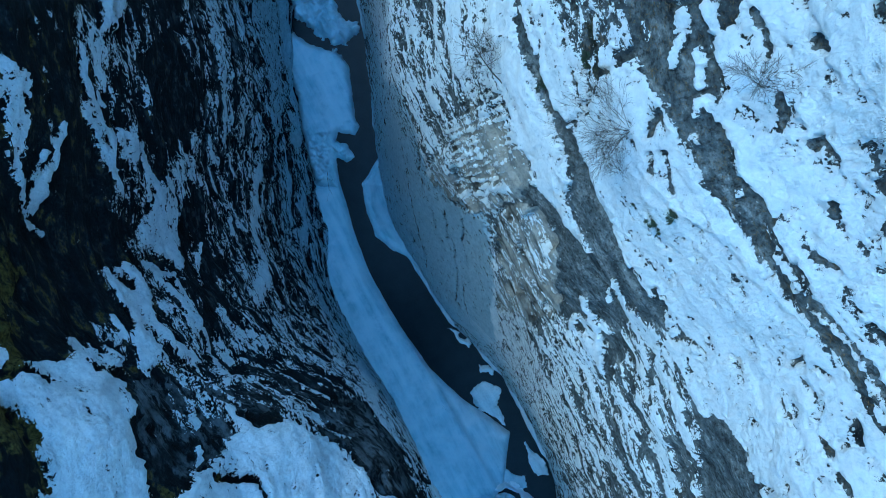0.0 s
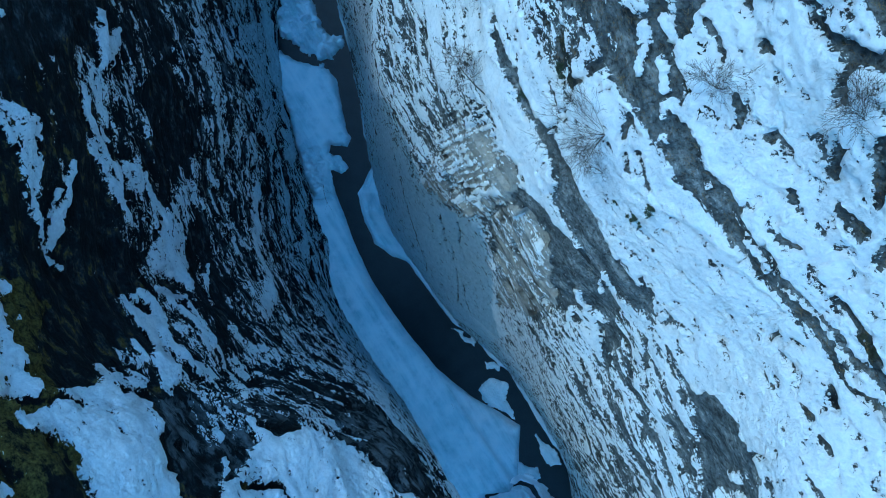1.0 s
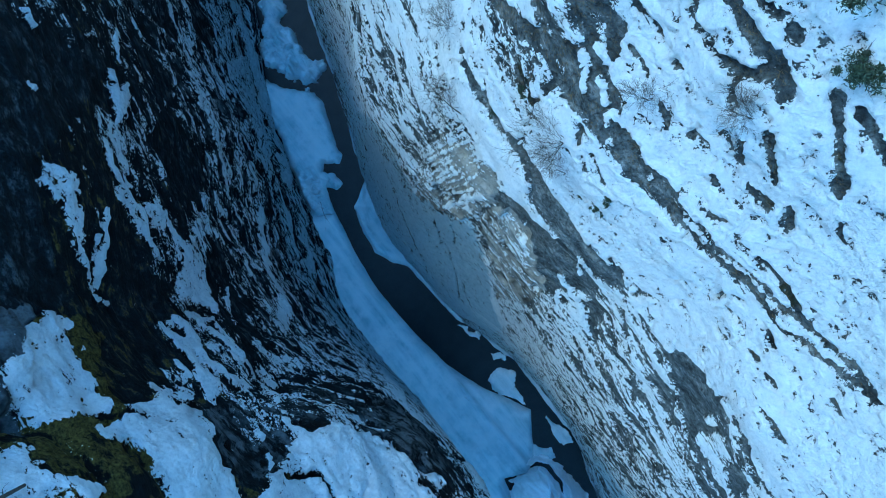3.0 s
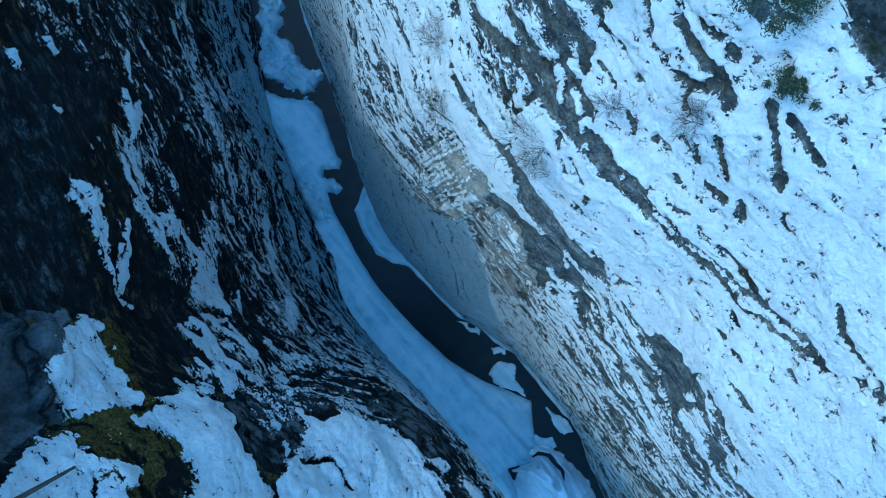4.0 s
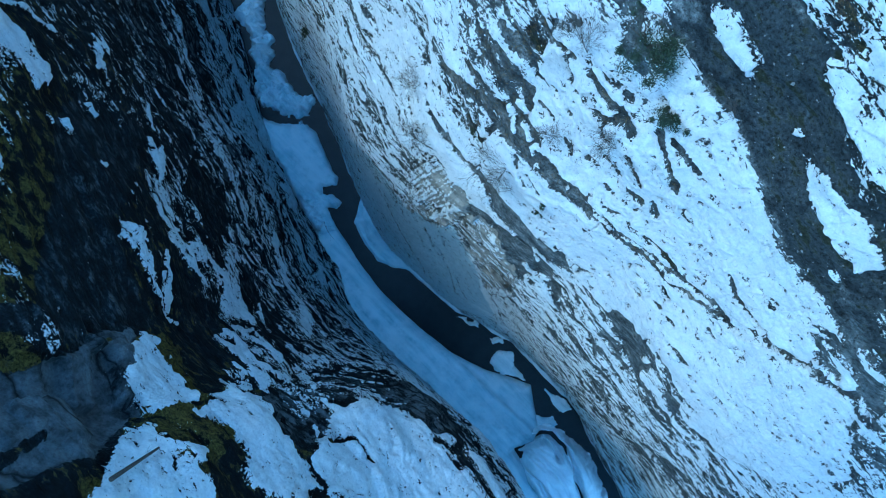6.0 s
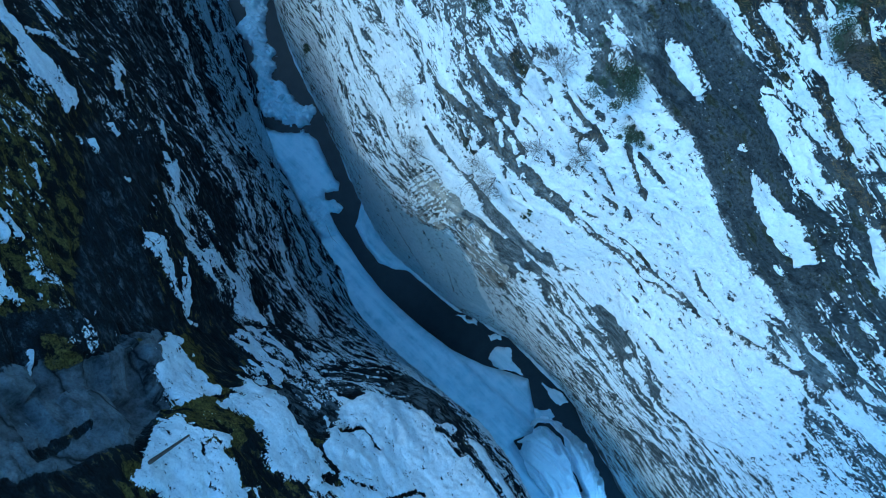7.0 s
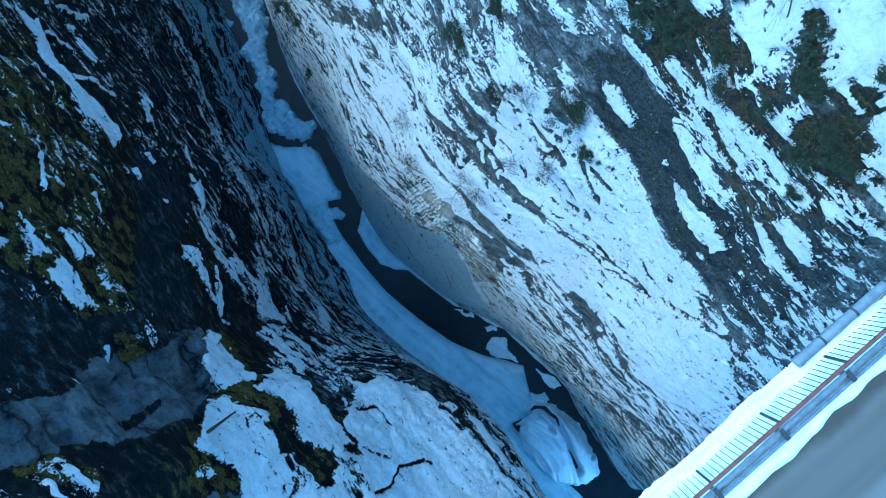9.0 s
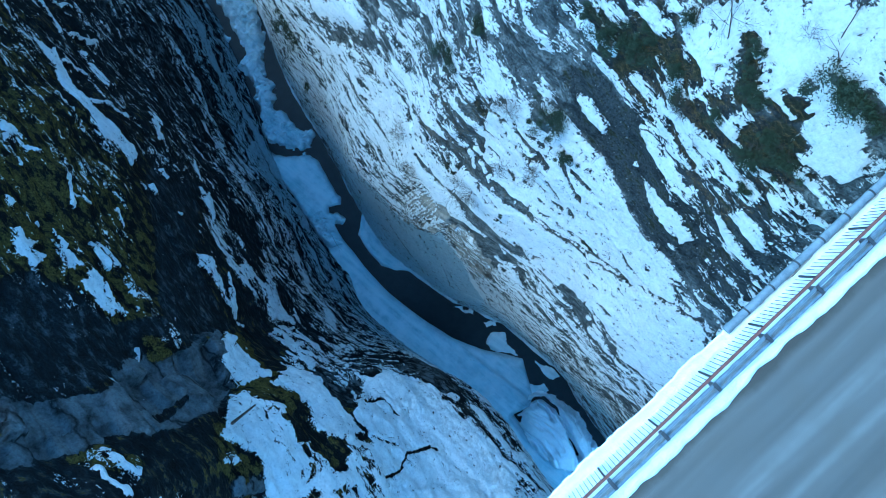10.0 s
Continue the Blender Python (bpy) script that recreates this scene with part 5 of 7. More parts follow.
area(RIGHT_ZONES, 1.05, (4.8, 70.4), (5.7, 71.1), (7.6, 71.5), (9.3, 71.1), (9.2, 70.1), (7.8, 70.2), (6.1, 70.1))
area(RIGHT_ZONES, 1.05, (8.5, 75), (8.7, 76), (10.2, 76), (11.4, 75), (10.9, 74.8), (9.4, 75))
area(RIGHT_ZONES, 1.05, (0.3, 78.2), (0.2, 80.3), (4.3, 85.7), (6.4, 84.5), (6.7, 83.8), (4.8, 82.6), (4.9, 81.2), (6.5, 81), (4.7, 79.8), (3, 79.8), (1.7, 78.5))
area(RIGHT_ZONES, 1.05, (6.7, 80.9), (7.4, 83.3), (7.5, 83.9), (8.9, 82.9), (9.8, 80.6), (8.3, 79.9))
area(RIGHT_ZONES, 0.2, (-22.9, 47.8), (-20.1, 49.1), (-16.5, 53.9), (-15.9, 57), (-16.4, 59), (-17.8, 57.3), (-16.4, 55.7), (-19.6, 51.1), (-21.9, 50.9))
area(LEFT_ZONES, 0.03, (-15.4, 46.8), (-15.9, 45.3), (-12.7, 45.5), (-11.6, 44.7), (-9.9, 43.3), (-7.7, 43.7), (-7.2, 40.4), (-6, 42.8), (-6.2, 48), (-9.6, 47.1), (-11.7, 48.3))
area(LEFT_ZONES, 0.06, (-19.1, 34.7), (-17, 30.2), (-14.6, 29.2), (-14, 31.8), (-11.5, 35.4), (-14.2, 35.4), (-16.4, 38.6))
area(LEFT_ZONES, 0.04, (-6.2, 51.5), (-6, 42.8), (-4.9, 46.1), (-3.7, 45.9), (-2.4, 45.5), (-1.4, 47.3), (-2.9, 48.7), (-2.1, 50.1), (-2.2, 50.7), (-1.4, 52.4), (-1.6, 55.3))
area(LEFT_ZONES, 0.06, (0.1, 48.7), (2.2, 43.8), (2.4, 35.8), (5.1, 37.5), (5.4, 40.1), (3.6, 46.4), (4.9, 47.5), (4.8, 48.8), (4.5, 51), (4, 52), (2.5, 51.6), (1.1, 51.1))
area(LEFT_ZONES, 0.08, (5.6, 38.6), (5.9, 35.8), (7.8, 31.7), (10.2, 33.6), (12.7, 37.9), (10.6, 41.8), (9.2, 41.1), (7.6, 41), (6.6, 42.8))
area(LEFT_ZONES, 0.95, (-12.1, 50.9), (-12.4, 49.6), (-11.3, 49.5), (-10.1, 50), (-9.3, 50.3), (-9, 50.9))
line(LEFT_LINES, 1.1, 0.19, (-10.4, 47.6), (-11.3, 47.3))
line(LEFT_LINES, 1.1, 0.21, (-7.2, 49.3), (-6.8, 48.7))
area(LEFT_ZONES, 0.72, (-17.3, 44.7), (-18.4, 42.7), (-17.2, 42.2), (-16.6, 41.1), (-13.3, 42.7), (-12.9, 43.6), (-14.8, 43.4), (-15.2, 45))
area(LEFT_ZONES, 0.95, (-12.8, 45.2), (-13.2, 43.8), (-12.2, 43.5), (-11.9, 42.2), (-9.7, 42.8), (-10.2, 43.6), (-11.6, 44.5), (-12.2, 45.1))
area(LEFT_ZONES, 0.9, (-12.4, 41.7), (-11.9, 39.2), (-10.5, 40.2), (-10.6, 41.8))
area(LEFT_ZONES, 1, (-9.5, 38), (-9.7, 36.1), (-8.7, 35.7), (-6, 36.5), (-6.1, 40.4), (-7.2, 40.4), (-8.2, 39.1))
area(LEFT_ZONES, 0.78, (-11.3, 35.5), (-12, 32.8), (-14.2, 29.7), (-11.7, 30.8), (-10.2, 31.1), (-10.2, 34), (-9.9, 35.5))
area(LEFT_ZONES, 1, (-29.6, 11), (-31.5, 4.7), (-25.7, 4.7), (-19, 8.3), (-15.8, 11.2), (-17.1, 13.2), (-22.8, 11.4), (-26.1, 11.6))
area(LEFT_ZONES, 0.95, (-25.5, 23.3), (-25.4, 20.9), (-22.3, 22.8), (-17.9, 26.2), (-21.6, 26.4))
line(LEFT_LINES, 1.1, 0.50, (-4.9, 43.6), (-3.6, 42.9), (-2.2, 44.4), (-1.1, 44.4), (0.3, 43.5))
line(LEFT_LINES, 1.1, 0.31, (-3.8, 39), (-1.4, 39.1), (0.4, 38.9), (2, 43.4))
line(LEFT_LINES, 1.1, 0.18, (-5.1, 41.5), (-4.2, 39.1))
line(LEFT_LINES, 1.1, 0.32, (-0, 37.8), (1.5, 37.9))
line(LEFT_LINES, 1.1, 0.20, (-1.6, 46), (-0.6, 45.6))
area(LEFT_ZONES, 1.05, (-2.2, 50.7), (-2.2, 50.2), (-1.7, 50.1), (-1.2, 49.3), (-0.4, 48.9), (-0.2, 49.4), (-0.6, 50.6), (-1.1, 52.5))
area(LEFT_ZONES, 0.7, (-2.6, 48.5), (-2.6, 47.2), (-1.3, 47.3), (-1.3, 48.1), (-1.8, 48.8))
area(LEFT_ZONES, 1.08, (-1.2, 55.6), (-1.4, 55.1), (-0.8, 54.6), (-0.3, 54.3), (-0.9, 53.9), (-0.4, 53.9), (0.1, 53.9), (-0.4, 53), (0.5, 51.8), (1.6, 52.4), (2.5, 52.4), (3.8, 52.5), (4.5, 52.6), (2.8, 56.1), (1.2, 56.1), (1.2, 55.6), (0, 55.5), (-0.6, 55.7))
area(LEFT_ZONES, 0.04, (1, 54.2), (1.2, 53.9), (2.2, 54), (2.3, 54.2), (1.8, 54.8))
area(LEFT_GREENS, 0.56, (1, 54.2), (1.2, 53.9), (2.2, 54), (2.3, 54.2), (1.8, 54.8))
area(LEFT_ZONES, 1.05, (5, 49), (4.9, 48.2), (5.8, 46.7), (7.3, 46.7), (7.7, 46.5), (5.2, 51.2), (4.8, 50.9), (5, 50.1), (6, 49.1))
area(LEFT_ZONES, 1.05, (5.7, 45.7), (6.2, 44.4), (8.2, 42.8), (8.1, 40.9), (9.8, 41.9), (10.6, 41.8), (7.7, 46.5))
area(LEFT_ZONES, 0.95, (3.7, 46.4), (3.9, 45.9), (4.5, 46), (4.6, 44.6), (5.1, 43.7), (5.6, 44.4), (4.9, 45.7), (4.8, 46.8), (4.8, 47.1))
line(LEFT_LINES, 1.1, 0.21, (5.2, 41.6), (5.9, 39.7))
line(LEFT_LINES, 1.1, 0.17, (2.2, 47.2), (3.1, 48.2))
line(LEFT_LINES, 1.1, 0.12, (3.8, 49), (4.4, 49.5))
area(LEFT_ZONES, 0.02, (-20.5, 53.5), (-19.9, 50.5), (-21.7, 39.7), (-16.9, 45.2), (-16, 49.1), (-13.1, 52.2), (-11.7, 50.8), (-9.5, 51.4), (-6.9, 48.9), (-6.9, 55.3), (-8.9, 57.3), (-9.6, 61.8), (-19.1, 56.7))
area(LEFT_ZONES, 0.9, (-29.7, 40.9), (-28.6, 41.1), (-26.7, 42.4), (-25.8, 42.9), (-25.6, 44), (-27.1, 43.6))
line(LEFT_LINES, 1.1, 0.26, (-30.1, 39), (-28.1, 40.4))
line(LEFT_LINES, 1.1, 0.24, (-21.7, 48.8), (-20.9, 48.5))
line(LEFT_LINES, 1.1, 0.23, (-20.1, 54), (-19.5, 54))
area(LEFT_ZONES, 1, (-20.2, 52.7), (-20.3, 52), (-19.5, 52.1), (-19.2, 51.8), (-19.2, 52.7))
line(LEFT_LINES, 1.1, 0.20, (-17.2, 51), (-17.1, 50.5))
area(LEFT_ZONES, 0.03, (-7, 59.8), (-6.9, 55.3), (-5.5, 56.9), (-4.5, 58.4), (-3.4, 58.2), (-1.6, 58.2), (-0.8, 58.7), (0.7, 55.8), (1.8, 56.1), (3, 57), (4.1, 57.2), (2.9, 58.9), (1.7, 58.2), (0.3, 58.9), (-1.3, 59.8), (-1.6, 63.3), (-1.6, 66), (-2.4, 67.2), (-6.4, 63.1), (-6.9, 61.2))
area(LEFT_BARES_HAZE, 1, (-7, 59.8), (-6.9, 55.3), (-5.5, 56.9), (-4.5, 58.4), (-3.4, 58.2), (-4.2, 59.5), (-3.2, 64.3), (-3.3, 66.2), (-6.4, 63.1), (-6.9, 61.2))
area(LEFT_ZONES, 0.85, (-12.8, 52.5), (-13.6, 51), (-13.1, 49.5), (-11.7, 49.2), (-11.8, 51.4))
area(LEFT_ZONES, 1.08, (-6.6, 55.7), (-6.7, 53.4), (-5.6, 53.7), (-4.3, 53.9), (-2.9, 55.1), (-1.9, 57.1), (-2.2, 57.9), (-3, 58.3), (-4, 58.2), (-4.4, 58.5), (-5.1, 58), (-5.6, 57.1))
area(LEFT_ZONES, 0.95, (-2.4, 60.2), (-1.8, 59.4), (-1.3, 59.8), (-1.1, 61), (-0.4, 59.9), (0.4, 59.8), (0.7, 60.8), (0.9, 58.5), (1.7, 58.2), (2.7, 59.2), (-0.6, 64.4), (-1.3, 62.7), (-2, 61.9))
area(LEFT_ZONES, 1.08, (-1.5, 56.8), (-1.1, 55.2), (-0.3, 53.2), (0.2, 50.8), (1.2, 52.5), (2.5, 52.5), (3.7, 52.6), (5.5, 52.9), (6.9, 52.7), (4.1, 57.2), (2.8, 56.7), (1.4, 56.1), (0.1, 55.4), (-0.8, 56.9))
area(LEFT_ZONES, 1.1, (4.5, 50.3), (4.7, 48.5), (6.2, 46.7), (5.8, 45.7), (7.2, 41.9), (7.9, 42.5), (10.7, 42.2), (11.7, 41.7), (13.7, 44.3), (6.9, 52.7), (4.9, 51.9), (4.9, 50.5))
line(LEFT_LINES, 0, 0.19, (3.9, 52), (5.5, 52.2), (6.9, 52.7))
line(LEFT_LINES, 0, 0.19, (5.2, 49.4), (6.4, 47.4), (8.2, 47.4))
area(LEFT_GREENS, 0.63, (-7.3, 58.5), (-7, 55.8), (-6.5, 52.4), (-5, 50.7), (-1.9, 56.2), (-1.9, 57.9), (-4.8, 55.6), (-5.5, 56.9), (-5.8, 58.6))
area(LEFT_GREENS, 0.63, (-2.6, 59.5), (-2.2, 58), (-1.4, 57.6), (0.1, 57.9), (-0.1, 59.6), (-1.6, 59.5))
area(LEFT_GREENS, 0.49, (-10.5, 61.4), (-9.9, 59.3), (-8.7, 60.6), (-6.2, 62.1), (-6.6, 63))
area(LEFT_ZONES, 0.03, (-12, 72.2), (-7.8, 70), (-7.5, 64.6), (-9.6, 61.2), (-10.8, 64.9), (-15.4, 70.2))
area(LEFT_ZONES, 0.03, (-3, 70.7), (-2, 62.2), (0.7, 65.1), (3.3, 63.7), (2.2, 67), (-1.4, 74.7))
area(LEFT_ZONES, 0.03, (-9.2, 74.5), (-8.3, 71.6), (-7, 69.4), (-7.6, 66.6), (-6.3, 60.9), (-4.7, 58.7), (-3.3, 59.8), (-3.6, 65.4), (-3.3, 68.6), (-3.5, 70.5), (-5.3, 73.9), (-6.2, 75.2), (-6.4, 77.2))
area(LEFT_BARES_HAZE, 1, (-9.2, 74.5), (-8.3, 71.6), (-7, 69.4), (-7.6, 66.6), (-6.3, 60.9), (-4.7, 58.7), (-3.3, 59.8), (-3.6, 65.4), (-3.3, 68.6), (-3.5, 70.5), (-5.3, 73.9), (-6.2, 75.2), (-6.4, 77.2))
area(LEFT_ZONES, 1.05, (-35.5, 50.2), (-35.6, 49.1), (-30.7, 51.8), (-28, 52.7), (-26, 51.8), (-23.9, 51), (-22.9, 51.4), (-21.5, 53.9), (-23.2, 53.6), (-24.8, 54.6), (-27.7, 54.5), (-30.9, 53.8))
area(LEFT_ZONES, 1.05, (-17.6, 68.3), (-17.5, 67.4), (-16.4, 67.4), (-15.6, 67.1), (-15.7, 67.8), (-16.6, 68.1))
area(LEFT_ZONES, 1.05, (-17.4, 65.7), (-16.6, 65.4), (-15.5, 64.9), (-14.6, 65.3), (-14.9, 66), (-16, 66))
area(LEFT_ZONES, 1.05, (-16.4, 63.4), (-16, 62.7), (-14.2, 62.3), (-13.8, 62.9), (-14.5, 63.4))
area(LEFT_ZONES, 1.05, (-14.2, 65.6), (-13.8, 63.7), (-12.7, 64.3), (-11, 64.2), (-11.2, 64.8), (-12.7, 65.5))
line(LEFT_LINES, 1.1, 0.29, (-20.8, 62.1), (-18.8, 62.8))
line(LEFT_LINES, 1.1, 0.37, (-29.3, 40.6), (-25.8, 44))
line(LEFT_LINES, 1.1, 0.36, (-43.9, 42.7), (-40.3, 43.7))
line(LEFT_LINES, 1.1, 0.36, (-35.3, 43.9), (-33, 44))
line(LEFT_LINES, 1.1, 0.38, (-40, 41.5), (-39.8, 38.4))
line(LEFT_LINES, 1.1, 0.25, (-25.3, 64.1), (-24.5, 64.3))
line(LEFT_LINES, 1.1, 0.22, (-8.6, 63.9), (-7.6, 64.4))
line(LEFT_LINES, 1.1, 0.25, (-3.1, 74.6), (-1.6, 74.7))
line(LEFT_LINES, 1.1, 0.24, (0.6, 66.4), (1.1, 65.6))
area(LEFT_ZONES, 1.08, (-2, 62.2), (-1.9, 59.7), (-0.1, 60.7), (1.7, 61.8), (4.5, 61.2), (6.2, 61.9), (3.1, 63.5), (1.2, 64.1), (-0.7, 65.4))
area(LEFT_ZONES, 1.08, (-1.5, 57), (-0.4, 53.7), (1.8, 54.5), (4.8, 53.2), (6.7, 53.1), (5.4, 56.1), (3.9, 57.9), (1.2, 57.6))
area(LEFT_ZONES, 1.1, (4.1, 47.2), (5.9, 41.6), (9.4, 41.9), (13.1, 40.9), (18, 41.8), (24, 36.6), (5.6, 62.5), (5.7, 56.9), (7, 53.8), (9.6, 51.2), (11.8, 50.4), (8.2, 48.9), (5.6, 50.8))
area(LEFT_ZONES, 0.05, (4.4, 58.8), (5.5, 56.3), (6.7, 56.3), (7, 58.9), (5.9, 59.6))
area(RIGHT_BARES, 1, (-5.7, 25.2), (-5.3, 41.5), (-5.6, 45.5), (-5, 49.5), (-3.9, 49.6), (-3, 50.1), (-1.4, 49.9), (-1.2, 48), (-1.1, 43.2), (-0.8, 41.1), (-2, 35.6), (-3.8, 30.6))
area(RIGHT_ZONES, 0.36, (-0.7, 41.8), (-1, 48.1), (-0.4, 48.8), (0.8, 49.4), (2.5, 47.8), (4.7, 44.2), (5.9, 35.4), (5.7, 21.9), (1.3, 35.5))
area(RIGHT_BARES, 0.85, (-0.7, 41.8), (-1, 48.1), (-0.4, 48.8), (0.8, 49.4), (2.5, 47.8), (4.7, 44.2), (5.9, 35.4), (5.7, 21.9), (1.3, 35.5))
area(LEFT_ZONES, 0.06, (-1.5, 58), (-0.1, 55.6), (1.3, 56.6), (2.7, 57.3), (3.7, 57.9), (3.7, 59.5), (2.9, 60.3), (1.9, 59.7), (0.8, 59.9), (0.6, 58.2), (-0.6, 59.2))
area(LEFT_ZONES, 0.05, (4.6, 58.6), (5.7, 57), (6.6, 57.4), (7.5, 57.9), (6.7, 59.3), (5.8, 59.1))
area(LEFT_ZONES, 0.62, (6.1, 56.5), (7.6, 54), (9.6, 55.1), (9.5, 57.6), (8, 57.6))
line(LEFT_LINES, 0, 0.15, (3.8, 51.2), (5.1, 52), (7.2, 53.1))
line(LEFT_LINES, 0, 0.16, (10.2, 54.7), (11.3, 51.6), (10.9, 49.7), (12.3, 47.3), (13.2, 46.6))
area(LEFT_GREENS, 0.56, (-1.8, 58.3), (-0.1, 55.6), (1.3, 56.6), (1.5, 59.2), (0.5, 60.3), (-1.1, 60.5))
area(LEFT_GREENS, 0.49, (-2.8, 59.1), (-2.1, 57.5), (-1.3, 58.9), (-2.3, 60.1))
area(LEFT_ZONES, 0.04, (-0.2, 56.5), (-0.1, 55.7), (0.3, 55.6), (1.2, 55.6), (1.2, 56.1), (2.7, 56.2), (2, 57.8))
area(LEFT_ZONES, 0.05, (4.5, 52.6), (3.8, 52.5), (2.5, 52.4), (1.6, 52.4), (1.3, 50.4), (2.8, 50.6), (4.1, 50.7), (4.9, 51.6))
area(LEFT_GREENS, 0, (-15.4, 70.2), (-15.5, 68), (-13.4, 66.3), (-10.8, 64.9), (-9.6, 61.2), (-7.6, 60), (-7.5, 64.6), (-7.8, 70), (-9.2, 74.5))
area(LEFT_GREENS, 0.08, (-24.6, 45.5), (-20.9, 40.9), (-13.6, 52.2), (-7.2, 52.5), (-7.6, 60), (-9.6, 61.2), (-14.6, 56.7), (-19.9, 53.3))
area(RIGHT_GREENS, 0.36, (-1.6, 69.7), (-0.5, 69.7), (0.5, 69), (1.7, 68.7), (2.5, 69), (3.4, 68.8), (4.2, 68.7), (5, 68.6), (5.7, 68.6), (6.7, 68.4), (7.8, 68), (9.1, 67.8), (10, 68.2), (11.4, 68.4), (1.7, 73.9))
area(RIGHT_GREENS, 0.36, (-6.8, 69.4), (-5.3, 70.1), (-3.2, 70.2), (-1.8, 70.7), (-0.3, 70.2), (1.8, 69.6), (3.8, 70.1), (6.6, 69.5), (9, 69.4), (12.2, 68.8), (14.9, 68.7), (13.9, 70.1), (11.6, 71.3), (8.1, 72.1), (6, 72.1), (3.9, 72.5), (2, 73), (-1.2, 73.2), (-2.5, 72), (-2.7, 70.8), (-5.1, 70.4), (-6.7, 70.3))
area(RIGHT_ZONES, 0, (-0.6, 74.1), (-1.4, 75.4), (-0.8, 76.6), (0.3, 78.2), (1.4, 77.9), (1.8, 78.5), (2.7, 78.6), (2.9, 78.2), (1.6, 77.3), (2, 76.6), (0.2, 76.8), (0.4, 76), (0.4, 75), (0.1, 73.8))
area(RIGHT_GREENS, 0.6, (-0.6, 74.1), (-1.4, 75.4), (-0.8, 76.6), (0.3, 78.2), (1.4, 77.9), (1.8, 78.5), (2.7, 78.6), (2.9, 78.2), (1.6, 77.3), (2, 76.6), (0.2, 76.8), (0.4, 76), (0.4, 75), (0.1, 73.8))
area(RIGHT_ZONES, 0, (2.7, 76.6), (3.3, 78.1), (4, 78.3), (5.6, 78.2), (6.6, 78.3), (6.4, 77.7), (4.9, 77.8), (4, 77.2), (3.1, 76.2))
area(RIGHT_GREENS, 0.5, (2.7, 76.6), (3.3, 78.1), (4, 78.3), (5.6, 78.2), (6.6, 78.3), (6.4, 77.7), (4.9, 77.8), (4, 77.2), (3.1, 76.2))
area(RIGHT_ZONES, 0, (2.3, 80.9), (2.5, 81.2), (3, 80.8), (3.8, 80.8), (4.3, 80.4), (5.7, 80.7), (6.6, 80.7), (6.8, 80.1), (7.2, 80.7), (8, 79.3), (7.5, 79.1), (7.5, 78.4), (6.9, 78), (5.7, 78.4), (5.3, 79.1), (5.7, 80.3), (4.5, 80), (3.7, 79.5), (3.3, 79.9), (4.1, 80.1), (3, 80.2))
area(RIGHT_GREENS, 0.55, (2.3, 80.9), (2.5, 81.2), (3, 80.8), (3.8, 80.8), (4.3, 80.4), (5.7, 80.7), (6.6, 80.7), (6.8, 80.1), (7.2, 80.7), (8, 79.3), (7.5, 79.1), (7.5, 78.4), (6.9, 78), (5.7, 78.4), (5.3, 79.1), (5.7, 80.3), (4.5, 80), (3.7, 79.5), (3.3, 79.9), (4.1, 80.1), (3, 80.2))
area(RIGHT_ZONES, 0, (3.1, 78.6), (3.9, 79.3), (4.6, 79.7), (4.7, 79.3), (3.7, 78.5))
area(RIGHT_ZONES, 0.16, (4.4, 73.8), (6, 75.2), (7.4, 76.1), (8.7, 76.7), (9.7, 77.2), (10.7, 77.6), (11.9, 76), (12.5, 74.3), (12.8, 72.4), (13.9, 70.1), (14.4, 68.6), (12.7, 68.8), (10.8, 69.7), (10.5, 72), (8.8, 72.9), (7.6, 72.7), (6, 73.3))
area(RIGHT_GREENS, 0.34, (4.4, 73.8), (6, 75.2), (7.4, 76.1), (8.7, 76.7), (9.7, 77.2), (10.7, 77.6), (11.9, 76), (12.5, 74.3), (12.8, 72.4), (13.9, 70.1), (14.4, 68.6), (12.7, 68.8), (10.8, 69.7), (10.5, 72), (8.8, 72.9), (7.6, 72.7), (6, 73.3))
area(RIGHT_ZONES, 1.05, (8.5, 75), (8.7, 76), (10.2, 76), (11.4, 75), (10.9, 74.8), (9.4, 75))
area(RIGHT_ZONES, 1.05, (4.8, 70.4), (5.7, 71.1), (7.6, 71.5), (9.3, 71.1), (9.2, 70.1), (7.8, 70.2), (6.1, 70.1))
line(RIGHT_LINES, 1.1, 0.29, (8.6, 74.3), (10.5, 73.5), (12.2, 73.4))
line(RIGHT_LINES, 1.1, 0.22, (3.7, 72.8), (5, 73.5), (6.9, 73.5))
area(RIGHT_ZONES, 0.05, (7.5, 83.4), (7.5, 83.9), (9.1, 82.7), (9.3, 82), (8.3, 82.5))
line(RIGHT_LINES, 1.1, 0.15, (-2.5, 59.9), (-2.2, 59.9))
line(RIGHT_LINES, 1.1, 0.15, (-2, 59.8), (-1.7, 59.7))
line(RIGHT_LINES, 1.1, 0.20, (-1.3, 59.7), (-0.8, 59.8))
line(RIGHT_LINES, 1.1, 0.14, (-1.4, 59.5), (-1.1, 59.4))
line(RIGHT_LINES, 1.1, 0.18, (-2.9, 59.5), (-2.5, 59.3))
line(RIGHT_LINES, 1.1, 0.20, (-3.6, 59.9), (-3, 59.6))
line(RIGHT_LINES, 1.1, 0.17, (-3.5, 60.5), (-2.9, 60.4))
line(RIGHT_LINES, 1.1, 0.12, (-0.6, 59.1), (-0.4, 59.1))
line(RIGHT_LINES, 1.1, 0.13, (-0.7, 59.9), (-0.6, 59.9))
line(RIGHT_LINES, 1.1, 0.12, (1.2, 59.4), (1.3, 59.4))
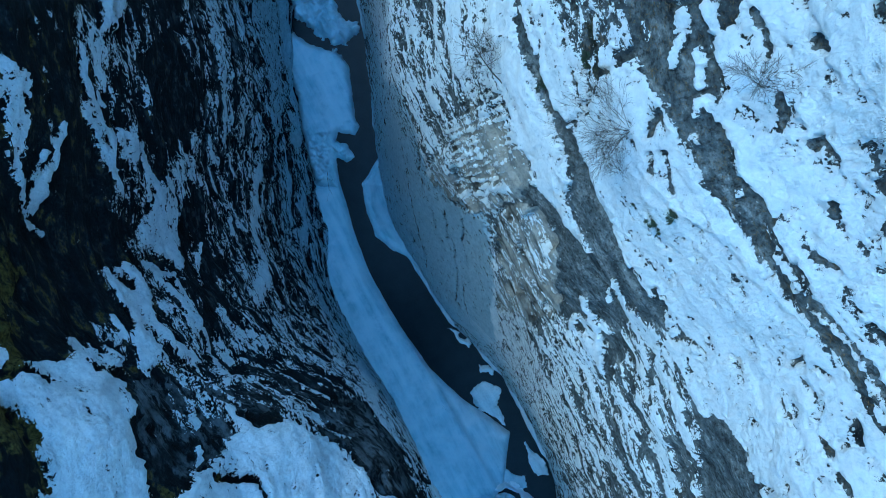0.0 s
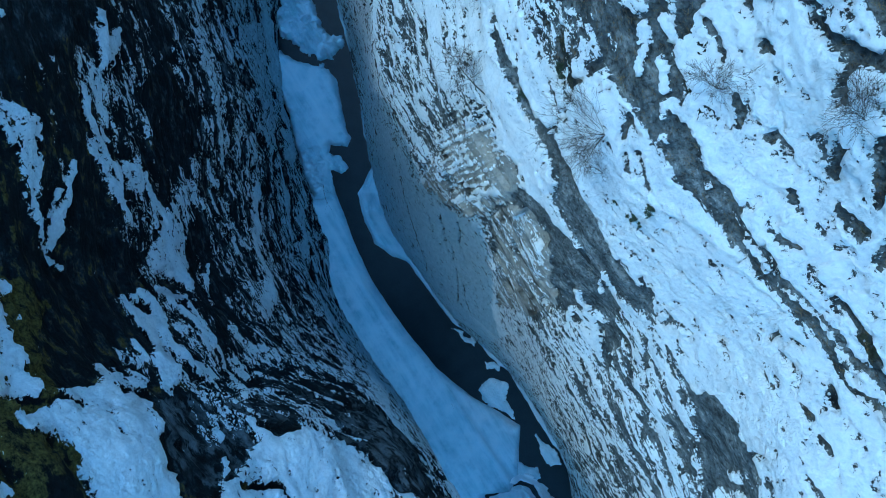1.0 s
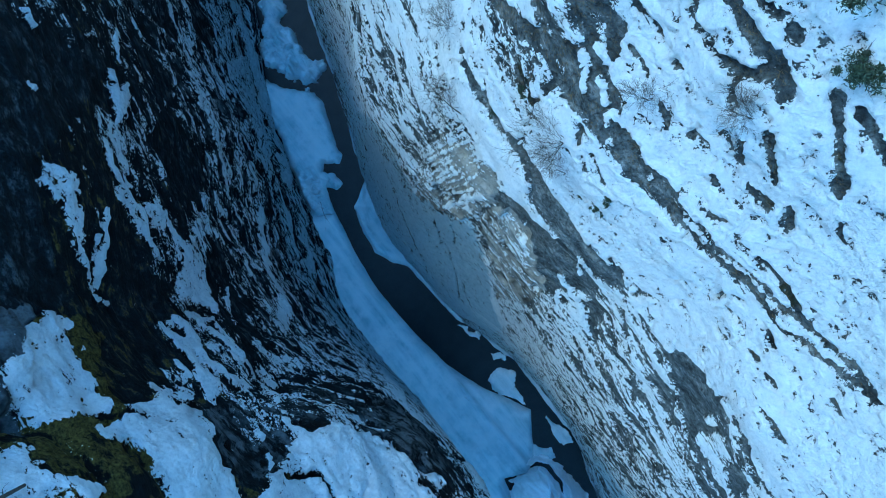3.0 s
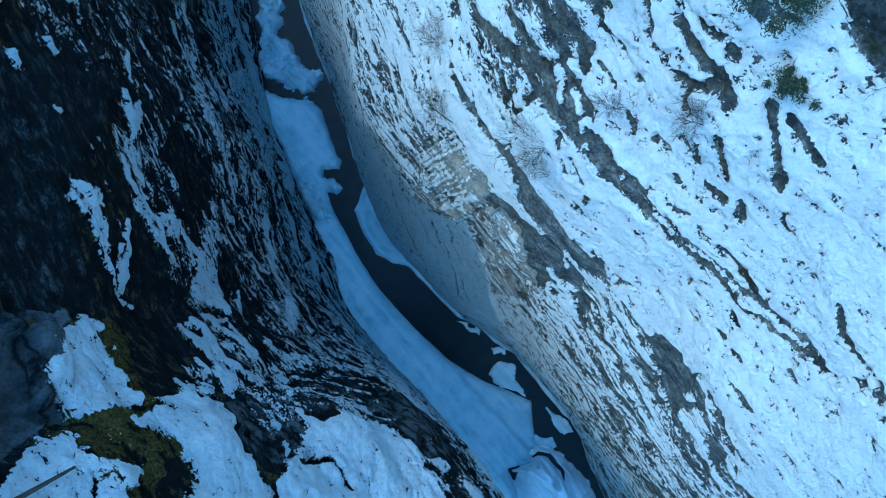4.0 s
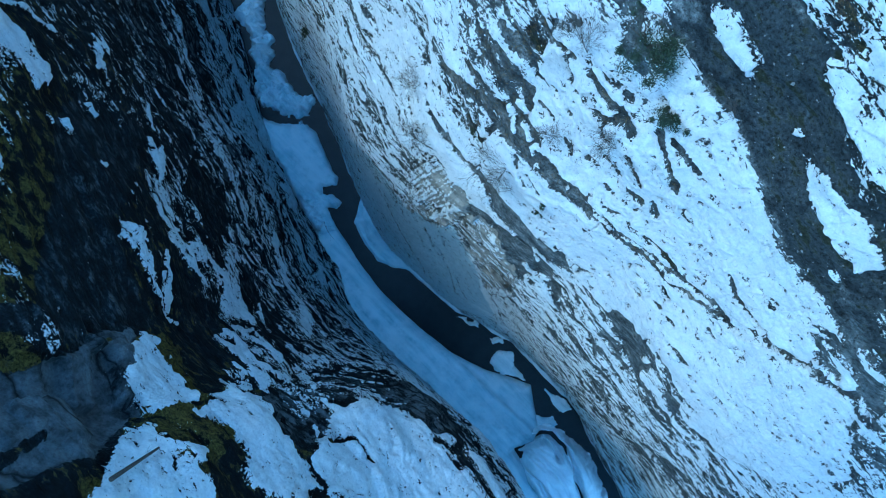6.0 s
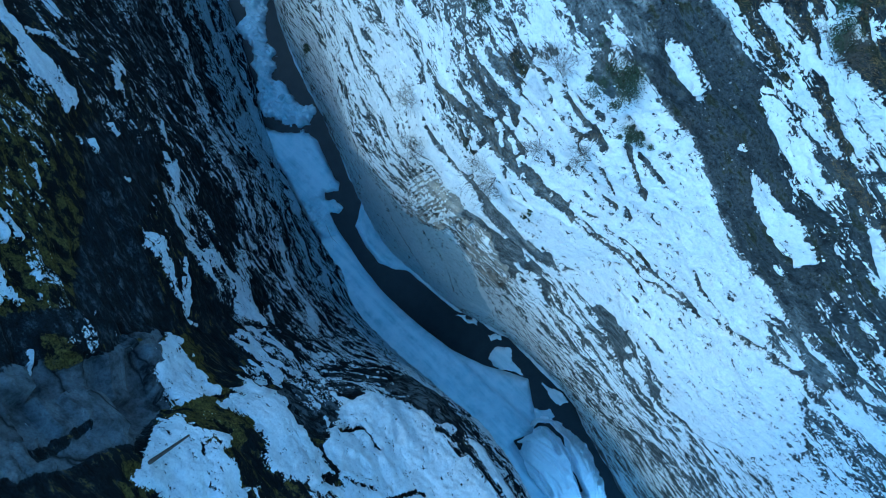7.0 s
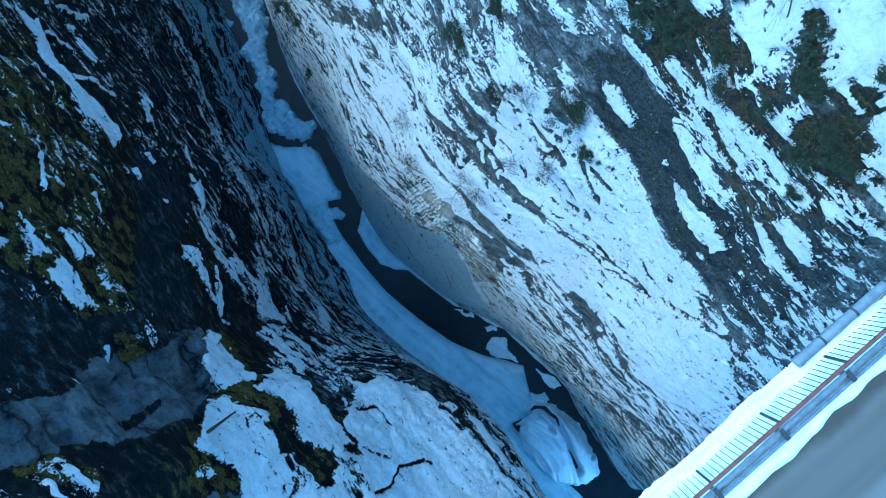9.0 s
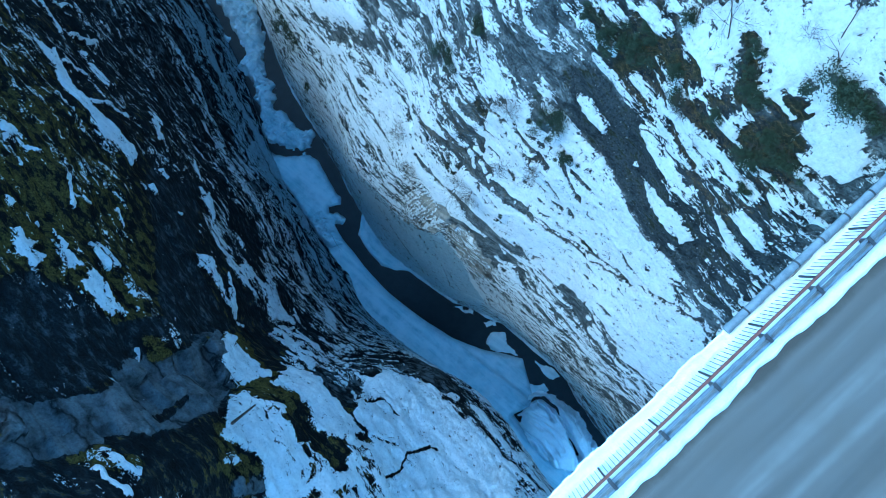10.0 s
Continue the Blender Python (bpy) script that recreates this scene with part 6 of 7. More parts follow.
area(RIGHT_ZONES, 1.35, (-13.9, 18.4), (-8.4, 27.5), (-6.1, 22.4), (-3.6, 28.7), (-0.9, 38.6), (1.2, 32.3), (5.5, 22.7), (8.6, 21.1), (10.1, 9.7), (7, 1.7), (0.4, 0.2), (-13, 1.3))
area(LEFT_BARES_HAZE, 1, (-7.9, 67.5), (-7.4, 65.3), (-7, 62.8), (-7.2, 61.4), (-6.7, 59), (-4.9, 58.1), (-3.2, 58.7), (-2.2, 63.4), (-2.6, 66.4), (-3.1, 68.7), (-3.6, 69), (-4.7, 68.8), (-5.4, 68.5), (-7.2, 68.1))
area(LEFT_BARES_HAZE, 1, (-7.8, 71), (-7.4, 70.1), (-6.3, 69.7), (-4.9, 69.2), (-3.7, 69.5), (-4.2, 71.3), (-5.2, 71.4), (-6.2, 72.3))
area(LEFT_BARES_HAZE, 0, (-4.3, 69), (-4.3, 67.1), (-4.2, 63.6), (-3.9, 63.8), (-3.7, 67), (-3.6, 68.9))
area(LEFT_BARES_HAZE, 0, (-3.1, 69.3), (-2.9, 67.6), (-2.4, 64.4), (-1.6, 64.7), (-0.7, 66.7), (-1, 69.5), (-2, 69.7))
area(LEFT_BARES_HAZE, 0, (-5, 71.7), (-3.7, 70), (-2.5, 70.4), (-1.1, 69.8), (-1.8, 72.4), (-3.1, 74))
area(LEFT_GREENS, 0.63, (-9.3, 63.3), (-8.5, 62.1), (-6.7, 61.9), (-7.1, 63.4), (-7.7, 63.7))
area(LEFT_GREENS, 0.56, (-7.2, 68.3), (-6.5, 67.6), (-5.4, 68.5), (-6.4, 68.9))
area(LEFT_GREENS, 0.63, (-6, 72.5), (-5.1, 71.8), (-3, 72.8), (-2.4, 73.2), (-3.9, 74.8))
area(LEFT_GREENS, 0.56, (-1.2, 65.6), (0.1, 65.2), (2.1, 63.4), (3.1, 63.5), (0.7, 67.7))
area(LEFT_GREENS, 0.56, (-4.3, 60.2), (-3.6, 58.4), (-2.6, 60.6), (-3, 62.3))
area(LEFT_GREENS, 0.59, (-2.7, 59.4), (-2, 58), (-0.3, 58.4), (0.5, 60.4), (-0.9, 60.8))
area(LEFT_ZONES, 0.05, (-1.2, 65.6), (-0.1, 65.3), (2, 63.4), (3.1, 63.5), (0.7, 67.7))
area(LEFT_ZONES, 0.95, (0.3, 66), (0.6, 65.4), (1.2, 65.2), (0.9, 66.1))
area(RIGHT_ZONES, 0.36, (22.2, 2.2), (16.7, 35.3), (22.9, 34.5), (24.8, 38.9), (24.1, 47.8), (29.8, 43), (32.4, 41.5))
# next two: haze over the dark rock, painted as half pale slab
area(LEFT_BARES_HAZE, 0.46, (0.1, 48.7), (2.2, 43.8), (2.4, 35.8), (5.1, 37.5), (5.4, 40.1), (3.6, 46.4), (4.9, 47.5), (4.8, 48.8), (4.5, 51), (4, 52), (2.5, 51.6), (1.1, 51.1))
area(LEFT_BARES_HAZE, 0.46, (5.6, 38.6), (5.9, 35.8), (7.8, 31.7), (10.2, 33.6), (12.7, 37.9), (10.6, 41.8), (9.2, 41.1), (7.6, 41), (6.6, 42.8))
area(LEFT_ZONES, 0.42, (-1.8, 35.3), (1.2, 19.7), (5.5, 36.7), (8, 39.9), (5.5, 44.1), (3.9, 44.9), (3.4, 48.5), (2.1, 49), (-0, 44.2))
area(LEFT_ZONES, 0.5, (9.3, 41.3), (13.2, 41), (17.8, 41.2), (24.6, 40.8), (19.8, 42.3), (16, 42.3), (12.6, 42.6))
line(RIGHT_LINES, 0, 0.14, (-10.6, 33.3), (-9.7, 22.9), (-6.2, 15.7), (-2, 10.2), (1, 5.4))
line(RIGHT_LINES, 0, 0.13, (-3.3, 26.2), (-0.8, 18.9), (3.1, 16), (6.2, 12.5))
line(RIGHT_LINES, 0, 0.12, (-2.2, 31.8), (-0.3, 23.3), (1.8, 21))
line(RIGHT_LINES, 0, 0.13, (-8, 12.6), (-4.4, 7.7), (-1.7, 7.3))
line(RIGHT_LINES, 0, 0.12, (-15.5, 16), (-9.6, 13.1), (-7.2, 10.1))
line(RIGHT_LINES, 0, 0.13, (-4.6, 21.5), (-2.2, 18), (0.1, 16.5))
line(RIGHT_LINES, 0, 0.12, (-1.1, 21.1), (1.9, 16.5), (4.8, 11.1))
line(RIGHT_LINES, 0, 0.12, (-8, 33.4), (-6.4, 24.3), (-5.3, 21.3))
# outline of the bank whose snow takes the painted blue shade
area(RIGHT_ICY_SHADES, 1, (-17.9, 11.3), (-10.5, 35.1), (-7.4, 36.2), (-5.9, 27), (-3.4, 33.5), (-0.8, 40.4), (1.2, 33.4), (5.7, 20.5), (9.3, 17), (-0.3, -1.7), (-13.5, 3.7))


def wall(table, bulges, cover, strokes, marks, moss, drawn, us, zs, seed, flip, heave, broad, puff, nose=None):
    """A wall of the gorge: rock with ledges, and the snow that lies on them."""
    U, Z = np.meshgrid(us, zs, indexing="ij")
    W = across(table, us, zs) + bulged(U, Z, bulges) + (-1.8 if flip else 1.8) * np.clip(U - 47, 0, None)   # gorge opened out of view below the bridge, to let in sky light
    warp = 2.2 * (fbm(U / 9, Z / 9, 3, seed + 40) - 0.5)
    bend = 0.5 * (fbm(U / 2.5, Z / 2.5, 2, seed + 44) - 0.5)
    q = Z + warp + bend
    thin = 0.5 * fbm(U / 4.0, q / 0.7, 5, seed, 0.62) + 0.5 * fbm(U / 1.3, q / 0.36, 4, seed + 9, 0.62)
    if nose:
        near = np.exp(-((U - nose[0]) / nose[2]) ** 2 - ((Z - nose[1]) / nose[3]) ** 2)
        beds = U - 0.15 * Z + 0.35 * (fbm(U / 1.4, Z / 5.0, 4, seed + 82, 0.6) - 0.5)
        cross_bed = ranked(0.42 * np.sin(beds * 2 * math.pi / 0.36) + 2.2 * fbm(beds / 0.25, Z / 3.0, 5, seed + 81, 0.6))
    patch = 0.5 * fbm(U / 3.0, Z / 1.5, 5, seed + 20, 0.62) + 0.5 * fbm(U / 0.9, Z / 0.5, 4, seed + 26, 0.62)
    speck = fbm(U / 0.55, Z / 0.28, 4, seed + 29, 0.7)
    wob_u = 1.05 * (fbm(U / 0.8, Z / 0.6, 5, seed + 33, 0.78) - 0.5) + 0.6 * (fbm(U / 2.6, Z / 1.8, 2, seed + 34) - 0.5)
    wob_z = 1.05 * (fbm(U / 0.9, Z / 0.5, 5, seed + 37, 0.78) - 0.5) + 0.6 * (fbm(U / 2.2, Z / 1.6, 2, seed + 38) - 0.5)
    zones, lines, greens, turf, bares, icy_shades = drawn
    set_to, firm = painted(U.shape, U, Z, zones, wob_u, wob_z, lines)
    set_to = set_to + 0.03 * (set_to >= 1) - 0.35 * (set_to < 0.1)
    c = np.clip(grid2(cover, us, zs), 0.02, 0.98)
    mixed = np.clip(1.6 * np.abs(c - 0.5), 0, 1)
    for gain, width, points in strokes:
        if 0 < gain < 0.5:
            c = np.clip(c + gain * stroke(U, Z, points, width), 0.02, 1.12)
    calm = np.clip((c * (1 - firm) + set_to * firm - 0.72) * 5, 0, 1)
    deep = c
    n = ranked((0.75 - 0.35 * mixed) * ranked(thin) + (0.25 + 0.35 * mixed) * ranked(patch))
    n = (1 - calm) * n + calm * ranked(0.8 * speck + 0.2 * patch)
    if nose:
        n = (1 - near) * n + near * cross_bed
    held, rocky = np.zeros_like(U), np.zeros_like(U)
    for gain, width, points in strokes:
        if 0 < gain < 0.5:
            continue
        loose = min(1.6, 0.35 + 2.0 * width)
        line = stroke(U + loose * wob_u, Z + loose * wob_z, points, width * broad)
        c = np.clip(c + gain * line, -0.45, 1.45)
        rocky = np.maximum(rocky, line) if gain < 0 else rocky * (1 - line)
        held = np.maximum(held, line) if gain > 0.5 else held if gain > 0 else held * (1 - line)
    if nose:
        c = (1 - near) * c + near * 0.52
    c = c * (1 - firm) + set_to * firm
    held, rocky = np.maximum(held * (1 - firm), firm * (set_to >= 0.9)), np.maximum(rocky * (1 - firm), firm * (set_to < 0.4))
    snow = n - (1 - c)
    snow = np.clip(snow * 1.35 + 4 * np.clip(deep - 1, 0, 0.12) * (1 - rocky), -0.9, 1.2)
    snow = 1.15 * np.sign(snow) * np.abs(snow) ** 1.3
    lumps = fbm(U / 1.6, Z / 1.2, 5, seed + 91, 0.55)
    ledge = fbm(U / 7.0, q / 1.5, 5, seed + 60) - 0.5
    crag = fbm(U / 3.0, Z / 4.0, 5, seed + 70) - 0.5
    still = 1 - 0.65 * calm
    out = still * (heave * ledge + 0.8 * crag) + 0.16 * np.clip(snow * 3, -0.3, 1)
    green, bare = grid2(moss, us, zs), np.zeros_like(U)
    for gain, width, points in marks:
        mark = stroke(U + wob_u, Z + wob_z, points, width * 1.4)
        green = green + gain * mark
        bare = np.maximum(bare, mark if gain < 0 else 0)
    tone, sure = painted(U.shape, U, Z, greens, wob_u, wob_z, turf)
    green = green * (1 - sure) + tone * sure
    slab, sure = painted(U.shape, U, Z, bares, wob_u, wob_z)
    bare, green = np.maximum(bare, slab), green - 0.8 * slab * sure
    icy_shade = np.maximum(painted(U.shape, U, Z, icy_shades, wob_u, wob_z)[0], np.clip((20 - Z + 8 * (patch - 0.5)) / 9, 0, 1))   # blue shade of the gorge bottom, painted into low snow
    cushions = 0.3 * np.clip(green - 0.25, 0, 0.6) * np.clip(fbm(U / 0.5, Z / 0.5, 3, seed + 95) - 0.4, 0, 1) * 4 * (snow < 0.1)
    tab = np.random.RandomState(seed + 3).rand(64, 64)
    block = tab[np.floor((U + 0.35 * Z + 1.5 * warp) / 2.4).astype(int) % 64, np.floor((Z - 0.25 * U + warp) / 1.3).astype(int) % 64]
    out = out * (1 - 0.5 * bare) + bare * (1.3 if flip else 0.6) * (block - 0.5) + cushions + np.maximum(calm, held) * puff * np.abs(lumps - 0.5)
    if flip:   # the snow shelf below the bridge lies in broken steps
        s = (Z + 6.5 * (fbm(U / 4.5, Z / 9.0, 5, seed + 51, 0.58) - 0.5) - 0.2 * U) / 2.9
        f = s - np.floor(s)
        rise = np.clip((f - 0.72) / 0.28, 0, 1)
        shelf = np.clip((U + 1) / 3, 0, 1) * np.clip((Z - 42) / 3, 0, 1) * np.clip((66 - Z) / 4, 0, 1) * np.clip(snow * 6 + 0.4, 0, 1)
        out = out + shelf * (0.06 + 0.12 * fbm(U / 3, Z / 3, 2, seed + 58)) * 2.9 * (f - rise * rise * (3 - 2 * rise) - 0.3)
    P = np.stack([U * AL[0] + W * AC[0], U * AL[1] + W * AC[1], Z], -1)
    nor = np.cross(np.gradient(P, axis=0), np.gradient(P, axis=1))
    nor /= np.linalg.norm(nor, axis=-1, keepdims=True) + 1e-9
    if flip:
        nor = -nor
    P = P + nor * out[..., None]
    mid = 0.25 * (snow[:-1, :-1] + snow[1:, :-1] + snow[:-1, 1:] + snow[1:, 1:])
    # left rock turns paler lower down: haze of the depths put into its colour
    return P, {"snow": snow, "icy_shade": icy_shade, "moss": green, "pale": np.maximum(bare, (0.4 if flip else 0.0) * np.clip((48 - Z) / 20, 0, 1)), "cracked": (0.88 - 0.3 * np.clip((Z - 30) / 10, 0, 1)) * (1 - 0.6 * held * (Z > 38)) * (1 - calm * np.clip((Z - 38) / 8, 0, 1))}, mid > 0.0


def stretch(lo, hi, dense_lo, dense_hi, fine, coarse):
    return np.r_[np.arange(lo, dense_lo, coarse), np.arange(dense_lo, dense_hi, fine), np.arange(dense_hi, hi + 0.1, coarse)]


FINE = 0.14
left_u = stretch(-110, 110, -58, 24, FINE, 1.5)
left_z = np.r_[np.arange(-3, 76, FINE * 0.85), np.arange(76, 79.7, 0.4)]
right_u = np.r_[np.arange(-110, -40, 1.5), np.arange(-40, -13, FINE), np.arange(-13, 19, FINE * 0.55), np.arange(19, 30, FINE), np.arange(30, 110, 1.5)]
right_z = np.r_[np.arange(-3, 38, FINE * 1.2), np.arange(38, 80, FINE * 0.55), np.arange(80, 101, 0.3)]

P_LEFT, at, white = wall(LEFT, LEFT_BULGES, LEFT_SNOW, LEFT_STROKES, LEFT_MARKS, LEFT_MOSS, (LEFT_ZONES, LEFT_LINES, LEFT_GREENS, LEFT_TURF, LEFT_BARES_HAZE, LEFT_ICY_SHADES), left_u, left_z, 100, True, 1.1, 1.45, 0.7)
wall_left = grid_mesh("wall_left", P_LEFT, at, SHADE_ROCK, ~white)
tagged(wall_left, "steep slate gorge wall darkened as in shade, with olive moss on its ledges", "cliff", kind="structure")
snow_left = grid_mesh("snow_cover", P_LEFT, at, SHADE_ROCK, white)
tagged(snow_left, "patchy snow lying on the ledges of the dark gorge wall", "snow", kind="stuff")
rim_left = P_LEFT[:, -1]
P_RIGHT, at, white = wall(RIGHT, RIGHT_BULGES, RIGHT_SNOW, RIGHT_STROKES, RIGHT_MARKS, RIGHT_MOSS, (RIGHT_ZONES, RIGHT_LINES, RIGHT_GREENS, RIGHT_TURF, RIGHT_BARES, RIGHT_ICY_SHADES), right_u, right_z, 200, False, 0.6, 1.28, 0.5, (-3.5, 44.5, 2.6, 6.5))
wall_right = grid_mesh("wall_right", P_RIGHT, at, OPEN_ROCK, ~white)
tagged(wall_right, "pale grey limestone gorge slope with bare rock bands and brown grass", "cliff", kind="structure")
snow_right = grid_mesh("snow_cover", P_RIGHT, at, OPEN_ROCK, white)
tagged(snow_right, "thick snow blanket on the steep limestone slope", "snow", kind="stuff")
rim_right = P_RIGHT[:, -1]


def upland(name, rim, sign, rise, label):
    """Snowy ground from a wall's rim out to the distance."""
    far = np.r_[0, np.geomspace(2, 900, 26)]
    base = rim[::4] if len(rim) > 400 else rim
    G = np.zeros((len(base), len(far), 3))
    for j, f in enumerate(far):
        G[:, j, 0] = base[:, 0] + sign * f * AC[0]
        G[:, j, 1] = base[:, 1] + sign * f * AC[1] + (base[:, 1] / 60) * f * 0.8
        G[:, j, 2] = base[:, 2] + rise * f + min(f, 60) * 0.12 * (fbm(base[:, 0] / 9 + f / 11, base[:, 1] / 9, 3, 7) - 0.5)
    return tagged(grid_mesh(name, G, {}, SNOW), label, "ground", kind="structure")


upland("ground_left", rim_left, -1, 0.04, "snow covered mountainside above the dark wall")
upland("ground_right", rim_right, 1, 0.3, "snow covered mountainside above the pale slope")

# ---------------------------------------------------------------- river
us = np.arange(-110, 110, 0.5)
lo, hi = across(LEFT, us, np.array([-2.0]))[:, 0] - 4, across(RIGHT, us, np.array([-2.0]))[:, 0] + 4
lo, hi = lo - 1.8 * np.clip(us - 47, 0, None), hi + 1.8 * np.clip(us - 47, 0, None)
tt = np.linspace(0, 1, 30)
Wd, Ud = lo[:, None] * (1 - tt) + hi[:, None] * tt, np.repeat(us[:, None], 30, 1)
water = grid_mesh("water", np.stack([Ud * AL[0] + Wd * AC[0], Ud * AL[1] + Wd * AC[1], 0.02 * (fbm(Ud, Wd, 3, 5) - 0.5)], -1), {}, WATER)
tagged(water, "dark open river water at the bottom of the gorge", "water", kind="structure")


def floe(name, outline, top, label, mat, cell=0.16, ragged=0.35, swell=0.25, seed=3, lift=None, round_off=0.3):
    """A body of snow and ice on the water with a ragged, rounded rim."""
    xs, ys = zip(*outline)
    X, Y = np.meshgrid(np.arange(min(xs) - 0.6, max(xs) + 0.6, cell), np.arange(min(ys) - 0.6, max(ys) + 0.6, cell), indexing="ij")
    d = inside(outline, X + ragged * 2 * (fbm(X / 1.1, Y / 1.1, 5, seed, 0.62) - 0.5), Y + ragged * 2 * (fbm(X / 1.1, Y / 1.1, 5, seed + 50, 0.62) - 0.5))
    H = top * (1 - np.exp(-np.maximum(d, 0) / round_off)) + np.minimum(d, 0) * 2.0
    H = H + np.clip(d * 2, 0, 1) * swell * 2 * (fbm(X / 1.9, Y / 1.9, 5, seed + 9) - 0.45)
    if lift is not None:
        H = H + np.clip(d, 0, 1) * lift(X, Y)
    keep = np.maximum.reduce([d[:-1, :-1], d[1:, :-1], d[:-1, 1:], d[1:, 1:]]) > -0.35
    up = np.stack([X * AL[0] + Y * AC[0], X * AL[1] + Y * AC[1], H], -1)
    return tagged(grid_mesh(name, up, {}, mat, keep), label, "ice")


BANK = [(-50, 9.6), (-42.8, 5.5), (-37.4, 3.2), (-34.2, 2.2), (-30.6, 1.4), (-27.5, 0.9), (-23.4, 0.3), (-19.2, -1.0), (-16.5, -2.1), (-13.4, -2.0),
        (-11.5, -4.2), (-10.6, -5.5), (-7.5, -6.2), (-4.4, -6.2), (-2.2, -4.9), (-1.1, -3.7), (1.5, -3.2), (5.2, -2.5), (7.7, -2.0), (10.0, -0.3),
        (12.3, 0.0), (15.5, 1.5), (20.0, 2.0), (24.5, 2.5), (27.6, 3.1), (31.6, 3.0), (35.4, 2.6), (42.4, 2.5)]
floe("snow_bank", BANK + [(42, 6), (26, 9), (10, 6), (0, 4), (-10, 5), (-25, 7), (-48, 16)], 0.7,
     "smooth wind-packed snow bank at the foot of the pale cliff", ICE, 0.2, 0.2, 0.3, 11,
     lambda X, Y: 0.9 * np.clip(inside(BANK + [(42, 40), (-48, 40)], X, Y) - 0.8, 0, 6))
floe("ice_sheet", [(-13, -12.5), (-11.3, -7.8), (-5.6, -8.3), (-0.5, -8.3), (6, -7.3), (11.8, -5.8), (15.8, -3.9), (19.3, -1.5), (21.8, 0.1), (23.8, -1), (25.6, -1.9),
                   (27.1, -2.6), (28.2, -4.2), (27.3, -7.0), (30.5, -7.4), (35.0, -7.4), (39.0, -6.6), (46.0, -6.0), (48, -16.5), (19.5, -16), (7, -16), (-4.5, -16)], 0.8,
     "long smooth snow covered ice sheet along the dark bank", ICE, 0.17, 0.12, 0.22, 21,
     lambda X, Y: 0.25 * np.clip(-6.5 - Y + 0.12 * X, 0, 8) + 0.35 * np.exp(-((Y + 8.0 - 0.16 * np.clip(X, 0, 30)) / 0.35) ** 2))
floe("ice_slab", [(-29.4, -6.7), (-27.4, -5.3), (-25.1, -2.5), (-23.7, -2.1), (-19.9, -3.1), (-16.7, -3.6), (-16.1, -4.2), (-17, -5.9), (-16.2, -6.5), (-15.3, -5.6),
                  (-13.8, -5.2), (-13.3, -6.2), (-14.4, -7.2), (-12.5, -7.7), (-10.7, -8.1), (-11.9, -10.4), (-14.8, -10.4), (-19, -9.6), (-22.5, -8.9), (-25.1, -8.8), (-28.1, -8.0)], 1.0,
     "thick snow covered ice slab with a notched edge beside open water", ICE, 0.12, 0.3, 0.26, 31,
     lambda X, Y: np.clip((X + 18) / 2, 0, 1) * 1.3 * (fbm(X / 0.5, Y / 0.5, 4, 77) - 0.45))
floe("ice_jam", [(-58, 8), (-51.7, 6.2), (-48.6, 8.0), (-44.8, 5.6), (-42.8, 4.2), (-40.7, 1.7), (-38.3, 0.9), (-35.7, 0.3), (-34.7, -0.4), (-34.3, -1.8), (-32.6, -1.1),
                 (-30.9, -1.2), (-29.2, -0.9), (-28, -0.1), (-27.8, 0.8), (-26.5, 0.2), (-25.7, -1.7), (-25.9, -3.2), (-27.4, -3.2), (-29.1, -4.9), (-31.2, -5.7), (-33.4, -5.3),
                 (-35.5, -3.4), (-37.9, -2.5), (-40, -1.3), (-41.8, -1), (-43.5, -1.8), (-43.1, 0.3), (-44.4, 1.6), (-56, 4)], 0.9,
     "jam of broken snowy ice across the river", ICE, 0.12, 0.95, 0.7, 41, lambda X, Y: 1.2 * (fbm(X / 0.6, Y / 0.6, 4, 87) - 0.45))
FLOES = [
    ("thin drifting ice floe near the snow bank", [(8.1, -2.5), (10.2, -1.4), (11.4, -0.6), (10.7, -0.2), (9.2, -1.3)]),
    ("small square ice floe caught at the bank", [(13.3, -0.6), (13.9, 0.7), (15.2, 1.0), (14.2, -0.8)]),
    ("ragged white ice floe in the open water", [(15.6, -2.5), (15.3, -0.6), (16.9, 0.9), (18.2, -0.3), (20.1, 0.1), (21.2, -0.2), (19.0, -1.3), (17.6, -2.4)]),
    ("narrow pointed ice floe in the dark channel", [(23.3, 1.2), (25.5, 2.2), (27.4, 2.7), (27.9, 2.4), (27.5, 1.1), (25.9, 0.9)]),
    ("broken ice floe at the tip of the ice sheet", [(25.2, -2.0), (27.1, -0.1), (28.5, -0.2), (28.4, -1.9), (27.0, -3.1)]),
    ("snowy ice lump in the channel above the jam", [(-46.5, -1.5), (-45.2, -0.6), (-44.5, -1.4), (-44.9, -2.2)]),
    ("snowy ice lump drifting above the jam", [(-48.8, 0.6), (-47.5, 1.2), (-46.8, 0.4), (-47.6, -0.4)]),
]
for k, (label, outline) in enumerate(FLOES):
    tagged(floe("ice_floe", outline, 0.25, label, ICE, 0.07, 0.55, 0.1, 51 + k), group="ice floes on the river")
dome = [(34.2 + 7.8 * math.cos(a) * (1 + 0.08 * math.sin(3 * a)), -4.1 + 4.7 * math.sin(a)) for a in np.linspace(0, 2 * math.pi, 25)[:-1]]


def domed(X, Y):
    """A rounded back with curved grooves round it."""
    r = np.hypot((X - 34.2) / 7.8, (Y + 4.1) / 4.7)
    groove = fbm(X / 9 + 3, (Y + 0.05 * (X - 33) ** 2) / 1.5, 4, 97)
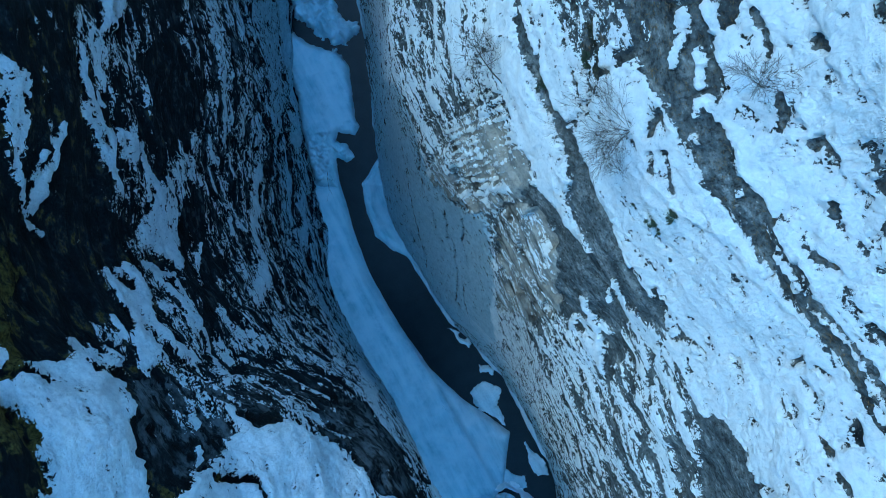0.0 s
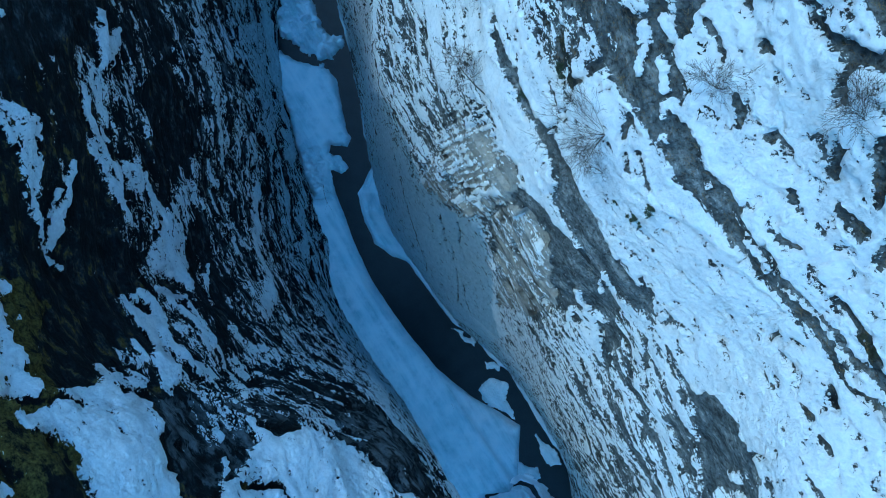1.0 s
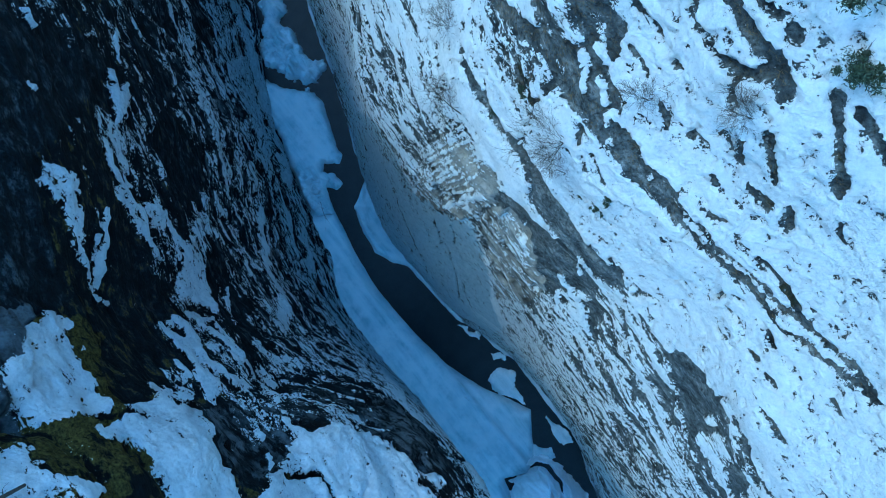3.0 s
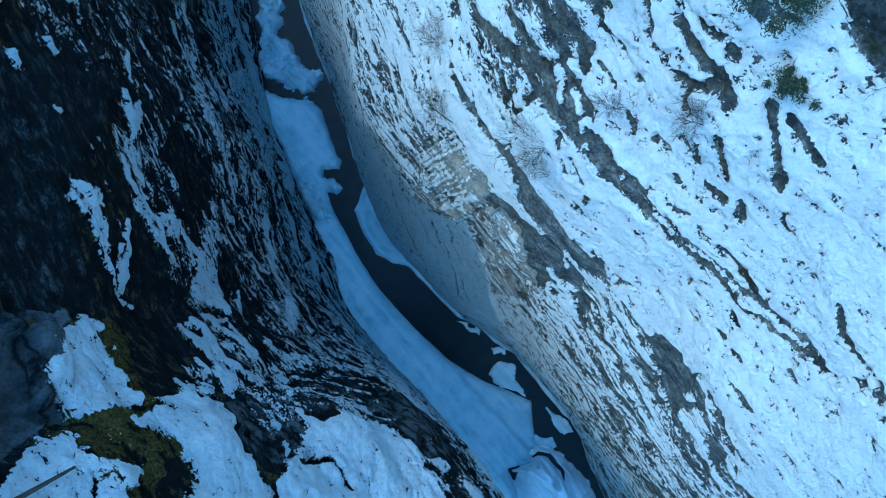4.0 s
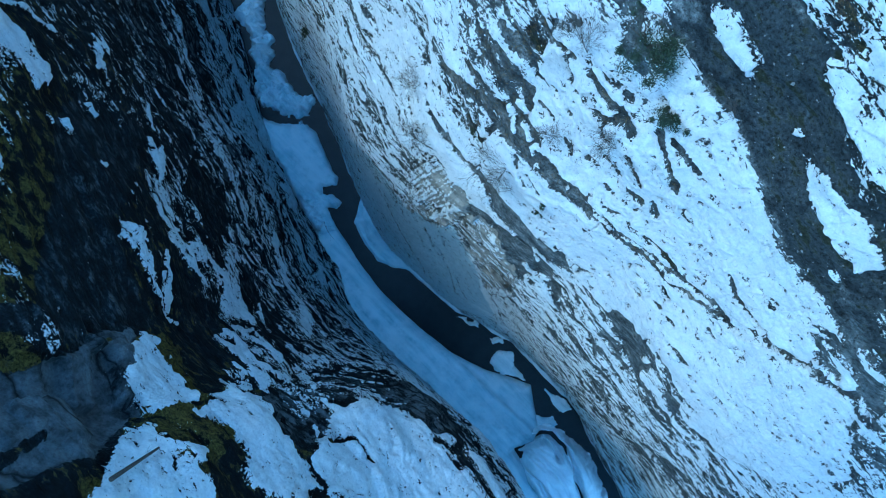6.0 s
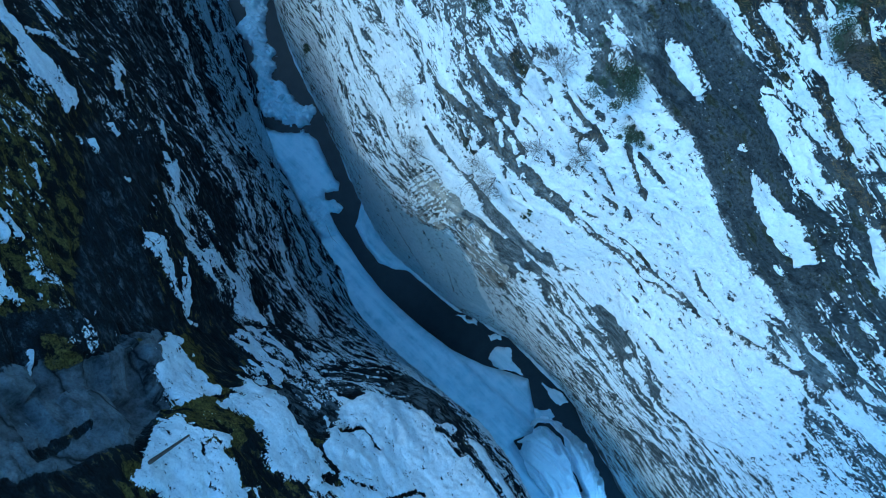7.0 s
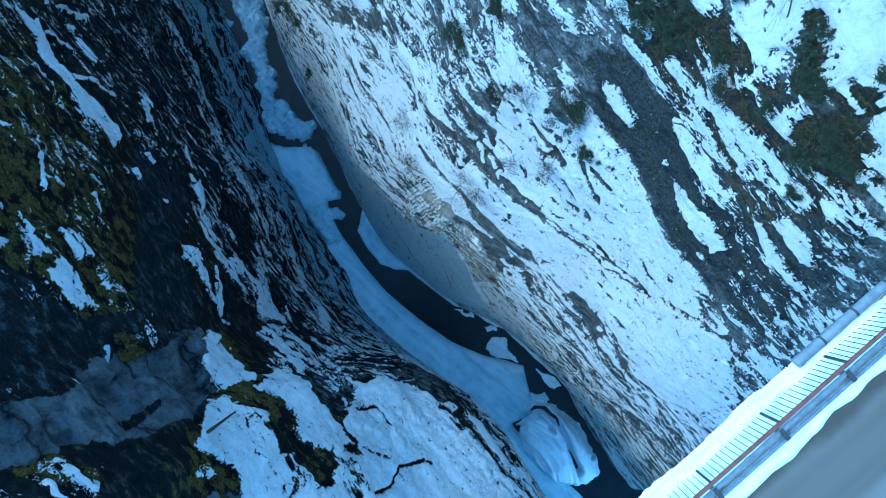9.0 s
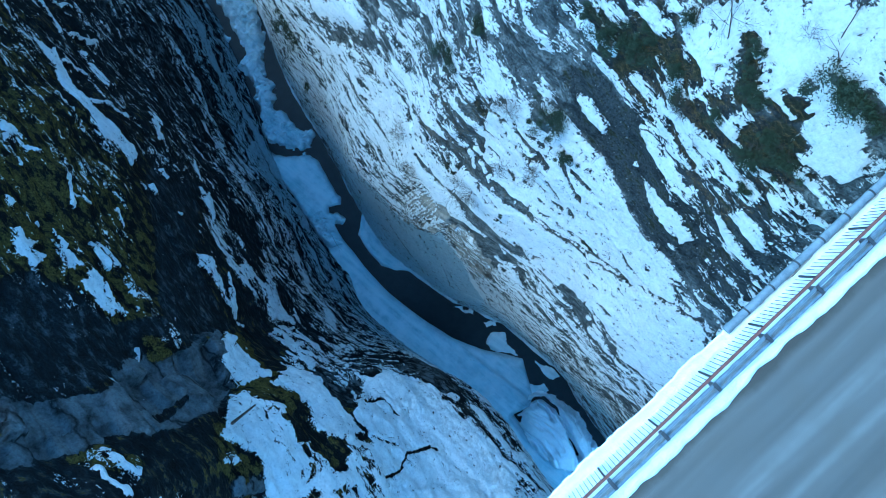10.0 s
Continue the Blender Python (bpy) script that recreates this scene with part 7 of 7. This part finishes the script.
    a, b = X + 0.5 * (fbm(X / 1.2, Y / 1.2, 3, 98) - 0.5), Y + 0.5 * (fbm(X / 1.2, Y / 1.2, 3, 99) - 0.5)
    moat = stroke(a, b, [(26.9, -7.3), (27.0, -5.4), (27.6, -2.8), (28.8, -1.7), (31.2, -1.5), (33.7, -2.1), (35.8, -2.9), (39, -4)], 0.55)
    inner = stroke(a, b, [(27.6, -6.6), (27.8, -4.5), (28.5, -2.9), (30.0, -2.4), (31.5, -2.9)], 0.4)
    foot = stroke(a, b, [(26.9, -7.3), (29.4, -7.5), (32.2, -7.0), (35.5, -7.2)], 0.4)
    return 3.4 * np.sqrt(np.clip(1 - r * r, 0, 1)) - 3.0 * np.clip(0.47 - groove, 0, 0.2) - 3.4 * moat - 2.4 * inner - 1.6 * foot


floe("frozen_boulder", dome, 0.6, "big rounded boulder glazed with grooved ice and snow", SNOW, 0.13, 0.7, 0.25, 61, domed)

# ---------------------------------------------------------------- bridge


def part(name, bm, mat, parent=None, label=""):
    """Links a bmesh as one mesh object."""
    me = bpy.data.meshes.new(name)
    bm.to_mesh(me)
    bm.free()
    me.materials.append(mat)
    ob = new(name, me)
    if parent is not None:
        ob.parent = parent
    return tagged(ob, label)


def box(bm, lo, hi, bevel=0.0):
    """A box with bevelled edges, between two corners."""
    size = [h - l for l, h in zip(lo, hi)]
    mid = [(h + l) / 2 for l, h in zip(lo, hi)]
    made = bmesh.ops.create_cube(bm, size=1.0, matrix=Matrix.Translation(mid) @ Matrix.Diagonal((*size, 1)))
    if bevel:
        edges = {e for v in made["verts"] for e in v.link_edges}
        bmesh.ops.bevel(bm, geom=list(edges), offset=bevel, segments=2, affect="EDGES")
    return bm


def tube(bm, a, b, radius, sides=10, end=None):
    a, b = Vector(a), Vector(b)
    d = b - a
    turn = d.to_track_quat("Z", "Y").to_matrix().to_4x4()
    bmesh.ops.create_cone(bm, cap_ends=True, segments=sides, radius1=radius, radius2=radius if end is None else end, depth=d.length,
                          matrix=Matrix.Translation((a + b) / 2) @ turn)
    return bm


DECK = 88.1
# the bridge's own frame: x across the gorge towards the dark wall, y back over the road, z up from the deck
BRIDGE = Matrix(((-AC[0], AL[0], 0, 7.72 * AL[0]), (-AC[1], AL[1], 0, 7.72 * AL[1]), (0, 0, 1, DECK), (0, 0, 0, 1)))
X0, X1, WIDE = -27.0, 27.0, 9.2


def at_bridge(ob, x, y=0.0, z=0.0):
    ob.matrix_world = BRIDGE @ Matrix.Translation((x, y, z))
    return ob


bridge = at_bridge(new("bridge"), 0)
tagged(bridge, "concrete road bridge across the deep gorge", "bridge")
part("deck", box(bmesh.new(), (X0, 0.2, -0.32), (X1, WIDE - 0.2, -0.06), 0.03), CONCRETE, bridge)
part("road_surface", box(bmesh.new(), (X0, 1.21, -0.056), (X1, WIDE - 1.21, 0.0)), ASPHALT, bridge, "worn grey asphalt with pale wheel tracks")
for y in (0.2, WIDE - 1.2):
    part("kerb", box(bmesh.new(), (X0, y, -0.055), (X1, y + 1.0, 0.10), 0.03), CONCRETE, bridge)
for y in (2.0, 3.7, 5.4, 7.1):
    part("girder", box(bmesh.new(), (X0, y - 0.2, -2.2), (X1, y + 0.2, -0.325), 0.02), CONCRETE, bridge)

# railing: bays of two metres between posts, with upright bars
BAY, BARS, RAIL = 2.1, 14, 1.12


def railing_bay():
    bay = new("bridge_railing")
    tagged(bay, "rusty red steel railing bay with thin upright bars", "railing", "railing bays along the bridge")
    part("top_rail", box(bmesh.new(), (0.0, -0.045, RAIL - 0.05), (BAY, 0.045, RAIL), 0.008), RUST, bay)
    part("bottom_rail", box(bmesh.new(), (0.0, -0.015, 0.01), (BAY, 0.015, 0.035), 0.004), DARK_STEEL, bay)
    post = part("post", box(bmesh.new(), (-0.03, -0.03, 0.0), (0.03, 0.03, RAIL - 0.052), 0.008), DARK_STEEL, bay)
    part("base_plate", box(bmesh.new(), (-0.11, -0.1, 0.0), (0.11, 0.1, 0.02), 0.004), DARK_STEEL, post)
    bar = None
    for k in range(1, BARS):
        x = BAY * k / BARS
        if bar is None:
            bar = part("bar", tube(bmesh.new(), (0, 0, 0.036), (0, 0, RAIL - 0.051), 0.010, 6), DARK_STEEL, bay)
            bar.location.x = x
        else:
            ob = new("bar", bar.data)
            ob.parent = bay
            ob.location.x = x
    return bay


LINE = 0.36
first = railing_bay()
start = -4.3 - 10 * BAY
at_bridge(first, start, LINE, 0.10)
for k in range(1, 23):
    copy_thing(first, BRIDGE @ Matrix.Translation((start + k * BAY, LINE, 0.10)))
for k in range(0, 23):
    copy_thing(first, BRIDGE @ Matrix.Translation((start + k * BAY, WIDE - LINE, 0.10)))


def guard_rail(y, facing):
    """A long box-beam crash rail on short posts."""
    rail = at_bridge(new("guard_rail"), 0, y, 0.0)
    tagged(rail, "galvanised blue-grey steel crash barrier beside the road", "guard rail")
    bm = bmesh.new()
    rings = []
    shape = [(0.0, 0.42), (0.07, 0.44), (0.07, 0.50), (0.02, 0.54), (0.02, 0.60), (0.07, 0.64), (0.07, 0.70), (0.0, 0.72)]
    for x in (X0, X1):
        rings.append([bm.verts.new((x, facing * a, z)) for a, z in shape] + [bm.verts.new((x, facing * (a - 0.012), z)) for a, z in reversed(shape)])
    for i in range(len(rings[0])):
        j = (i + 1) % len(rings[0])
        bm.faces.new((rings[0][i], rings[1][i], rings[1][j], rings[0][j]))
    part("beam", bm, STEEL, rail)
    part("back_beam", box(bmesh.new(), (X0, -facing * 0.2 - 0.05, 0.66), (X1, -facing * 0.2 + 0.05, 0.72), 0.01), STEEL, rail)
    post = bracket = None
    for k in range(23):
        x = start + k * BAY
        if post is None:
            post = part("post", box(bmesh.new(), (-0.06, -0.06, 0.0), (0.06, 0.05, 0.66), 0.01), DARK_STEEL, rail)
            post.location = (x, -facing * 0.12, 0)
            bracket = part("bracket", box(bmesh.new(), (-0.06, -0.16, 0.725), (0.06, 0.16, 0.76), 0.01), DARK_STEEL, rail)
            bracket.location = (x, -facing * 0.1, 0)
        else:
            for src, nm in ((post, "post"), (bracket, "bracket")):
                ob = new(nm, src.data)
                ob.parent = rail
                ob.location = (x, -facing * (0.12 if src is post else 0.1), 0)
    return rail


guard_rail(0.98, 1)
guard_rail(WIDE - 0.98, -1)

# service pipe slung outside the railing, ending in a joint
pipe = at_bridge(new("service_pipe"), 0, 0.03, 0.22)
tagged(pipe, "grey insulated service pipe strapped outside the railing", "pipe")
part("tube", tube(bmesh.new(), (X0, 0, 0), (-5.9, 0, 0), 0.13, 20), PIPE_PAINT, pipe)
part("end_cap", tube(bmesh.new(), (-5.899, 0, 0), (-5.75, 0, 0), 0.15, 20, 0.14), PIPE_PAINT, pipe)
for k in range(14):
    x = -6.6 - k * 1.05
    part("strap", tube(bmesh.new(), (x - 0.03, 0, 0), (x + 0.03, 0, 0), 0.14, 20), DARK_STEEL, pipe)
for k in range(6):
    x = -6.3 - k * 3.1
    part("hanger", box(bmesh.new(), (x - 0.06, 0.0, -0.19), (x + 0.06, 0.5, -0.135), 0.01), RUST, pipe)


def snow_ridge(y0, y1, height, seed, label, floor, recede=None):
    """Ploughed or drifted snow lying in a long ridge, with a lumpy, ragged edge."""
    X, Y = np.meshgrid(np.arange(X0, X1, 0.05), np.arange(y0 - 0.4, y1 + 0.4, 0.03), indexing="ij")
    wob = 0.22 * (fbm(X / 0.7, Y / 3, 4, seed) - 0.5) + 0.25 * (fbm(X / 3.0, Y / 9, 2, seed + 7) - 0.5)
    wob2 = 0.16 * (fbm(X / 0.6, Y / 3, 4, seed + 3) - 0.5) + 0.2 * (fbm(X / 2.6, Y / 9, 2, seed + 9) - 0.5)
    d = np.minimum(Y - y0 + wob2, y1 - Y + wob)
    if recede:
        d = np.minimum(d, Y - y0 - recede[1] * np.clip((recede[0] - X) * 2, 0, 1) + wob2 + 0.12 * (fbm(X / 1.1, Y / 9, 3, seed + 5) - 0.35))
    H = floor - 0.06 + (height + 0.06) * np.clip(1 - np.exp(-np.maximum(d, -0.05) / 0.07), -0.3, 1) + np.clip(d * 4, 0, 1) * height * 1.0 * (fbm(X / 0.8, Y / 0.5, 4, seed + 1) - 0.5)
    keep = np.maximum.reduce([d[:-1, :-1], d[1:, :-1], d[:-1, 1:], d[1:, 1:]]) > -0.05
    G = np.stack([X, Y, H], -1)
    ob = grid_mesh("snow_ridge", G, {}, SNOW, keep)
    ob.matrix_world = BRIDGE
    return tagged(ob, label, "snow")


snow_ridge(0.10, 1.05, 0.18, 301, "soft snow drift round the bars of the bridge railing", 0.10, recede=(-5.6, 0.14))
snow_ridge(1.30, 1.75, 0.2, 311, "ploughed snow ridge between crash barrier and road", 0.0)
snow_ridge(WIDE - 1.7, WIDE - 0.1, 0.2, 321, "ploughed snow ridge along the far kerb", 0.05)

# ---------------------------------------------------------------- plants and loose things
LEAF = plain("dark_evergreen_leaf", (0.008, 0.016, 0.008), (0.026, 0.042, 0.018), 6.0, 0.7, 0.0, 0.01)
TWIG = plain("bare_twig_bark", (0.018, 0.014, 0.011), (0.07, 0.055, 0.045), 8.0, 0.85, 0.0, 0.004)
DRY = plain("dry_brown_grass", (0.05, 0.035, 0.012), (0.17, 0.115, 0.045), 7.0, 0.9, 0.0, 0.01)
STONE = plain("grey_loose_stone", (0.06, 0.062, 0.065), (0.20, 0.20, 0.20), 5.0, 0.85, 0.0, 0.02)


def ground_at(P, us, zs, u, z):
    """The point of a wall at a place along the gorge and a height, and the way out of it."""
    i = int(np.clip(np.searchsorted(us, u), 1, len(us) - 2))
    j = int(np.clip(np.searchsorted(zs, z), 1, len(zs) - 2))
    n = np.cross(P[i + 1, j] - P[i - 1, j], P[i, j + 1] - P[i, j - 1])
    n = Vector(n).normalized()
    if n.z < 0:
        n = -n
    return Vector(P[i, j]), n


def blades(name, mat, count, radius, rng, lo=0.05, hi=0.12, flat=0.7, parent=None):
    """A crown of many small pointed leaves gathered in clumps, with gaps and an uneven outline."""
    clumps = [(rng.normal(0, 0.42, 3) * (1, 1, flat), rng.uniform(0.10, 0.30)) for _ in range(26)]
    verts, faces = [], []
    for _ in range(count):
        c, s = clumps[rng.randint(len(clumps))]
        p = (c + rng.normal(0, s * 0.55, 3)) * radius
        p[2] = abs(p[2]) * 0.9 + 0.1 * radius
        a, b = rng.normal(0, 1, 3), rng.normal(0, 1, 3)
        a /= np.linalg.norm(a)
        b -= a * (a @ b)
        b /= np.linalg.norm(b) + 1e-9
        size = rng.uniform(lo, hi)
        k = len(verts)
        verts += [p - a * size, p + b * size * 0.3, p + a * size, p - b * size * 0.3]
        faces.append((k, k + 1, k + 2, k + 3))
    me = bpy.data.meshes.new(name)
    me.from_pydata([tuple(v) for v in verts], [], faces)
    me.materials.append(mat)
    ob = new(name, me)
    ob.parent = parent
    return ob


def limb(body, a, b, r0, r1, sides=5):
    """Adds a tapered length of wood to a body of vertices and faces."""
    verts, faces = body
    a, b = Vector(a), Vector(b)
    d = (b - a).normalized()
    x = d.orthogonal().normalized()
    y = d.cross(x)
    k = len(verts)
    for p, r in ((a, r0), (b, r1)):
        for s in range(sides):
            w = 2 * math.pi * s / sides
            verts.append(tuple(p + (x * math.cos(w) + y * math.sin(w)) * r))
    for s in range(sides):
        n = (s + 1) % sides
        faces.append((k + s, k + n, k + sides + n, k + sides + s))


def wood(name, body, parent):
    me = bpy.data.meshes.new(name)
    me.from_pydata(body[0], [], body[1])
    me.materials.append(TWIG)
    ob = new(name, me)
    ob.parent = parent
    return ob


def twigs(body, base, way, length, thick, depth, rng, spread_by):
    """Tapering limbs that fork again and again."""
    p, d = Vector(base), Vector(way).normalized()
    for k in range(3):
        d = (d + Vector(rng.normal(0, 0.16, 3))).normalized()
        q = p + d * length / 3
        t0, t1 = thick * (1 - 0.22 * k), thick * (1 - 0.22 * (k + 1))
        limb(body, p, q, max(t0, 0.003), max(t1, 0.002), 3 if depth < 2 else 5)
        p = q
        if depth > 0:
            for _ in range(2 if k else 1):
                twigs(body, p, d + Vector(rng.normal(0, spread_by, 3)), length * rng.uniform(0.45, 0.7), t1 * 0.6, depth - 1, rng, spread_by)


def evergreen(u, z, size, seed):
    p, n = ground_at(P_RIGHT, right_u, right_z, u, z)
    rng = np.random.RandomState(seed)
    bush = new("evergreen_shrub")
    bush.location = p - n * 0.05
    bush.rotation_euler = (0, 0, rng.uniform(0, 6.28))
    tagged(bush, "small dark green evergreen shrub on the snow" if size < 1 else "broad dark green evergreen shrub growing from the snowy slope", "shrub", "evergreen shrubs on the slope")
    body = ([], [])
    for _ in range(5):
        twigs(body, (0, 0, -0.1), Vector((rng.normal(0, 0.6), rng.normal(0, 0.6), 1)), size * 0.5, 0.02 + 0.012 * size, 1, rng, 0.5)
    wood("stem", body, bush)
    blades("crown", LEAF, int(900 + 2600 * size), size * 0.6, rng, 0.022 + 0.006 * size, 0.05 + 0.012 * size, 0.6, bush)


for k, row in enumerate([(-26, 40.8, 3.2), (-8.8, 64.0, 2.3), (-8.3, 67.7, 1.6), (-2.0, 75.2, 2.2), (-0.4, 75.8, 2.1), (-0.6, 76.9, 1.2), (-1.4, 68.5, 2.5), (1.1, 67.2, 1.2), (5.9, 82.7, 3.2),
                         (7.7, 83.1, 1.4), (0.2, 79.2, 1.0), (2.4, 76.8, 1.0), (6.4, 78.4, 1.8), (7.4, 79.5, 1.7), (7.7, 76.9, 0.9), (-3.4, 75.2, 1.1), (-25.2, 26.8, 1.6),
                         (4.1, 78.6, 0.8), (1.6, 77.4, 1.3), (4.2, 80.3, 1.3), (6.2, 79.6, 1.2), (3.5, 80.6, 1.0), (1.3, 56.2, 0.45), (1.2, 57.4, 0.45), (0.7, 55.7, 0.4), (-4.2, 56.2, 0.5), (-4.5, 53.2, 0.5), (3.0, 81.1, 0.8)]):
    evergreen(*row, 400 + k)


def bare_bush(u, z, size, seed, lean, label, depth=3, stems=7):
    p, n = ground_at(P_RIGHT, right_u, right_z, u, z)
    rng = np.random.RandomState(seed)
    bush = new("bare_bush")
    bush.location = p - n * 0.05
    tagged(bush, label, "bush", "leafless bushes on the slope")
    body = ([], [])
    for _ in range(stems):
        twigs(body, (0, 0, 0), Vector(lean) + Vector(rng.normal(0, 0.38, 3)), size * rng.uniform(0.6, 0.95), 0.005 + 0.003 * size, depth, rng, 0.33)
    wood("crown", body, bush)


def bare_tree(u, z, size, seed, lean, label):
    p, n = ground_at(P_RIGHT, right_u, right_z, u, z)
    rng = np.random.RandomState(seed)
    tree = new("bare_tree")
    tree.location = p - n * 0.1
    tagged(tree, label, "tree", "leafless young trees on the slope")
    stem, limbs = ([], []), ([], [])
    d = Vector(lean).normalized()
    q = Vector((0, 0, 0))
    for k in range(6):
        d = (d + Vector(rng.normal(0, 0.08, 3))).normalized()
        r = q + d * size / 6
        limb(stem, q, r, 0.035 * (1 - k * 0.13), 0.035 * (1 - (k + 1) * 0.13), 7)
        q = r
        if k > 0:
            for _ in range(2):
                twigs(limbs, q, d * 0.6 + Vector(rng.normal(0, 0.55, 3)), size * rng.uniform(0.25, 0.4), 0.012, 2, rng, 0.4)
    wood("trunk", stem, tree)
    wood("crown", limbs, tree)


FAN = "dense leafless bush fanning out over clean snow"
THIN = "thin leafless bush standing in the snow"
bare_bush(-1.5, 57.5, 1.5, 501, (-0.9, -0.1, 0.7), FAN, 3, 11)
bare_bush(-1.1, 60.8, 1.1, 502, (-0.5, 0.3, 0.9), THIN)
bare_bush(-0.5, 56.2, 0.9, 503, (-0.6, 0, 0.9), THIN, 2)
bare_bush(3.0, 76.2, 1.2, 504, (-0.3, 0.2, 1.0), THIN)
bare_bush(3.8, 82.8, 0.8, 505, (-0.2, 0.3, 1.0), THIN, 2)
bare_bush(-2.8, 66.2, 1.2, 506, (-0.2, 0.5, 1.0), THIN)
bare_bush(1.0, 64.5, 1.2, 508, (-0.6, 0.1, 0.8), THIN)
bare_bush(2.5, 69, 0.7, 509, (-0.5, 0.2, 0.9), THIN, 2)
bare_bush(-8.8, 52.5, 1.1, 510, (-0.4, 0.2, 1.0), THIN, 3, 9)
bare_bush(-6.8, 50.5, 1.0, 511, (-0.5, 0.2, 1.0), THIN, 3, 8)
YOUNG = "slender leafless young tree leaning out over the snow"
bare_tree(-5.2, 51, 2.4, 521, (-0.9, 0.6, 0.7), YOUNG)
bare_tree(2.0, 80, 3.2, 522, (0.2, 0.7, 1.2), YOUNG)
bare_tree(0.5, 79.2, 3.0, 523, (0.1, 0.8, 1.2), YOUNG)
bare_tree(4.8, 83, 3.4, 524, (0.3, 0.6, 1.2), YOUNG)
bare_tree(1.4, 81.5, 3.0, 525, (0.0, 0.6, 1.4), YOUNG)
bare_tree(6.5, 85.5, 3.0, 526, (0.2, 0.4, 1.4), YOUNG)

a0, n0 = ground_at(P_LEFT, left_u, left_z, -0.9, 64.2)
b0, n0 = ground_at(P_LEFT, left_u, left_z, -0.85, 60.9)
log = new("fallen_log")
tagged(log, "dark fallen tree trunk lying across the snow patch", "log")
bm = bmesh.new()
axis = (b0 - a0)
for k in range(8):
    tube(bm, a0 + axis * k / 8 + n0 * 0.28, a0 + axis * (k + 1.02) / 8 + n0 * 0.28, 0.11 - 0.007 * k, 9, 0.105 - 0.007 * k)
part("trunk", bm, TWIG, log)
rng = np.random.RandomState(9)
for k in (2, 4, 6):
    body = ([], [])
    twigs(body, a0 + axis * k / 8 + n0 * 0.28, n0 + Vector(rng.normal(0, 0.5, 3)), 0.5, 0.02, 1, rng, 0.4)
    wood("branch_stub", body, log)


def scatter(name, P, us, zs, snow_at, spots, count, mat, label, category, lo, hi, seed, grassy=False):
    """Very many small stones or grass blades strewn over bare bands of a wall, as one body."""
    rng = np.random.RandomState(seed)
    verts, faces = [], []
    made = 0
    while made < count:
        u0, u1, z0, z1 = spots[rng.randint(len(spots))]
        u, z = rng.uniform(u0, u1), rng.uniform(z0, z1)
        i, j = int(np.searchsorted(us, u)), int(np.searchsorted(zs, z))
        if snow_at[i, j] > -0.12:
            made += 0.1
            continue
        made += 1
        p = P[i, j]
        k = len(verts)
        if grassy:
            for _ in range(5):
                d = rng.normal(0, 1, 3) + np.array((-0.7, -0.2, 0.4))
                d /= np.linalg.norm(d)
                s = rng.normal(0, 0.02, 3)
                k = len(verts)
                verts += [p + s, p + s + np.array((0.012, 0.006, 0)), p + s + d * rng.uniform(lo, hi)]
                faces.append((k, k + 1, k + 2))
        else:
            size = lo + (hi - lo) * rng.uniform(0, 1) ** 2.5
            six = np.array([(1, 0, 0), (-1, 0, 0), (0, 1, 0), (0, -1, 0), (0, 0, 1), (0, 0, -1)]) * rng.uniform(0.6, 1.2, (6, 1)) + rng.normal(0, 0.2, (6, 3))
            verts += list(p + six * size)
            faces += [(k + a, k + b, k + c) for a, b, c in ((0, 2, 4), (2, 1, 4), (1, 3, 4), (3, 0, 4), (2, 0, 5), (1, 2, 5), (3, 1, 5), (0, 3, 5))]
    me = bpy.data.meshes.new(name)
    me.from_pydata([tuple(v) for v in verts], [], faces)
    me.materials.append(mat)
    return tagged(new(name, me), label, category, kind="stuff")


SNOW_RIGHT = at["snow"]
scatter("loose_stones", P_RIGHT, right_u, right_z, SNOW_RIGHT, [(-9, 12, 55, 66), (-3, 14, 68, 80), (-4, 8, 48, 56)], 1100, STONE,
        "small grey stones strewn over the bare rock bands", "stones", 0.015, 0.07, 71)
scatter("dry_grass", P_RIGHT, right_u, right_z, SNOW_RIGHT, [(-9, 12, 56, 66), (-2, 9, 74, 82)], 5000, DRY,
        "tufts of dry brown grass on the ledges", "grass", 0.08, 0.28, 72, True)


def driftwood(u, w, z, turn, length, seed):
    """A thin dark stick lying on the ice."""
    rng = np.random.RandomState(seed)
    stick = new("driftwood")
    stick.location = place(u, w, z)
    stick.rotation_euler = (0, 0, turn)
    tagged(stick, "thin dark driftwood stick lying on the river ice", "driftwood", "sticks on the ice")
    body = ([], [])
    twigs(body, (0, 0, 0), (1, 0.1, 0.02), length, 0.035, 1, rng, 0.25)
    wood("branch", body, stick)


for k, row in enumerate([(12.5, -6.6, 0.95, -0.9, 1.6), (13.6, -6.2, 0.95, -0.7, 1.2), (14.6, -6.3, 0.95, -1.1, 1.4), (10.6, -9.6, 1.1, -1.0, 2.0), (-17.5, -10.0, 1.1, -1.15, 4.0), (-13.0, -8.6, 1.1, -1.2, 2.2)]):
    driftwood(*row, 600 + k)
